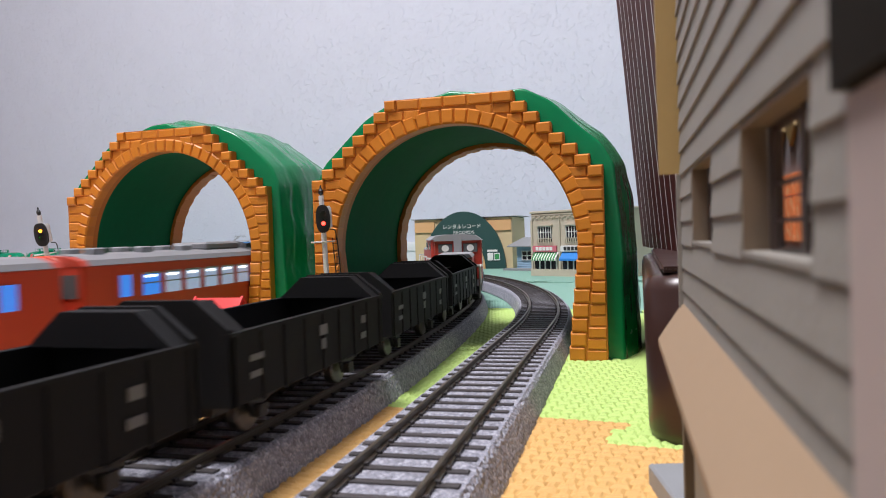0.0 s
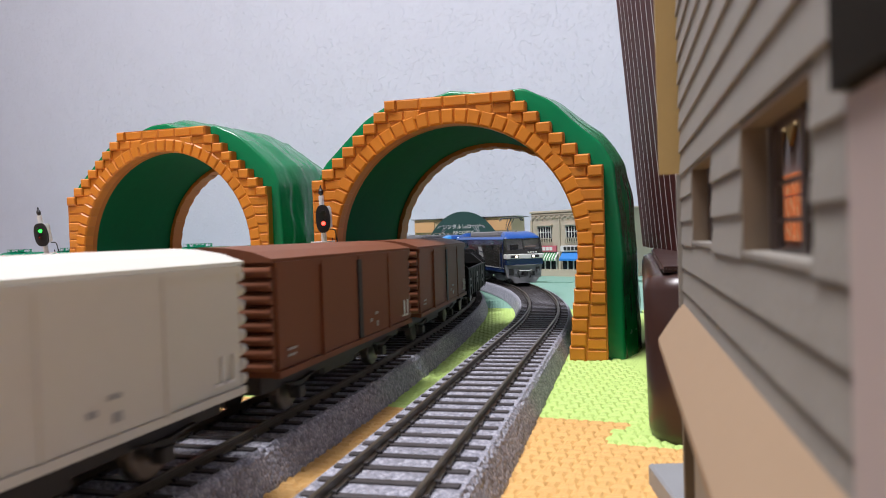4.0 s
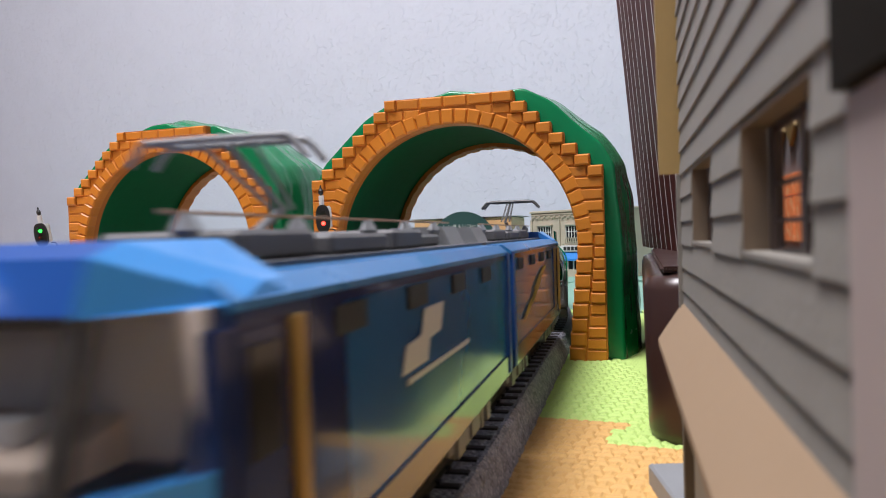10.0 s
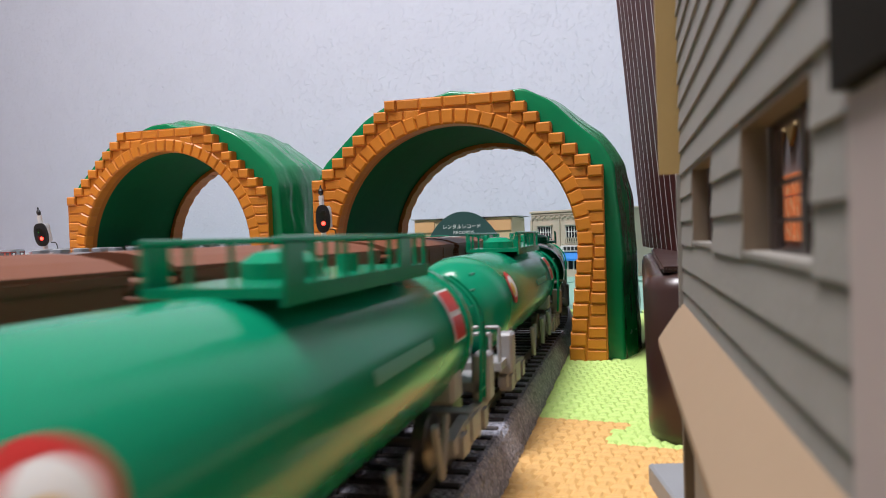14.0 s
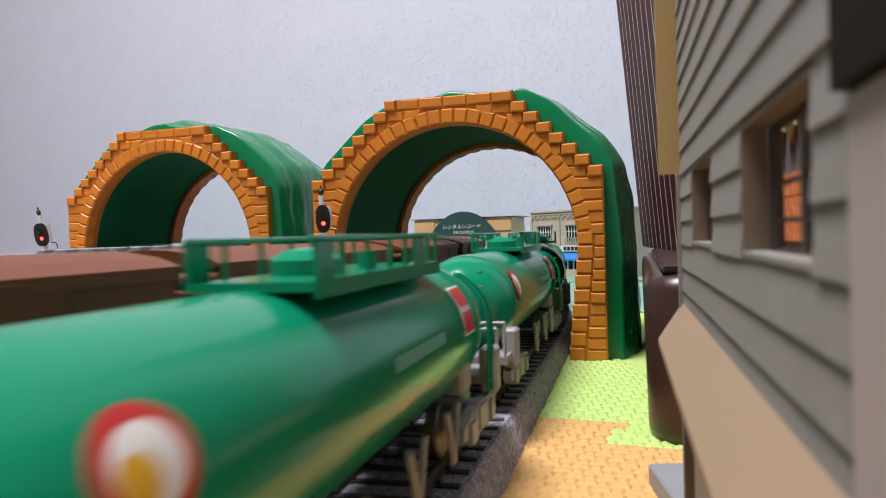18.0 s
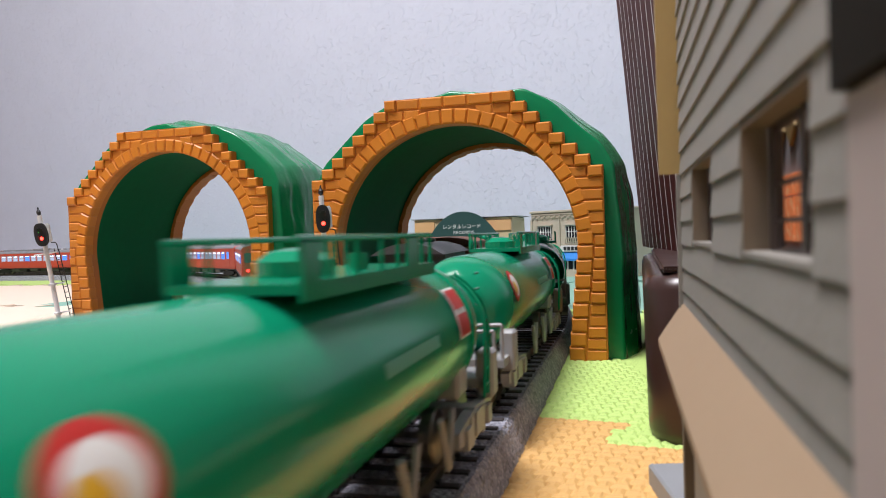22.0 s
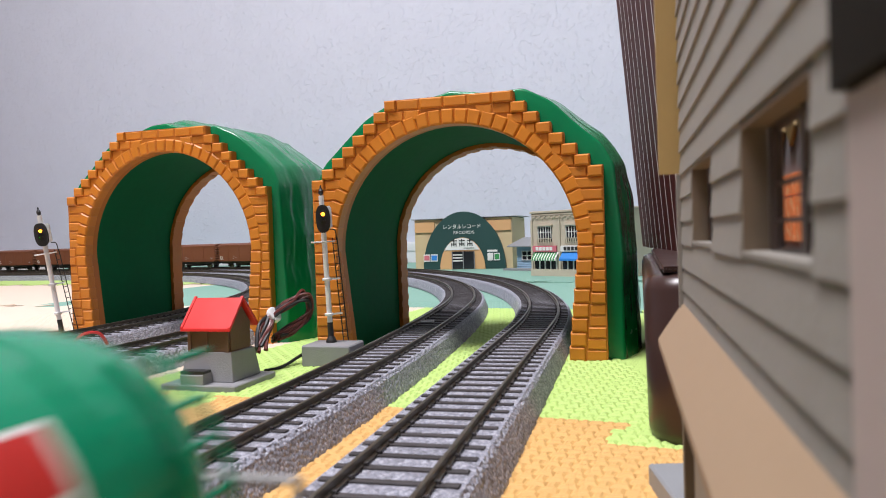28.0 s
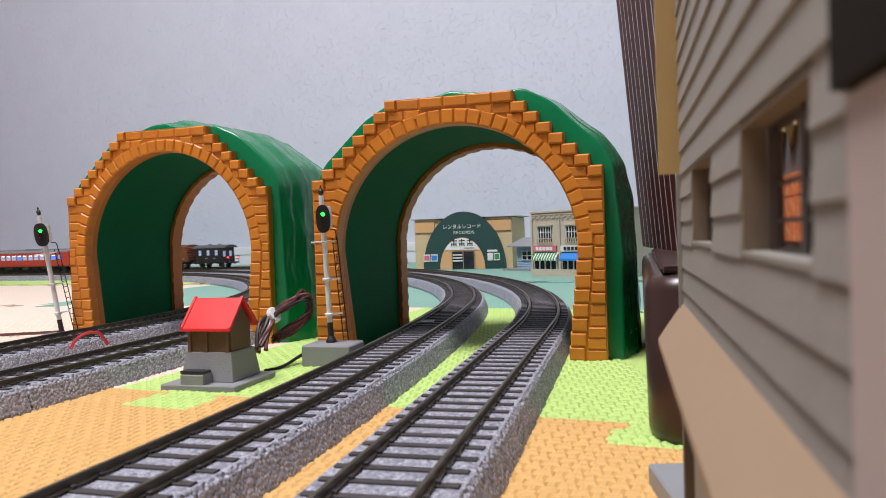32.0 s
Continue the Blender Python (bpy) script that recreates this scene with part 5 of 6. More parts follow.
def tank_car():
    c = thing("tank_wagon", Matrix(), "glossy green tank wagon with a walkway and round emblem", "tank wagon", "tank wagons")
    R, zc = 0.0145, 0.0243
    part("centre_sill", box(-0.0050, 0.0050, -0.0790, 0.0790, 0.0098, 0.0135), M_BOGIE_GREY, c)
    prof = [(0.0004, -0.0740), (0.0040, -0.0736), (0.0076, -0.0722), (0.0107, -0.0697), (0.0130, -0.0662), (0.0141, -0.0628), (R, -0.0585), (R, -0.02), (R, 0.02), (R, 0.0585), (0.0141, 0.0628), (0.0130, 0.0662), (0.0107, 0.0697), (0.0076, 0.0722), (0.0040, 0.0736), (0.0004, 0.0740)]
    part("tank", lathe(prof, 44, axis="y", centre=(0, 0, zc)), M_TANK, c, smooth=True)
    for y in (0.0555,):
        part("tank_band", lathe([(R, y - 0.0007), (R + 0.0004, y - 0.0005), (R + 0.0004, y + 0.0005), (R, y + 0.0007)], 44, axis="y", centre=(0, 0, zc)), M_TANK, c)
    walk_deck = part("walkway", box(-0.0072, 0.0100, -0.0150, 0.0420, zc + R - 0.0003, zc + R + 0.0009), M_TANK, c)
    part("walkway_side", box(0.0101, 0.0105, -0.0150, 0.0420, zc + R - 0.0012, zc + R + 0.0010), M_TANK, walk_deck)
    part("manhole", lathe([(0.0052, zc + R), (0.0056, zc + R + 0.0010), (0.0056, zc + R + 0.0030), (0.0035, zc + R + 0.0044), (0.0008, zc + R + 0.0048)], 18), M_TANK, c, m=Matrix.Translation((0, 0.0050, 0)))
    for a in (-0.0045, 0.0045):
        part("valve", rod((a, 0.0180, zc + R), (a, 0.0180, zc + R + 0.0036), 0.0016, 10), M_TANK, c)
    for sx in (-1, 1):
        rail_x = 0.0098 if sx > 0 else -0.0070
        for y0, y1 in ((-0.0145, -0.0095), (0.0260, 0.0320)):
            part("walkway_plate", box(*sorted((rail_x, rail_x + sx * 0.0006)), y0, y1, zc + R, zc + R + 0.0056), M_TANK, c)
        bm = bmesh.new()
        rod((rail_x, -0.0150, zc + R + 0.0060), (rail_x, 0.0420, zc + R + 0.0060), 0.00045, 6, bm)
        part("walkway_rail", bm, M_TANK, c)
        for y in (-0.0060, 0.0040, 0.0140, 0.0220, 0.0360, 0.0415):
            part("walkway_post", rod((rail_x, y, zc + R), (rail_x, y, zc + R + 0.0060), 0.0004, 6), M_TANK, c)
        bm = bmesh.new()
        for y in (0.0610, 0.0650):
            tube(smooth_line([(sx * 0.0086, y, zc + R - 0.0026), (sx * 0.0128, y, zc + R - 0.0060), (sx * 0.0158, y, zc + 0.0020), (sx * 0.0155, y, 0.0100)], 5), 0.0004, 6, bm)
        lad = part("ladder", bm, M_TANK, c)
        for k in range(8):
            z = 0.0125 + k * 0.0034
            part("rung", rod((sx * (0.0157 if z < zc + 0.005 else 0.0140), 0.0610, z), (sx * (0.0157 if z < zc + 0.005 else 0.0140), 0.0650, z), 0.0003, 5), M_TANK, lad)
        # emblem, hazard plate and lettering strip laid on the curved side
        def patch(name, y0, y1, a0, a1, mat, lift, label="", disc=False):
            verts, faces, n = [], [], 14
            for i in range(n + 1):
                for j in range(n + 1):
                    u, v = 2 * i / n - 1, 2 * j / n - 1
                    if disc:
                        u, v = u * math.sqrt(1 - v * v / 2), v * math.sqrt(1 - u * u / 2)
                    a = radians((a0 + a1) / 2 + v * (a1 - a0) / 2)
                    verts.append((sx * (R + lift) * math.cos(a), (y0 + y1) / 2 + u * (y1 - y0) / 2, zc + (R + lift) * math.sin(a)))
            for i in range(n):
                for j in range(n):
                    k = i * (n + 1) + j
                    faces.append((k, k + 1, k + n + 2, k + n + 1))
            return link_part(name, mesh_from(name, verts, faces, mat, True), c, None, label)
        e = patch("emblem", -0.0560, -0.0452, 2, 40, M_EMBLEM_RED, 0.00025, "red and white round emblem with a yellow patch", True)
        patch("emblem_centre", -0.0544, -0.0468, 8, 34, M_TEXT_W, 0.0004, "", True)
        patch("emblem_patch", -0.0542, -0.0500, 11, 26, M_EMBLEM_YELLOW, 0.0005, "", True)
        patch("lettering_strip", 0.0010, 0.0290, 6, 14, M_FADED, 0.0002)
        patch("hazard_plate", 0.0430, 0.0520, 2, 42, M_TEXT_W, 0.0004, "white plate with red squares")
        for a0 in (4, 24):
            patch("red_square", 0.0437, 0.0513, a0, a0 + 16, M_EMBLEM_RED, 0.0006)
    for sy in (-1, 1):
        part("end_platform", box(-0.0150, 0.0150, *sorted((sy * 0.0660, sy * 0.0800)), 0.0108, 0.0128), M_BOGIE_GREY, c)
        part("saddle", box(-0.0130, 0.0130, *sorted((sy * 0.0480, sy * 0.0560)), 0.0120, 0.0190), M_BOGIE_GREY, c, bevel=0.0008)
        bm = bmesh.new()
        for x in (-0.0145, 0.0, 0.0145):
            rod((x, sy * 0.0790, 0.0128), (x, sy * 0.0790, 0.0215), 0.0005, 6, bm)
        rod((-0.0145, sy * 0.0790, 0.0215), (0.0145, sy * 0.0790, 0.0215), 0.0005, 6, bm)
        part("end_railing", bm, M_BOGIE_GREY, c)
        for sx in (-1, 1):
            part("brake_stand", box(*sorted((sx * 0.0125, sx * 0.0165)), *sorted((sy * 0.0660, sy * 0.0720)), 0.0085, 0.0190), M_BOGIE_GREY, c, bevel=0.0006)
        bogie(c, sy * 0.0560, 0.0205, M_BOGIE_GREY, 0.0148)
        coupler(c, sy * 0.0790, sy)
    for sx in (-1, 1):
        for y in (-0.022, 0.004, 0.026):
            bm = bmesh.new()
            rod((sx * 0.0150, y, 0.0140), (sx * 0.0150, y + 0.004, 0.0045), 0.0007, 6, bm)
            rod((sx * 0.0150, y + 0.008, 0.0140), (sx * 0.0150, y + 0.004, 0.0045), 0.0007, 6, bm)
            part("side_brace", bm, M_BOGIE_GREY, c)
    return c


def pantograph(parent, y, z, up, sgn, mat, spread=0.0035, head=None):
    """A single-arm current collector; up: how high its head stands."""
    bm = bmesh.new()
    for sx in (-1, 1):
        rod((sx * 0.0060, y - 0.0060, z), (sx * 0.0060, y + 0.0060, z), 0.0006, 6, bm)
    rod((-0.0060, y, z), (0.0060, y, z), 0.0006, 6, bm)
    p = part("pantograph", bm, mat, parent)
    knee = Vector((0, y + sgn * 0.0110, z + up * 0.46))
    top = Vector((0, y - sgn * 0.0030, z + up))
    part("lower_arm", rod((0, y - sgn * 0.0040, z), knee, 0.0007, 8), mat, p)
    bm = rod(knee, top, 0.0005, 8)
    rod(knee + Vector((0.0015, 0, 0)), top + Vector((spread, 0, 0)), 0.0003, 6, bm)
    rod(knee - Vector((0.0015, 0, 0)), top - Vector((spread, 0, 0)), 0.0003, 6, bm)
    part("upper_arm", bm, mat, p)
    bm = bmesh.new()
    for dy in (-0.0025, 0.0025):
        tube(smooth_line([(-0.0115, y - sgn * 0.0030 + dy, z + up - 0.0028), (-0.0095, y - sgn * 0.0030 + dy, z + up - 0.0004), (-0.0075, y - sgn * 0.0030 + dy, z + up), (0.0075, y - sgn * 0.0030 + dy, z + up), (0.0095, y - sgn * 0.0030 + dy, z + up - 0.0004), (0.0115, y - sgn * 0.0030 + dy, z + up - 0.0028)], 4), 0.0005, 6, bm)
    for x in (-0.0080, 0.0080):
        rod((x, y - sgn * 0.0030 - 0.0025, z + up), (x, y - sgn * 0.0030 + 0.0025, z + up), 0.0004, 6, bm)
    if head:  # a solid pan between the two strips
        bmesh.ops.recalc_face_normals(bm, faces=box(-0.0078, 0.0078, y - sgn * 0.0030 - 0.0024, y - sgn * 0.0030 + 0.0024, z + up - 0.0006, z + up + 0.0007, bm).faces)
    part("collector_head", bm, head or mat, p)


def loco_front(c, y, sgn, upper, band, lower, skirt, lamp=True):
    """The cab end: raked windscreen, brow, band with lamps, lower apron and coupler pilot."""
    hw = 0.0180
    Y = lambda d: y + sgn * d
    wind = prism([(Y(0.0001), 0.0322), (Y(-0.0050), 0.0432), (Y(-0.0054), 0.0432), (Y(-0.0003), 0.0322)], -hw * 0.95, hw * 0.95, "x")
    w = part("windscreen", wind, M_PANE, c, "tinted raked windscreen")
    part("cab_back", box(-hw * 0.94, hw * 0.94, *sorted((Y(-0.0072), Y(-0.0068))), 0.0322, 0.0432), M_CABGREY, c, "grey cab interior")
    part("driver_desk", box(0.0015, 0.0130, *sorted((Y(-0.0062), Y(-0.0030))), 0.0345, 0.0358), M_DESK, c, "pale desk behind the windscreen", bevel=0.0003)
    part("driver_seat", box(-0.0120, -0.0040, *sorted((Y(-0.0066), Y(-0.0040))), 0.0322, 0.0375), M_UNDER, c, bevel=0.0005)
    for sx in (-1, 1):
        part("cab_cheek", prism([(Y(-0.0002), 0.0322), (Y(-0.0052), 0.0432), (Y(-0.0075), 0.0432), (Y(-0.0075), 0.0322)], *sorted((sx * hw * 0.95, sx * hw * 0.985)), "x"), M_DKGREY, c)
    for x in (-hw * 0.96, -0.0005, hw * 0.90):
        part("screen_pillar", prism([(Y(0.0005), 0.0322), (Y(-0.0046), 0.0434), (Y(-0.0060), 0.0434), (Y(-0.0010), 0.0322)], x, x + 0.0010, "x"), M_DKGREY, w)
    for x in (-0.0095, 0.0070):
        part("wiper", rod((x - 0.003, Y(0.0010), 0.0322), (x + 0.0080, Y(0.0004), 0.0328), 0.00025, 5), M_UNDER, w)
    part("front_panel", prism([(Y(-0.0070), 0.0286), (Y(0.0008), 0.0286), (Y(0.0006), 0.0324), (Y(-0.0070), 0.0324)], -hw * 0.97, hw * 0.97, "x"), M_DKGREY, c)
    for k in range(4):
        part("number_bar", box(0.0030 + k * 0.0024, 0.0046 + k * 0.0024, *sorted((Y(0.0009), Y(0.0012))), 0.0294, 0.0306), M_BAND, c)
    b = part("front_band", box(-hw * 1.01, hw * 1.01, *sorted((Y(-0.0070), Y(0.0014))), 0.0240, 0.0285), band, c, bevel=0.0006)
    for x in (-0.0100, 0.0100):
        lampbox = part("lamp_case", box(x - 0.0038, x + 0.0038, *sorted((Y(0.0012), Y(0.0019))), 0.0249, 0.0275), M_UNDER, b)
        part("head_lamp", lathe([(0.0011, min(Y(0.0018), Y(0.0023))), (0.0011, max(Y(0.0018), Y(0.0023)))], 12, axis="y", centre=(x + (0.0018 if x < 0 else -0.0018), 0, 0.0262)), M_HEADLAMP if lamp else M_GLASS, b)
    part("front_lower", prism([(Y(-0.0070), 0.0184), (Y(0.0002), 0.0184), (Y(0.0008), 0.0239), (Y(-0.0070), 0.0239)], -hw * 0.98, hw * 0.98, "x"), lower, c)
    sk = part("skirt", prism([(-hw * 0.97, 0.0183), (hw * 0.97, 0.0183), (hw * 0.90, 0.0060), (hw * 0.55, 0.0052), (-hw * 0.55, 0.0052), (-hw * 0.90, 0.0060)], *sorted((Y(-0.0060), Y(-0.0015))), "y"), skirt, c)
    part("pilot_plate", prism([(-hw * 0.80, 0.0065), (hw * 0.80, 0.0065), (hw * 0.55, 0.0012), (-hw * 0.55, 0.0012)], *sorted((Y(-0.0012), Y(0.0006))), "y"), skirt, sk)
    for x in (-0.0135, 0.0110):
        part("step", box(x, x + 0.0025, *sorted((Y(-0.0014), Y(0.0014))), 0.0060, 0.0072), skirt, sk)
        part("hose", tube(smooth_line([(x * 0.55, Y(-0.0010), 0.0120), (x * 0.5, Y(0.0018), 0.0095), (x * 0.4, Y(0.0010), 0.0060)], 4), 0.0005), M_UNDER, sk)
    # raised black boxes put the shade of the apron's gaps into colour
    for x0, x1, z0, z1 in ((-0.0030, 0.0035, 0.0085, 0.0130), (-0.0150, -0.0105, 0.0085, 0.0150), (0.0060, 0.0100, 0.0078, 0.0118), (0.0112, 0.0150, 0.0120, 0.0160)):
        part("apron_recess", box(x0, x1, *sorted((Y(-0.0020), Y(-0.0011))), z0, z1), M_UNDER, sk, "black box put in for the dark of an apron gap")
    for x in (-0.0095, -0.0058, 0.0048, 0.0118):
        part("jumper_box", box(x, x + 0.0024, *sorted((Y(-0.0016), Y(0.0004))), 0.0098, 0.0138), skirt, sk, bevel=0.0003)
    part("front_step", box(-hw * 0.62, hw * 0.62, *sorted((Y(-0.0014), Y(0.0020))), 0.0176, 0.0184), skirt, sk)
    part("handrail", tube(smooth_line([(-0.0060, Y(0.0006), 0.0135), (-0.0040, Y(0.0022), 0.0128), (0.0040, Y(0.0022), 0.0128), (0.0060, Y(0.0006), 0.0135)], 4), 0.0004), M_BAND, sk)
    coupler(c, Y(-0.0020), sgn)
    # brow over the windscreen
    bm = bmesh.new()
    rings = []
    across = [-1.0, -0.985, -0.93, -0.78, -0.4, 0.0, 0.4, 0.78, 0.93, 0.985, 1.0]
    drop = [0.0030, 0.0014, 0.0004, 0.0, 0.0, 0.0004, 0.0, 0.0, 0.0004, 0.0014, 0.0030]
    for d, z, w2, f in ((-0.0040, 0.0430, 1.0, 0.1), (-0.0042, 0.0438, 1.0, 0.4), (-0.0060, 0.0456, 0.97, 0.8), (-0.0092, 0.0474, 0.90, 1.0), (-0.0130, 0.0488, 0.82, 1.3), (-0.0180, 0.0497, 0.76, 1.5), (-0.0270, 0.0500, 0.72, 1.6), (-0.0290, 0.0450, 0.80, 0.3)):
        rings.append([bm.verts.new((x * hw * w2, Y(d - 0.0022 * x * x), z - q * f)) for x, q in zip(across, drop)])
    for a, b2 in zip(rings, rings[1:]):
        for i in range(len(across) - 1):
            bm.faces.new((a[i], a[i + 1], b2[i + 1], b2[i]))
    bm.faces.new([r[0] for r in rings])
    bm.faces.new([r[-1] for r in rings][::-1])
    part("brow_edge", box(-hw * 0.99, hw * 0.99, *sorted((Y(-0.0075), Y(-0.0042))), 0.0428, 0.0432), M_DKGREY, c)
    part("cab_roof", bm, upper, c, smooth=True)


def electric_loco():
    c = thing("electric_locomotive", Matrix(), "blue electric locomotive with white front band and grey roof gear", "locomotive", "locomotives")
    L, hw = 0.1045, 0.0180
    body = part("body", box(-hw, hw, -L + 0.007, L - 0.007, 0.0120, 0.0424), M_DKGREY, c)
    for sx in (-1, 1):
        part("upper_side", box(*sorted((sx * (hw - 0.001), sx * (hw + 0.0003))), -L + 0.007, L - 0.007, 0.0375, 0.0424), M_NAVY, c, "navy blue upper body side")
        part("shoulder", prism([(sx * (hw + 0.0003), 0.0421), (sx * (hw + 0.0003), 0.0430), (sx * (hw - 0.0016), 0.0450), (sx * (hw - 0.0040), 0.0450), (sx * (hw - 0.0040), 0.0421)], -L + 0.007, L - 0.007, "y"), M_BLUE, c)
        part("lower_stripe", box(*sorted((sx * (hw - 0.001), sx * (hw + 0.0005))), -L + 0.007, L - 0.007, 0.0150, 0.0156), M_MARK, c, "thin pale lower line")
        part("lower_side", box(*sorted((sx * (hw - 0.001), sx * (hw + 0.0003))), -L + 0.007, L - 0.007, 0.0115, 0.0149), M_NAVY, c)
        part("logo_patch", prism([(-0.0260, 0.0245), (-0.0110, 0.0245), (-0.0080, 0.0350), (-0.0180, 0.0350)], *sorted((sx * (hw + 0.0003), sx * (hw + 0.0006))), "x"), M_MARK, c, "pale slanted mark on the side")
        part("logo_slit", prism([(-0.0245, 0.0296), (-0.0085, 0.0304), (-0.0084, 0.0311), (-0.0244, 0.0303)], *sorted((sx * (hw + 0.0006), sx * (hw + 0.0008))), "x"), M_NAVY, c)
        for y in (-0.060, -0.030, 0.045, 0.070):
            part("side_window", lathe([(0.0030, 0), (0.0030, 0.0004)], 14, axis="x", centre=(sx * hw + (0.0001 if sx > 0 else -0.0006), y, 0.0372)), M_DARKGLASS, c)
        for y in (-0.0925, 0.0925):
            d = part("cab_door", box(*sorted((sx * hw, sx * (hw + 0.0004))), y - 0.0035, y + 0.0035, 0.0140, 0.0395), M_NAVY, c)
            part("door_window", box(*sorted((sx * (hw + 0.0004), sx * (hw + 0.0007))), y - 0.0024, y + 0.0024, 0.0300, 0.0385), M_DARKGLASS, d)
            for yy in (-0.0045, 0.0045):
                part("grab_rail", rod((sx * (hw + 0.0010), y + yy, 0.0150), (sx * (hw + 0.0010), y + yy, 0.0330), 0.0003, 6), M_STEELDARK, d)
    part("roof_deck", box(-hw + 0.0022, hw - 0.0022, -L + 0.030, L - 0.030, 0.0424, 0.0458), M_ROOFGREY, c)
    part("roof_box", box(-0.0105, 0.0105, -0.0520, 0.0560, 0.0458, 0.0508), M_ROOFGREY, c, "grey roof equipment cover", bevel=0.0010)
    for y in (-0.0640, 0.0610, 0.0660):
        for x in (-0.006, 0.006):
            part("insulator", lathe([(0.0010, 0.0436), (0.0016, 0.0445), (0.0010, 0.0455), (0.0016, 0.0465), (0.0010, 0.0475), (0.0008, 0.0490)], 10), M_GREY, c, m=Matrix.Translation((x, y, 0.0014)))
    part("roof_busbar", rod((0.006, -0.0640, 0.0506), (0.006, 0.0660, 0.0506), 0.0004, 6), M_GREY, c)
    pantograph(c, -0.0640, 0.0440, 0.0195, 1, M_STEELDARK)
    pantograph(c, 0.0720, 0.0440, 0.0150, -1, M_GREY)
    for sgn in (-1, 1):
        loco_front(c, sgn * L, sgn, M_BLUE, M_BAND, M_NAVY, M_SKIRT, sgn < 0)
    for y in (-0.0700, 0.0, 0.0700):
        bogie(c, y, 0.0300, M_SKIRT, 0.0140)
    part("under_gear", box(-0.0120, 0.0120, -0.0950, 0.0950, 0.0068, 0.0118), M_UNDER, c)
    return c


def twin_front(c, y, sgn, lit):
    """The faceted cab end: a flat middle between two swept side facets."""
    hw, cw, sweep_back = 0.0172, 0.0112, 0.0095
    Y = lambda d: y + sgn * d

    def panel(x0, d0, x1, d1, z0, z1, rake0, rake1, thick=0.0006):
        """An upright panel from (x0, d0) to (x1, d1) in plan, leaning back by rake0 below and rake1 above."""
        bm = bmesh.new()
        v = [bm.verts.new((x, Y(d - k - t), z)) for t in (0.0, thick) for x, d, z, k in ((x0, d0, z0, rake0), (x1, d1, z0, rake0), (x1, d1, z1, rake1), (x0, d0, z1, rake1))]
        for f in ((0, 1, 2, 3), (4, 7, 6, 5), (0, 4, 5, 1), (1, 5, 6, 2), (2, 6, 7, 3), (3, 7, 4, 0)):
            bm.faces.new([v[q] for q in f])
        return bm
    w = part("windscreen", panel(-cw, 0, cw, 0, 0.0313, 0.0428, 0.0006, 0.0040), M_PANE, c, "tinted one-piece windscreen")
    part("wiper", rod((-0.0070, Y(0.0002), 0.0318), (0.0030, Y(-0.0010), 0.0345), 0.00025, 5), M_UNDER, w)
    part("driver_desk", prism([(Y(-0.0016), 0.0313), (Y(-0.0018), 0.0330), (Y(-0.0096), 0.0350), (Y(-0.0096), 0.0313)], -0.0105, 0.0105, "x"), M_DESK, c, "pale desk behind the windscreen")
    part("instrument_box", box(0.0030, 0.0060, *sorted((Y(-0.0040), Y(-0.0065))), 0.0338, 0.0356), M_BAND, c)
    part("cab_back", box(-hw * 0.96, hw * 0.96, *sorted((Y(-0.0108), Y(-0.0098))), 0.0313, 0.0430), M_CABGREY, c, "grey cab interior")
    part("screen_sill", box(-cw, cw, *sorted((Y(-0.0012), Y(0.0004))), 0.0306, 0.0313), M_DKGREY, c)
    part("screen_top", box(-cw, cw, *sorted((Y(-0.0052), Y(-0.0034))), 0.0424, 0.0432), M_DKGREY, c)
    part("front_panel", panel(-cw, 0, cw, 0, 0.0184, 0.0306, 0.0012, 0.0, 0.004), M_BLUE, c, "deep blue front panel")
    for k in range(5):
        part("number_bar", box(-0.0060 + k * 0.0024, -0.0042 + k * 0.0024, *sorted((Y(0.0), Y(0.0003))), 0.0262, 0.0276), M_BAND, c)
    for x in (-0.0072, 0.0072):
        part("head_lamp", box(x - 0.0022, x + 0.0022, *sorted((Y(-0.0008), Y(0.0004))), 0.0212, 0.0226), M_HEADLAMP if lit else M_GLASS, c, bevel=0.0003)
    for sx in (-1, 1):
        part("side_screen", panel(sx * cw, 0, sx * hw * 0.99, -sweep_back, 0.0313, 0.0428, 0.0006, 0.0040), M_PANE, c, "tinted corner window")
        part("screen_pillar", panel(sx * (cw - 0.0005), 0.0002, sx * (cw + 0.0007), -0.0006, 0.0306, 0.0430, 0.0004, 0.0038, 0.0010), M_DKGREY, c)
        part("corner_pillar", panel(sx * hw * 0.90, -sweep_back * 0.82, sx * hw, -sweep_back, 0.0306, 0.0430, 0.0004, 0.0036, 0.0012), M_NAVY, c)
        part("front_facet", panel(sx * cw, 0, sx * hw, -sweep_back, 0.0184, 0.0306, 0.0012, 0.0, 0.004), M_SKYBLUE_LIT, c, "light blue swept corner panel")
    # brow: flat middle with facets to the roof shoulders
    def brow(x0, d0, x1, d1, top0, top1):
        bm = bmesh.new()
        low_edge = [bm.verts.new((x, Y(d - 0.0036), 0.0430)) for x, d in ((x0, d0), (x1, d1))]
        mid = [bm.verts.new((x, Y(d - 0.0052), zz - 0.0012)) for x, d, zz in ((x0, d0, top0), (x1, d1, top1))]
        top = [bm.verts.new((x * 0.97, Y(d - 0.0090), zz)) for x, d, zz in ((x0, d0, top0), (x1, d1, top1))]
        back = [bm.verts.new((x * 0.93, Y(-0.0230), zz)) for x, zz in ((x0, top0), (x1, top1))]
        foot = [bm.verts.new((x, Y(-0.0230), 0.0430)) for x in (x0, x1)]
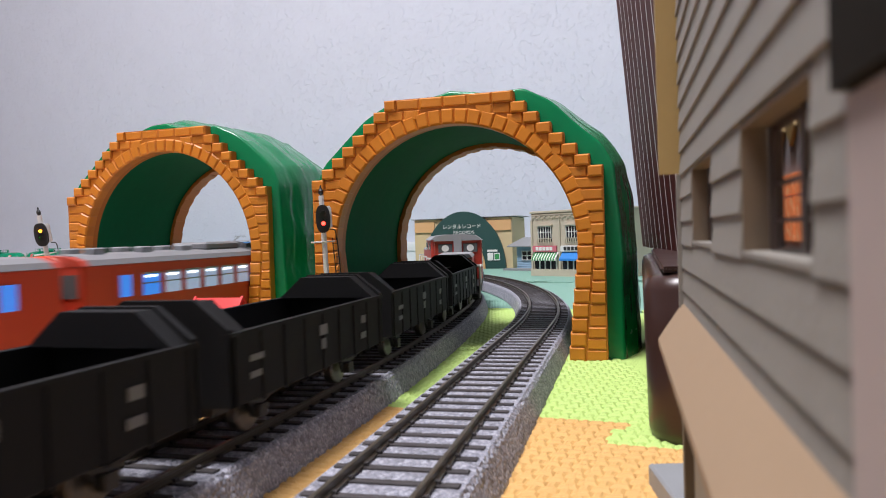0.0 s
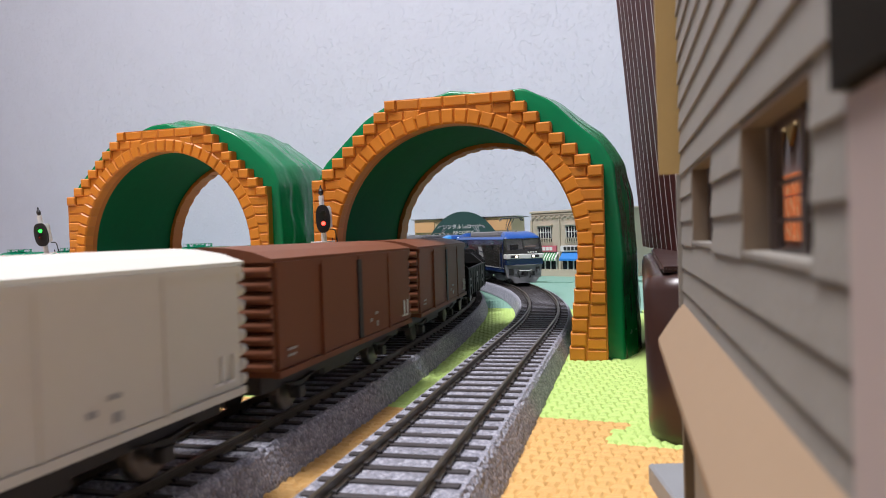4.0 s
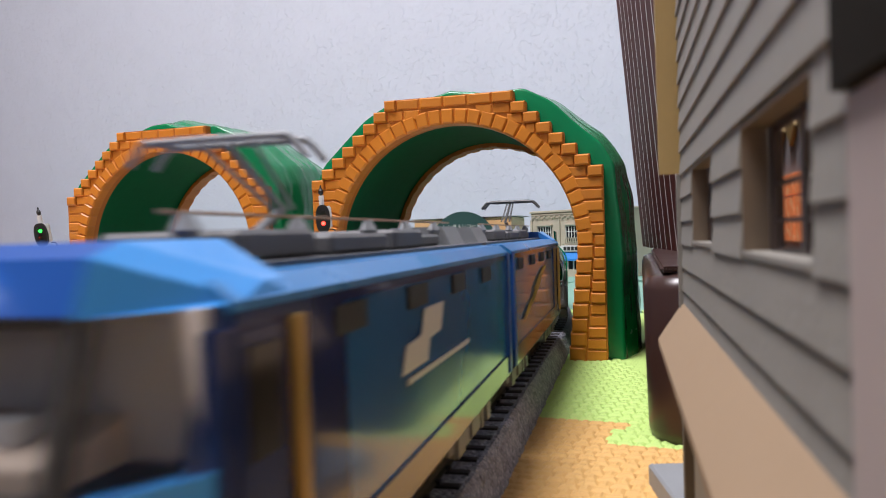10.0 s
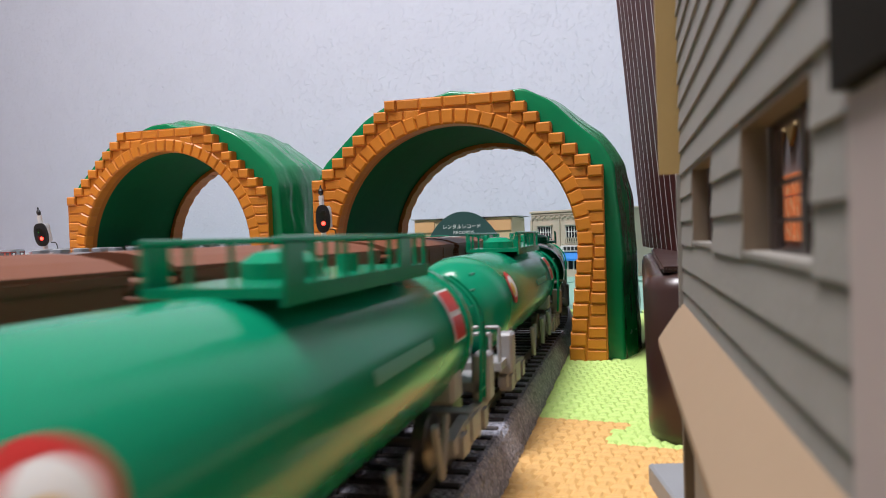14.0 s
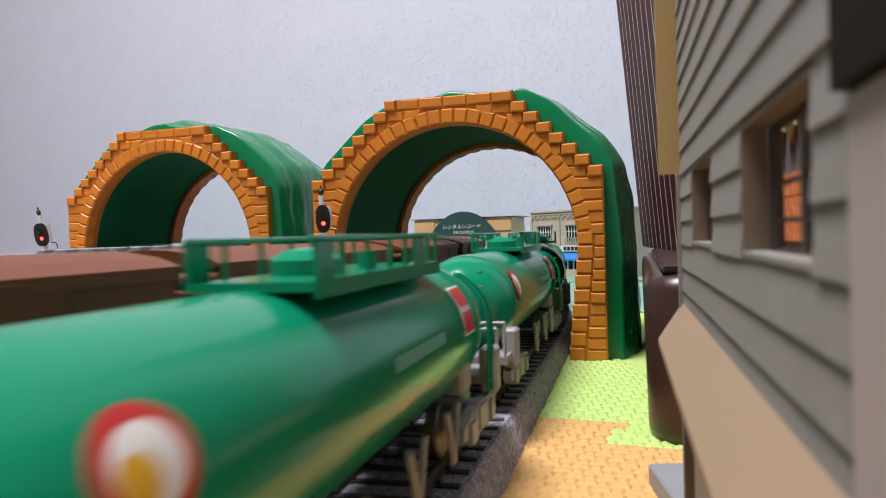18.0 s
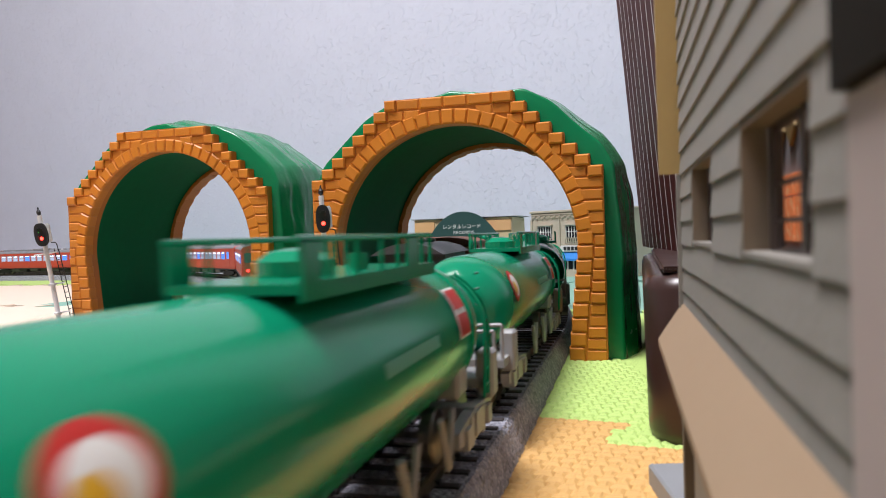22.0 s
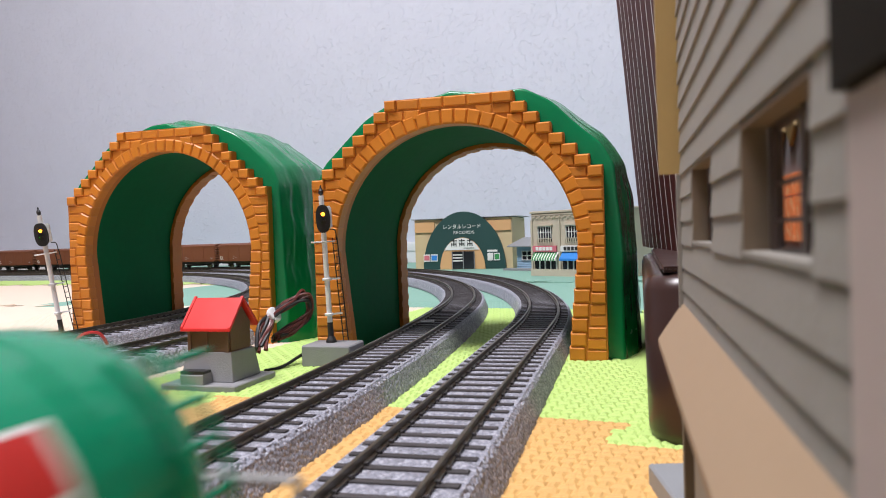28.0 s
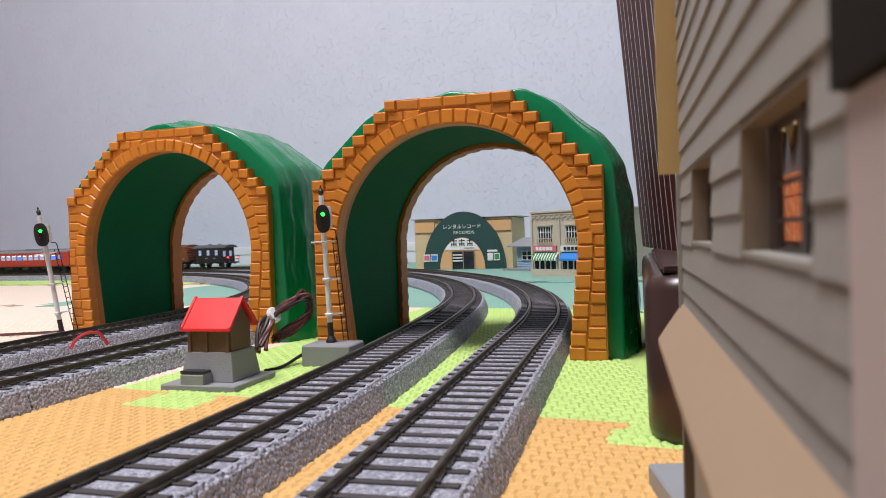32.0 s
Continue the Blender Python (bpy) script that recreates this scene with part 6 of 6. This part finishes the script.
        for a, q in zip((low_edge, mid, top, back, foot), (mid, top, back, foot, low_edge)):
            bm.faces.new((a[0], a[1], q[1], q[0]))
        for k in (0, 1):
            bm.faces.new([r[k] for r in (low_edge, mid, top, back, foot)])
        return bm
    part("brow", brow(-cw, 0, cw, 0, 0.0484, 0.0484), M_BLUE, c, "deep blue brow over the windscreen")
    for sx in (-1, 1):
        part("brow_facet", brow(sx * cw, 0, sx * hw * 1.01, -sweep_back, 0.0484, 0.0446), M_SKYBLUE_LIT, c, "light blue brow facet")
    if lit:
        part("roof_head_lamp", box(-0.0034, 0.0034, *sorted((Y(-0.0050), Y(-0.0032))), 0.0436, 0.0458), M_HEADLAMP_W, c, "bright roof headlamp", bevel=0.0005)
    sk = part("skirt", prism([(-hw * 0.97, 0.0183), (hw * 0.97, 0.0183), (hw * 0.86, 0.0056), (-hw * 0.86, 0.0056)], *sorted((Y(-0.0110), Y(-0.0040))), "y"), M_SKIRT, c)
    part("pilot_plate", prism([(-hw * 0.72, 0.0065), (hw * 0.72, 0.0065), (hw * 0.52, 0.0012), (-hw * 0.52, 0.0012)], *sorted((Y(-0.0036), Y(-0.0010))), "y"), M_SKIRT, sk)
    for x in (-0.0095, -0.0058, 0.0038, 0.0085):
        part("jumper_box", box(x, x + 0.0024, *sorted((Y(-0.0042), Y(-0.0014))), 0.0098, 0.0150), M_SKIRT, sk, bevel=0.0003)
    part("front_step", box(-cw, cw, *sorted((Y(-0.0040), Y(0.0008))), 0.0172, 0.0183), M_SKIRT, sk)
    coupler(c, Y(-0.0020), sgn)


def twin_loco():
    """Two permanently coupled light blue units."""
    units = []
    for k in range(2):
        sgn = -1 if k == 0 else 1
        c = thing("twin_unit_locomotive", Matrix(), "bright blue twin-unit electric locomotive section with dark lower body", "locomotive", "locomotives")
        L, hw = 0.0695, 0.0172
        ends = (-L + 0.0125, L) if sgn < 0 else (-L, L - 0.0125)
        part("body", box(-hw, hw, *ends, 0.0120, 0.0428), M_SIDEBLUE, c)
        for sx in (-1, 1):
            part("shoulder", prism([(sx * (hw + 0.0003), 0.0424), (sx * (hw + 0.0003), 0.0432), (sx * (hw - 0.0018), 0.0450), (sx * (hw - 0.0070), 0.0452), (sx * (hw - 0.0070), 0.0424)], *ends, "y"), M_SKYBLUE, c, "light blue roof shoulder")
            part("eave_line", box(*sorted((sx * (hw - 0.001), sx * (hw + 0.0003))), *ends, 0.0412, 0.0424), M_NAVY, c, "navy line under the roof shoulder")
            part("lower_side", box(*sorted((sx * (hw - 0.001), sx * (hw + 0.0004))), *ends, 0.0115, 0.0165), M_NAVY, c)
            for y in ((-0.034, -0.009, 0.016, 0.041) if k == 0 else (-0.054, -0.0275, -0.003, 0.021)):
                part("side_vent", box(*sorted((sx * hw, sx * (hw + 0.0005))), y - 0.0044, y + 0.0044, 0.0376, 0.0408), M_UNDER, c, "dark side window")
            out = sorted((sx * (hw + 0.0003), sx * (hw + 0.0006)))
            if k == 0:
                part("logo_patch", prism([(-0.0175, 0.0290), (-0.0060, 0.0290), (-0.0045, 0.0322), (0.0020, 0.0326), (0.0040, 0.0370), (-0.0065, 0.0370), (-0.0085, 0.0332), (-0.0155, 0.0328)], *out, "x"), M_BAND, c, "white slanted mark")
                part("mark_line", box(*out, -0.0150, 0.0220, 0.0272, 0.0280), M_BAND, c)
            else:
                for a0, a1, z0, z1 in ((-0.052, -0.026, 0.0222, 0.0272), (-0.038, -0.008, 0.0250, 0.0312), (-0.028, 0.006, 0.0292, 0.0358)):
                    m = (a0 + a1) / 2
                    part("swoosh", prism([(a0, z0), (a0 + 0.007, z0 + 0.0002), (m, (z0 + z1) / 2 - 0.0008), (a1 - 0.004, z1 - 0.0010), (a1, z1), (a1 - 0.008, z1 - 0.0004), (m - 0.003, (z0 + z1) / 2 + 0.0006)], *out, "x"), M_GOLD, c, "gold swoosh stripe")
            part("end_strip", box(*sorted((sx * (hw - 0.001), sx * (hw + 0.0007))), *sorted((-sgn * (L - 0.0034), -sgn * (L - 0.0002))), 0.0120, 0.0430), M_BLUE, c, "deep blue strip at the coupled end")
            y = sgn * (L - 0.0160)
            part("cab_side", box(*sorted((sx * (hw - 0.001), sx * (hw + 0.0003))), *sorted((sgn * (L - 0.0340), sgn * (L - 0.0098))), 0.0165, 0.0412), M_NAVY, c, "navy cab side")
            d = part("cab_door", box(*sorted((sx * hw, sx * (hw + 0.0006))), y - 0.0038, y + 0.0038, 0.0130, 0.0408), M_NAVY, c)
            part("door_window", box(*sorted((sx * (hw + 0.0006), sx * (hw + 0.0009))), y - 0.0026, y + 0.0026, 0.0300, 0.0395), M_DARKGLASS, d)
            part("grab_rail", box(*sorted((sx * (hw + 0.0006), sx * (hw + 0.0014))), *sorted((y - sgn * 0.0048, y - sgn * 0.0064)), 0.0140, 0.0412), M_GOLDRAIL, d, "tan door post")
        part("roof_deck", box(-hw + 0.0060, hw - 0.0060, ends[0], ends[1], 0.0428, 0.0458), M_ROOFDARK, c)
        for y0, y1, x0, x1, top in ((-0.040, -0.022, 0.0085, 0.0085, 0.0494), (-0.018, 0.004, 0.0090, 0.0090, 0.0488), (0.008, 0.024, 0.0080, 0.0090, 0.0494), (0.028, 0.044, 0.0088, 0.0070, 0.0484)):
            part("roof_box", box(-x0, x1, y0, y1, 0.0458, top), M_ROOFDARK, c, "grey roof equipment cover", bevel=0.0006)
        part("roof_pod", prism([(-0.0080, 0.0458), (-0.0060, 0.0502), (0.0060, 0.0502), (0.0080, 0.0458)], *sorted((-sgn * 0.050, -sgn * 0.064)), "y"), M_GREY, c)
        part("roof_busbar", rod((0.005, -0.048, 0.0512), (0.005, 0.060, 0.0512), 0.00022, 6), M_TANPIPE, c)
        for y in (-0.044, -0.02, 0.006, 0.026, 0.047):
            part("insulator", lathe([(0.0009, 0.0458), (0.0015, 0.0470), (0.0009, 0.0482), (0.0015, 0.0494), (0.0006, 0.0512)], 10), M_GREY, c, m=Matrix.Translation((0.005, y, 0)))
        pantograph(c, (-0.0250 if k == 0 else 0.0400), 0.0458, 0.0150 if k == 0 else 0.0160, -sgn, M_GREY if k == 0 else M_STEELDARK, 0.0035 if k == 0 else 0.0012, M_STEELDARK if k else None)
        twin_front(c, sgn * L, sgn, k == 0)
        for y in (-0.0400, 0.0400):
            bogie(c, y, 0.0280, M_SKIRT, 0.0138)
        part("under_gear", box(-0.0120, 0.0120, -0.0580, 0.0580, 0.0068, 0.0118), M_UNDER, c)
        part("gangway", box(-0.0080, 0.0080, *sorted((-sgn * (L - 0.001), -sgn * (L + 0.0020))), 0.0130, 0.0390), M_NAVY, c)
        units.append(c)
    return units


def diesel_loco():
    c = thing("diesel_locomotive", Matrix(), "red hood diesel locomotive with grey hood tops and white stripe", "locomotive", "locomotives")
    hw = 0.0170
    part("frame", box(-hw, hw, -0.0840, 0.0840, 0.0105, 0.0140), M_UNDER, c)
    for y0, y1 in ((-0.0800, -0.0140), (0.0190, 0.0800)):
        part("hood", box(-0.0115, 0.0115, y0, y1, 0.0140, 0.0330), M_REDLOCO, c)
        part("hood_top", prism([(-0.0118, 0.0328), (-0.0100, 0.0352), (0.0100, 0.0352), (0.0118, 0.0328)], y0 - 0.0004, y1 + 0.0004, "y"), M_HOODGREY, c, "grey hood top")
        part("white_stripe", box(-0.0118, 0.0118, y0 - 0.0003, y1 + 0.0003, 0.0235, 0.0252), M_BAND, c)
        for sx in (-1, 1):
            for k in range(4):
                y = y0 + (y1 - y0) * (k + 0.5) / 4
                part("hood_door", box(*sorted((sx * 0.0115, sx * 0.0119)), y - 0.0055, y + 0.0055, 0.0155, 0.0228), M_REDLOCO, c)
        for x in (-0.0060, 0.0060):
            for yy in (y0 - 0.0006, y1 + 0.0006):
                part("head_lamp", lathe([(0.0016, yy - 0.0004), (0.0016, yy + 0.0004)], 12, axis="y", centre=(x, 0, 0.0300)), M_GLASS, c)
    cab = part("cab", box(-hw, hw, -0.0135, 0.0185, 0.0140, 0.0440), M_REDLOCO, c, bevel=0.0006)
    part("cab_stripe", box(-hw - 0.0003, hw + 0.0003, -0.0138, 0.0188, 0.0235, 0.0252), M_BAND, c)
    part("cab_roof", prism([(-hw - 0.0008, 0.0438), (-hw * 0.75, 0.0478), (0, 0.0492), (hw * 0.75, 0.0478), (hw + 0.0008, 0.0438)], -0.0155, 0.0205, "y"), M_HOODGREY, c, "grey arched cab roof")
    part("exhaust", box(-0.0028, 0.0028, -0.0160, -0.0138, 0.0352, 0.0470), M_HOODGREY, c)
    for x in (-0.0090, 0.0090):
        for y in (-0.0138, 0.0188):
            w = part("end_window", box(x - 0.0050, x + 0.0050, y - 0.0004, y + 0.0004, 0.0350, 0.0415), M_GLASS, c)
            part("window_ring", lathe([(0.0020, y - 0.0007), (0.0026, y - 0.0007), (0.0026, y + 0.0007), (0.0020, y + 0.0007)], 14, axis="y", centre=(x, 0, 0.0382)), M_BAND, w)
    for sx in (-1, 1):
        for y in (-0.0060, 0.0110):
            part("side_window", box(*sorted((sx * hw, sx * (hw + 0.0004))), y - 0.0055, y + 0.0055, 0.0340, 0.0415), M_GLASS, c)
        for sy in (-1, 1):
            bm = bmesh.new()
            for y in (0.026, 0.045, 0.064, 0.082):
                rod((sx * 0.0162, sy * y, 0.0140), (sx * 0.0162, sy * y, 0.0255), 0.0004, 6, bm)
            rod((sx * 0.0162, sy * 0.026, 0.0255), (sx * 0.0162, sy * 0.082, 0.0255), 0.0004, 6, bm)
            part("side_railing", bm, M_BAND, c, "white handrail")
    for sy in (-1, 1):
        bm = bmesh.new()
        for x in (-0.0162, -0.0060, 0.0060, 0.0162):
            rod((x, sy * 0.0840, 0.0060), (x, sy * 0.0840, 0.0270), 0.0005, 6, bm)
        rod((-0.0162, sy * 0.0840, 0.0270), (0.0162, sy * 0.0840, 0.0270), 0.0005, 6, bm)
        part("end_railing", bm, M_BAND, c, "white end handrail")
        bogie(c, sy * 0.052, 0.0280, M_UNDER, 0.0140)
        coupler(c, sy * 0.0840, sy)
    part("fuel_tank", box(-0.0130, 0.0130, -0.024, 0.024, 0.0045, 0.0105), M_UNDER, c, bevel=0.001)
    return c


def railcar(front_lamp=False, label="vermilion diesel railcar with lit windows and a grey roof"):
    c = thing("diesel_railcar", Matrix(), label, "railcar", "railcars")
    L, hw = 0.1215, 0.0178
    part("body", box(-hw, hw, -L, L, 0.0115, 0.0405), M_RED, c, bevel=0.0010, segs=2)
    part("roof", prism([(-hw, 0.0398), (-hw * 0.92, 0.0422), (-hw * 0.6, 0.0440), (0, 0.0448), (hw * 0.6, 0.0440), (hw * 0.92, 0.0422), (hw, 0.0398)], -L + 0.004, L - 0.004, "y"), M_ROOFGREY, c, "grey rounded roof")
    for sy in (-1, 1):
        part("roof_end", prism([(-hw, 0.0398), (-hw * 0.92, 0.0420), (-hw * 0.6, 0.0438), (0, 0.0446), (hw * 0.6, 0.0438), (hw * 0.92, 0.0420), (hw, 0.0398)], *sorted((sy * (L - 0.0042), sy * (L + 0.0002))), "y"), M_RED, c)
    for k in range(7):
        y = -L + 0.022 + k * 0.0315
        if k == 3:
            part("cooler", box(-0.0100, 0.0100, y - 0.0170, y + 0.0170, 0.0440, 0.0482), M_ROOFGREY, c, "grey roof cooler", bevel=0.0010)
            continue
        for x in (-0.0058, 0.0058):
            part("ventilator", box(x - 0.0026, x + 0.0026, y - 0.0040, y + 0.0040, 0.0436, 0.0472), M_GREY, c, bevel=0.0006)
    rng = random.Random(7)
    for sx in (-1, 1):
        for k in range(11):
            y = -0.0800 + k * 0.0160
            w = part("window", box(*sorted((sx * (hw - 0.0002), sx * (hw + 0.0003))), y - 0.0058, y + 0.0058, 0.0250, 0.0352), M_LIT if k not in (0, 6) else M_LITBLUE, c)
            part("window_rail", box(*sorted((sx * (hw + 0.0002), sx * (hw + 0.0006))), y - 0.0060, y + 0.0060, 0.0302, 0.0308), M_STEEL, w)
            part("light_tube", box(*sorted((sx * (hw + 0.0002), sx * (hw + 0.0004))), y - 0.0042, y + 0.0030, 0.0330, 0.0341), M_TUBE, w, "bright light tube")
            part("window_top", box(*sorted((sx * (hw + 0.0002), sx * (hw + 0.0006))), y - 0.0060, y + 0.0060, 0.0346, 0.0354), M_STEEL, w)
        for y in (-0.0975, 0.0975):
            d = part("door", box(*sorted((sx * (hw - 0.0002), sx * (hw + 0.0003))), y - 0.0060, y + 0.0060, 0.0130, 0.0385), M_RED, c)
            part("door_window", box(*sorted((sx * (hw + 0.0003), sx * (hw + 0.0006))), y - 0.0034, y + 0.0034, 0.0255, 0.0350), M_LITBLUE, d)
        part("skirt_edge", box(*sorted((sx * (hw - 0.001), sx * (hw + 0.0003))), -L + 0.001, L - 0.001, 0.0104, 0.0116), M_UNDER, c)
    for sy in (-1, 1):
        for x in (-0.0112, 0.0, 0.0112):
            part("end_window", box(x - 0.0042, x + 0.0042, *sorted((sy * L, sy * (L + 0.0004))), 0.0270, 0.0365), M_GLASS, c)
        part("gangway", box(-0.0050, 0.0050, *sorted((sy * L, sy * (L + 0.0030))), 0.0125, 0.0350), M_RED, c)
        part("roof_head_lamp", box(-0.0034, 0.0034, *sorted((sy * (L - 0.0005), sy * (L + 0.0010))), 0.0408, 0.0430), M_HEADLAMP_W, c, "pair of roof headlamps", bevel=0.0003)
        for x in (-0.0125, 0.0125):
            part("marker_lamp", lathe([(0.0013, min(sy * L, sy * (L + 0.0006))), (0.0013, max(sy * L, sy * (L + 0.0006)))], 10, axis="y", centre=(x, 0, 0.0190)), M_TAIL if sy < 0 else M_GLASS, c)
        bogie(c, sy * 0.085, 0.0270, M_UNDER, 0.0140)
        coupler(c, sy * L, sy)
    for k, y in enumerate((-0.048, -0.022, 0.006, 0.034, 0.054)):
        part("under_equipment", box(-0.0140, 0.0140, y - 0.0100, y + 0.0100, 0.0042 if k % 2 else 0.0055, 0.0104), M_UNDER if k % 2 else M_STEELDARK, c, bevel=0.0008)
    return c


M_FADED = material("pale_green_lettering", (0.10, 0.36, 0.26), 0.5)
M_ROOFBLACK = material("dark_grey_roof", (0.06, 0.06, 0.062), 0.45, vary=0.15)
M_EMBLEM_RED = material("emblem_red", (0.50, 0.025, 0.02), 0.4)
M_EMBLEM_YELLOW = material("emblem_yellow", (0.70, 0.40, 0.02), 0.4)
M_GOLDRAIL = material("brass_handrail", (0.50, 0.32, 0.10), 0.35, metal=0.5)
M_TANPIPE = material("tan_pipe", (0.35, 0.22, 0.14), 0.5)
M_REDLOCO = material("loco_red", (0.42, 0.045, 0.030), 0.35, vary=0.06)
M_HOODGREY = material("hood_grey", (0.28, 0.28, 0.29), 0.5, vary=0.08)

# ---------------------------------------------------------------- trains: (thing, centre along the train, half distance of its pivots)
TRAIN_A, TRAIN_B, TRAIN_C, TRAIN_D = [], [], [], []


def low(ob, f):
    """These models stand a little lower than scale height."""
    ob.scale = (1, 1, f)
    return ob


TANK_P, BOX_P, GON_P = 0.1697, 0.1206, 0.1035
eh = [low(u, 0.93) for u in twin_loco()]
el = low(electric_loco(), 0.93)
el.scale = (0.94, 1, 0.93)
TRAIN_A += [(el, -0.3125 - 0.10875, 0.066), (eh[0], -0.2270, 0.042), (eh[1], -0.0830, 0.042)]
tank = tank_car()
TRAIN_A += [(tank if k == 0 else copy_thing(tank, Matrix()), TANK_P * (k + 0.5), 0.056) for k in range(12)]
brown, white, gap = boxcar(M_BROWN, "brown steel boxcar with ribbed ends and white markings"), boxcar(M_WHITE, "ivory white boxcar with ribbed ends"), boxcar(M_BROWN, "brown steel boxcar with a dark gap between its doors", 1)
for b in (brown, white, gap):
    low(b, 0.93)
used = set()
for k in range(14):
    kind = white if k in (2, 5) else (gap if k in (0, 1) else brown)
    ob = kind if kind not in used else copy_thing(kind, Matrix())
    used.add(kind)
    TRAIN_B.append((ob, -BOX_P * (k + 0.5), 0.033))
TRAIN_B.append((low(caboose(), 0.93), -BOX_P * 14 - 0.0475, 0.024))
wagon = low(gondola(), 0.93)
TRAIN_B += [(wagon if k == 0 else copy_thing(wagon, Matrix()), GON_P * (k + 0.5), 0.027) for k in range(4)]
diesel = low(diesel_loco(), 0.93)
TRAIN_B += [(diesel, 0.4 + 0.0915, 0.052), (copy_thing(diesel, Matrix()), 0.4 + 0.2745, 0.052)]
car = low(railcar(), 0.94)
TRAIN_C += [(car if k == 0 else copy_thing(car, Matrix()), 0.25 * (k + 0.5), 0.085) for k in range(5)]
TRAIN_D += [(copy_thing(car, Matrix()), 0.25 * (k + 0.5), 0.085) for k in range(3)]

# ---------------------------------------------------------------- motion
# seconds and where the train's reference point is along its line
RUN_A = [(0.0, 1.661), (1.0, 1.5195), (5.5, 0.853), (8.0, 0.490), (9.6, 0.2975), (11.05, 0.1255), (12.2, -0.0155), (13.0, -0.1195), (14.0, -0.2515), (14.4, -0.2990), (17.0, -0.6290), (19.0, -0.8755), (20.4, -1.0580), (23.0, -1.3950), (24.0, -1.5230), (28.0, -2.0490), (32.0, -2.5650)]
RUN_B = [(0.0, -0.0435), (1.0, 0.047), (6.33, 0.5294), (20.2, 1.8304), (31.2, 3.028), (32.0, 3.110)]
RUN_C = [(0.0, -2.42), (13.45, -0.66), (17.5, -0.153), (20.4, 0.224), (24.0, 0.835), (24.8, 0.9945), (32.0, 2.3)]
RUN_D = [(0.0, -0.395), (1.2, -0.653), (2.5, -0.93), (15.8, -4.70), (16.85, -4.92), (20.39, -5.67), (21.5, -5.92), (30.0, -8.33), (31.0, -8.445), (32.0, -8.572)]


def ride(train, line, run):
    ts, ss = [r[0] for r in run], [r[1] for r in run]
    n = 80
    for ob, offset, half in train:
        rows = []
        for i in range(n + 1):
            t = 32.0 * i / n
            s = float(np.interp(t, ts, ss)) + offset
            a, b = line.point(s + half, 0, RAIL_Z), line.point(s - half, 0, RAIL_Z)
            mid = (a + b) / 2
            rows.append((t, pose(mid.x, mid.y, RAIL_Z, 0, 0, math.degrees(math.atan2(-(a.x - b.x), a.y - b.y)))))
        walk(ob, rows)


ASPECT = {"red": 0.0, "yellow": 60.0, "green": -60.0}


def aspects(carrier, changes):
    """Turns a signal's lens carrier; changes: (seconds, colour), the first at 0."""
    rows, now = [], ASPECT[changes[0][1]]
    base = carrier.matrix_basis.copy()
    at = lambda a: base @ Matrix.Rotation(radians(-a), 4, "Y")
    rows.append((0.0, at(now)))
    for t, colour in changes[1:]:
        new_angle = ASPECT[colour]
        steps = max(1, math.ceil(abs(new_angle - now) / 70))
        for k in range(steps + 1):
            rows.append((t + 0.0667 * k / 2, at(now + (new_angle - now) * k / steps)))
        now = new_angle
    rows.append((32.0, at(now)))
    walk(carrier, rows)


def motions():
    ride(TRAIN_A, LINE_A, RUN_A)
    ride(TRAIN_B, LINE_B, RUN_B)
    ride(TRAIN_C, RING_C, RUN_C)
    ride(TRAIN_D, RING_D, RUN_D)
    aspects(CARRIER_MID, [(0, "red"), (26.5, "yellow"), (30.8, "green")])
    aspects(CARRIER_LEFT, [(0, "yellow"), (0.7, "green"), (11.8, "red"), (23.5, "yellow"), (28.8, "green")])


motions()
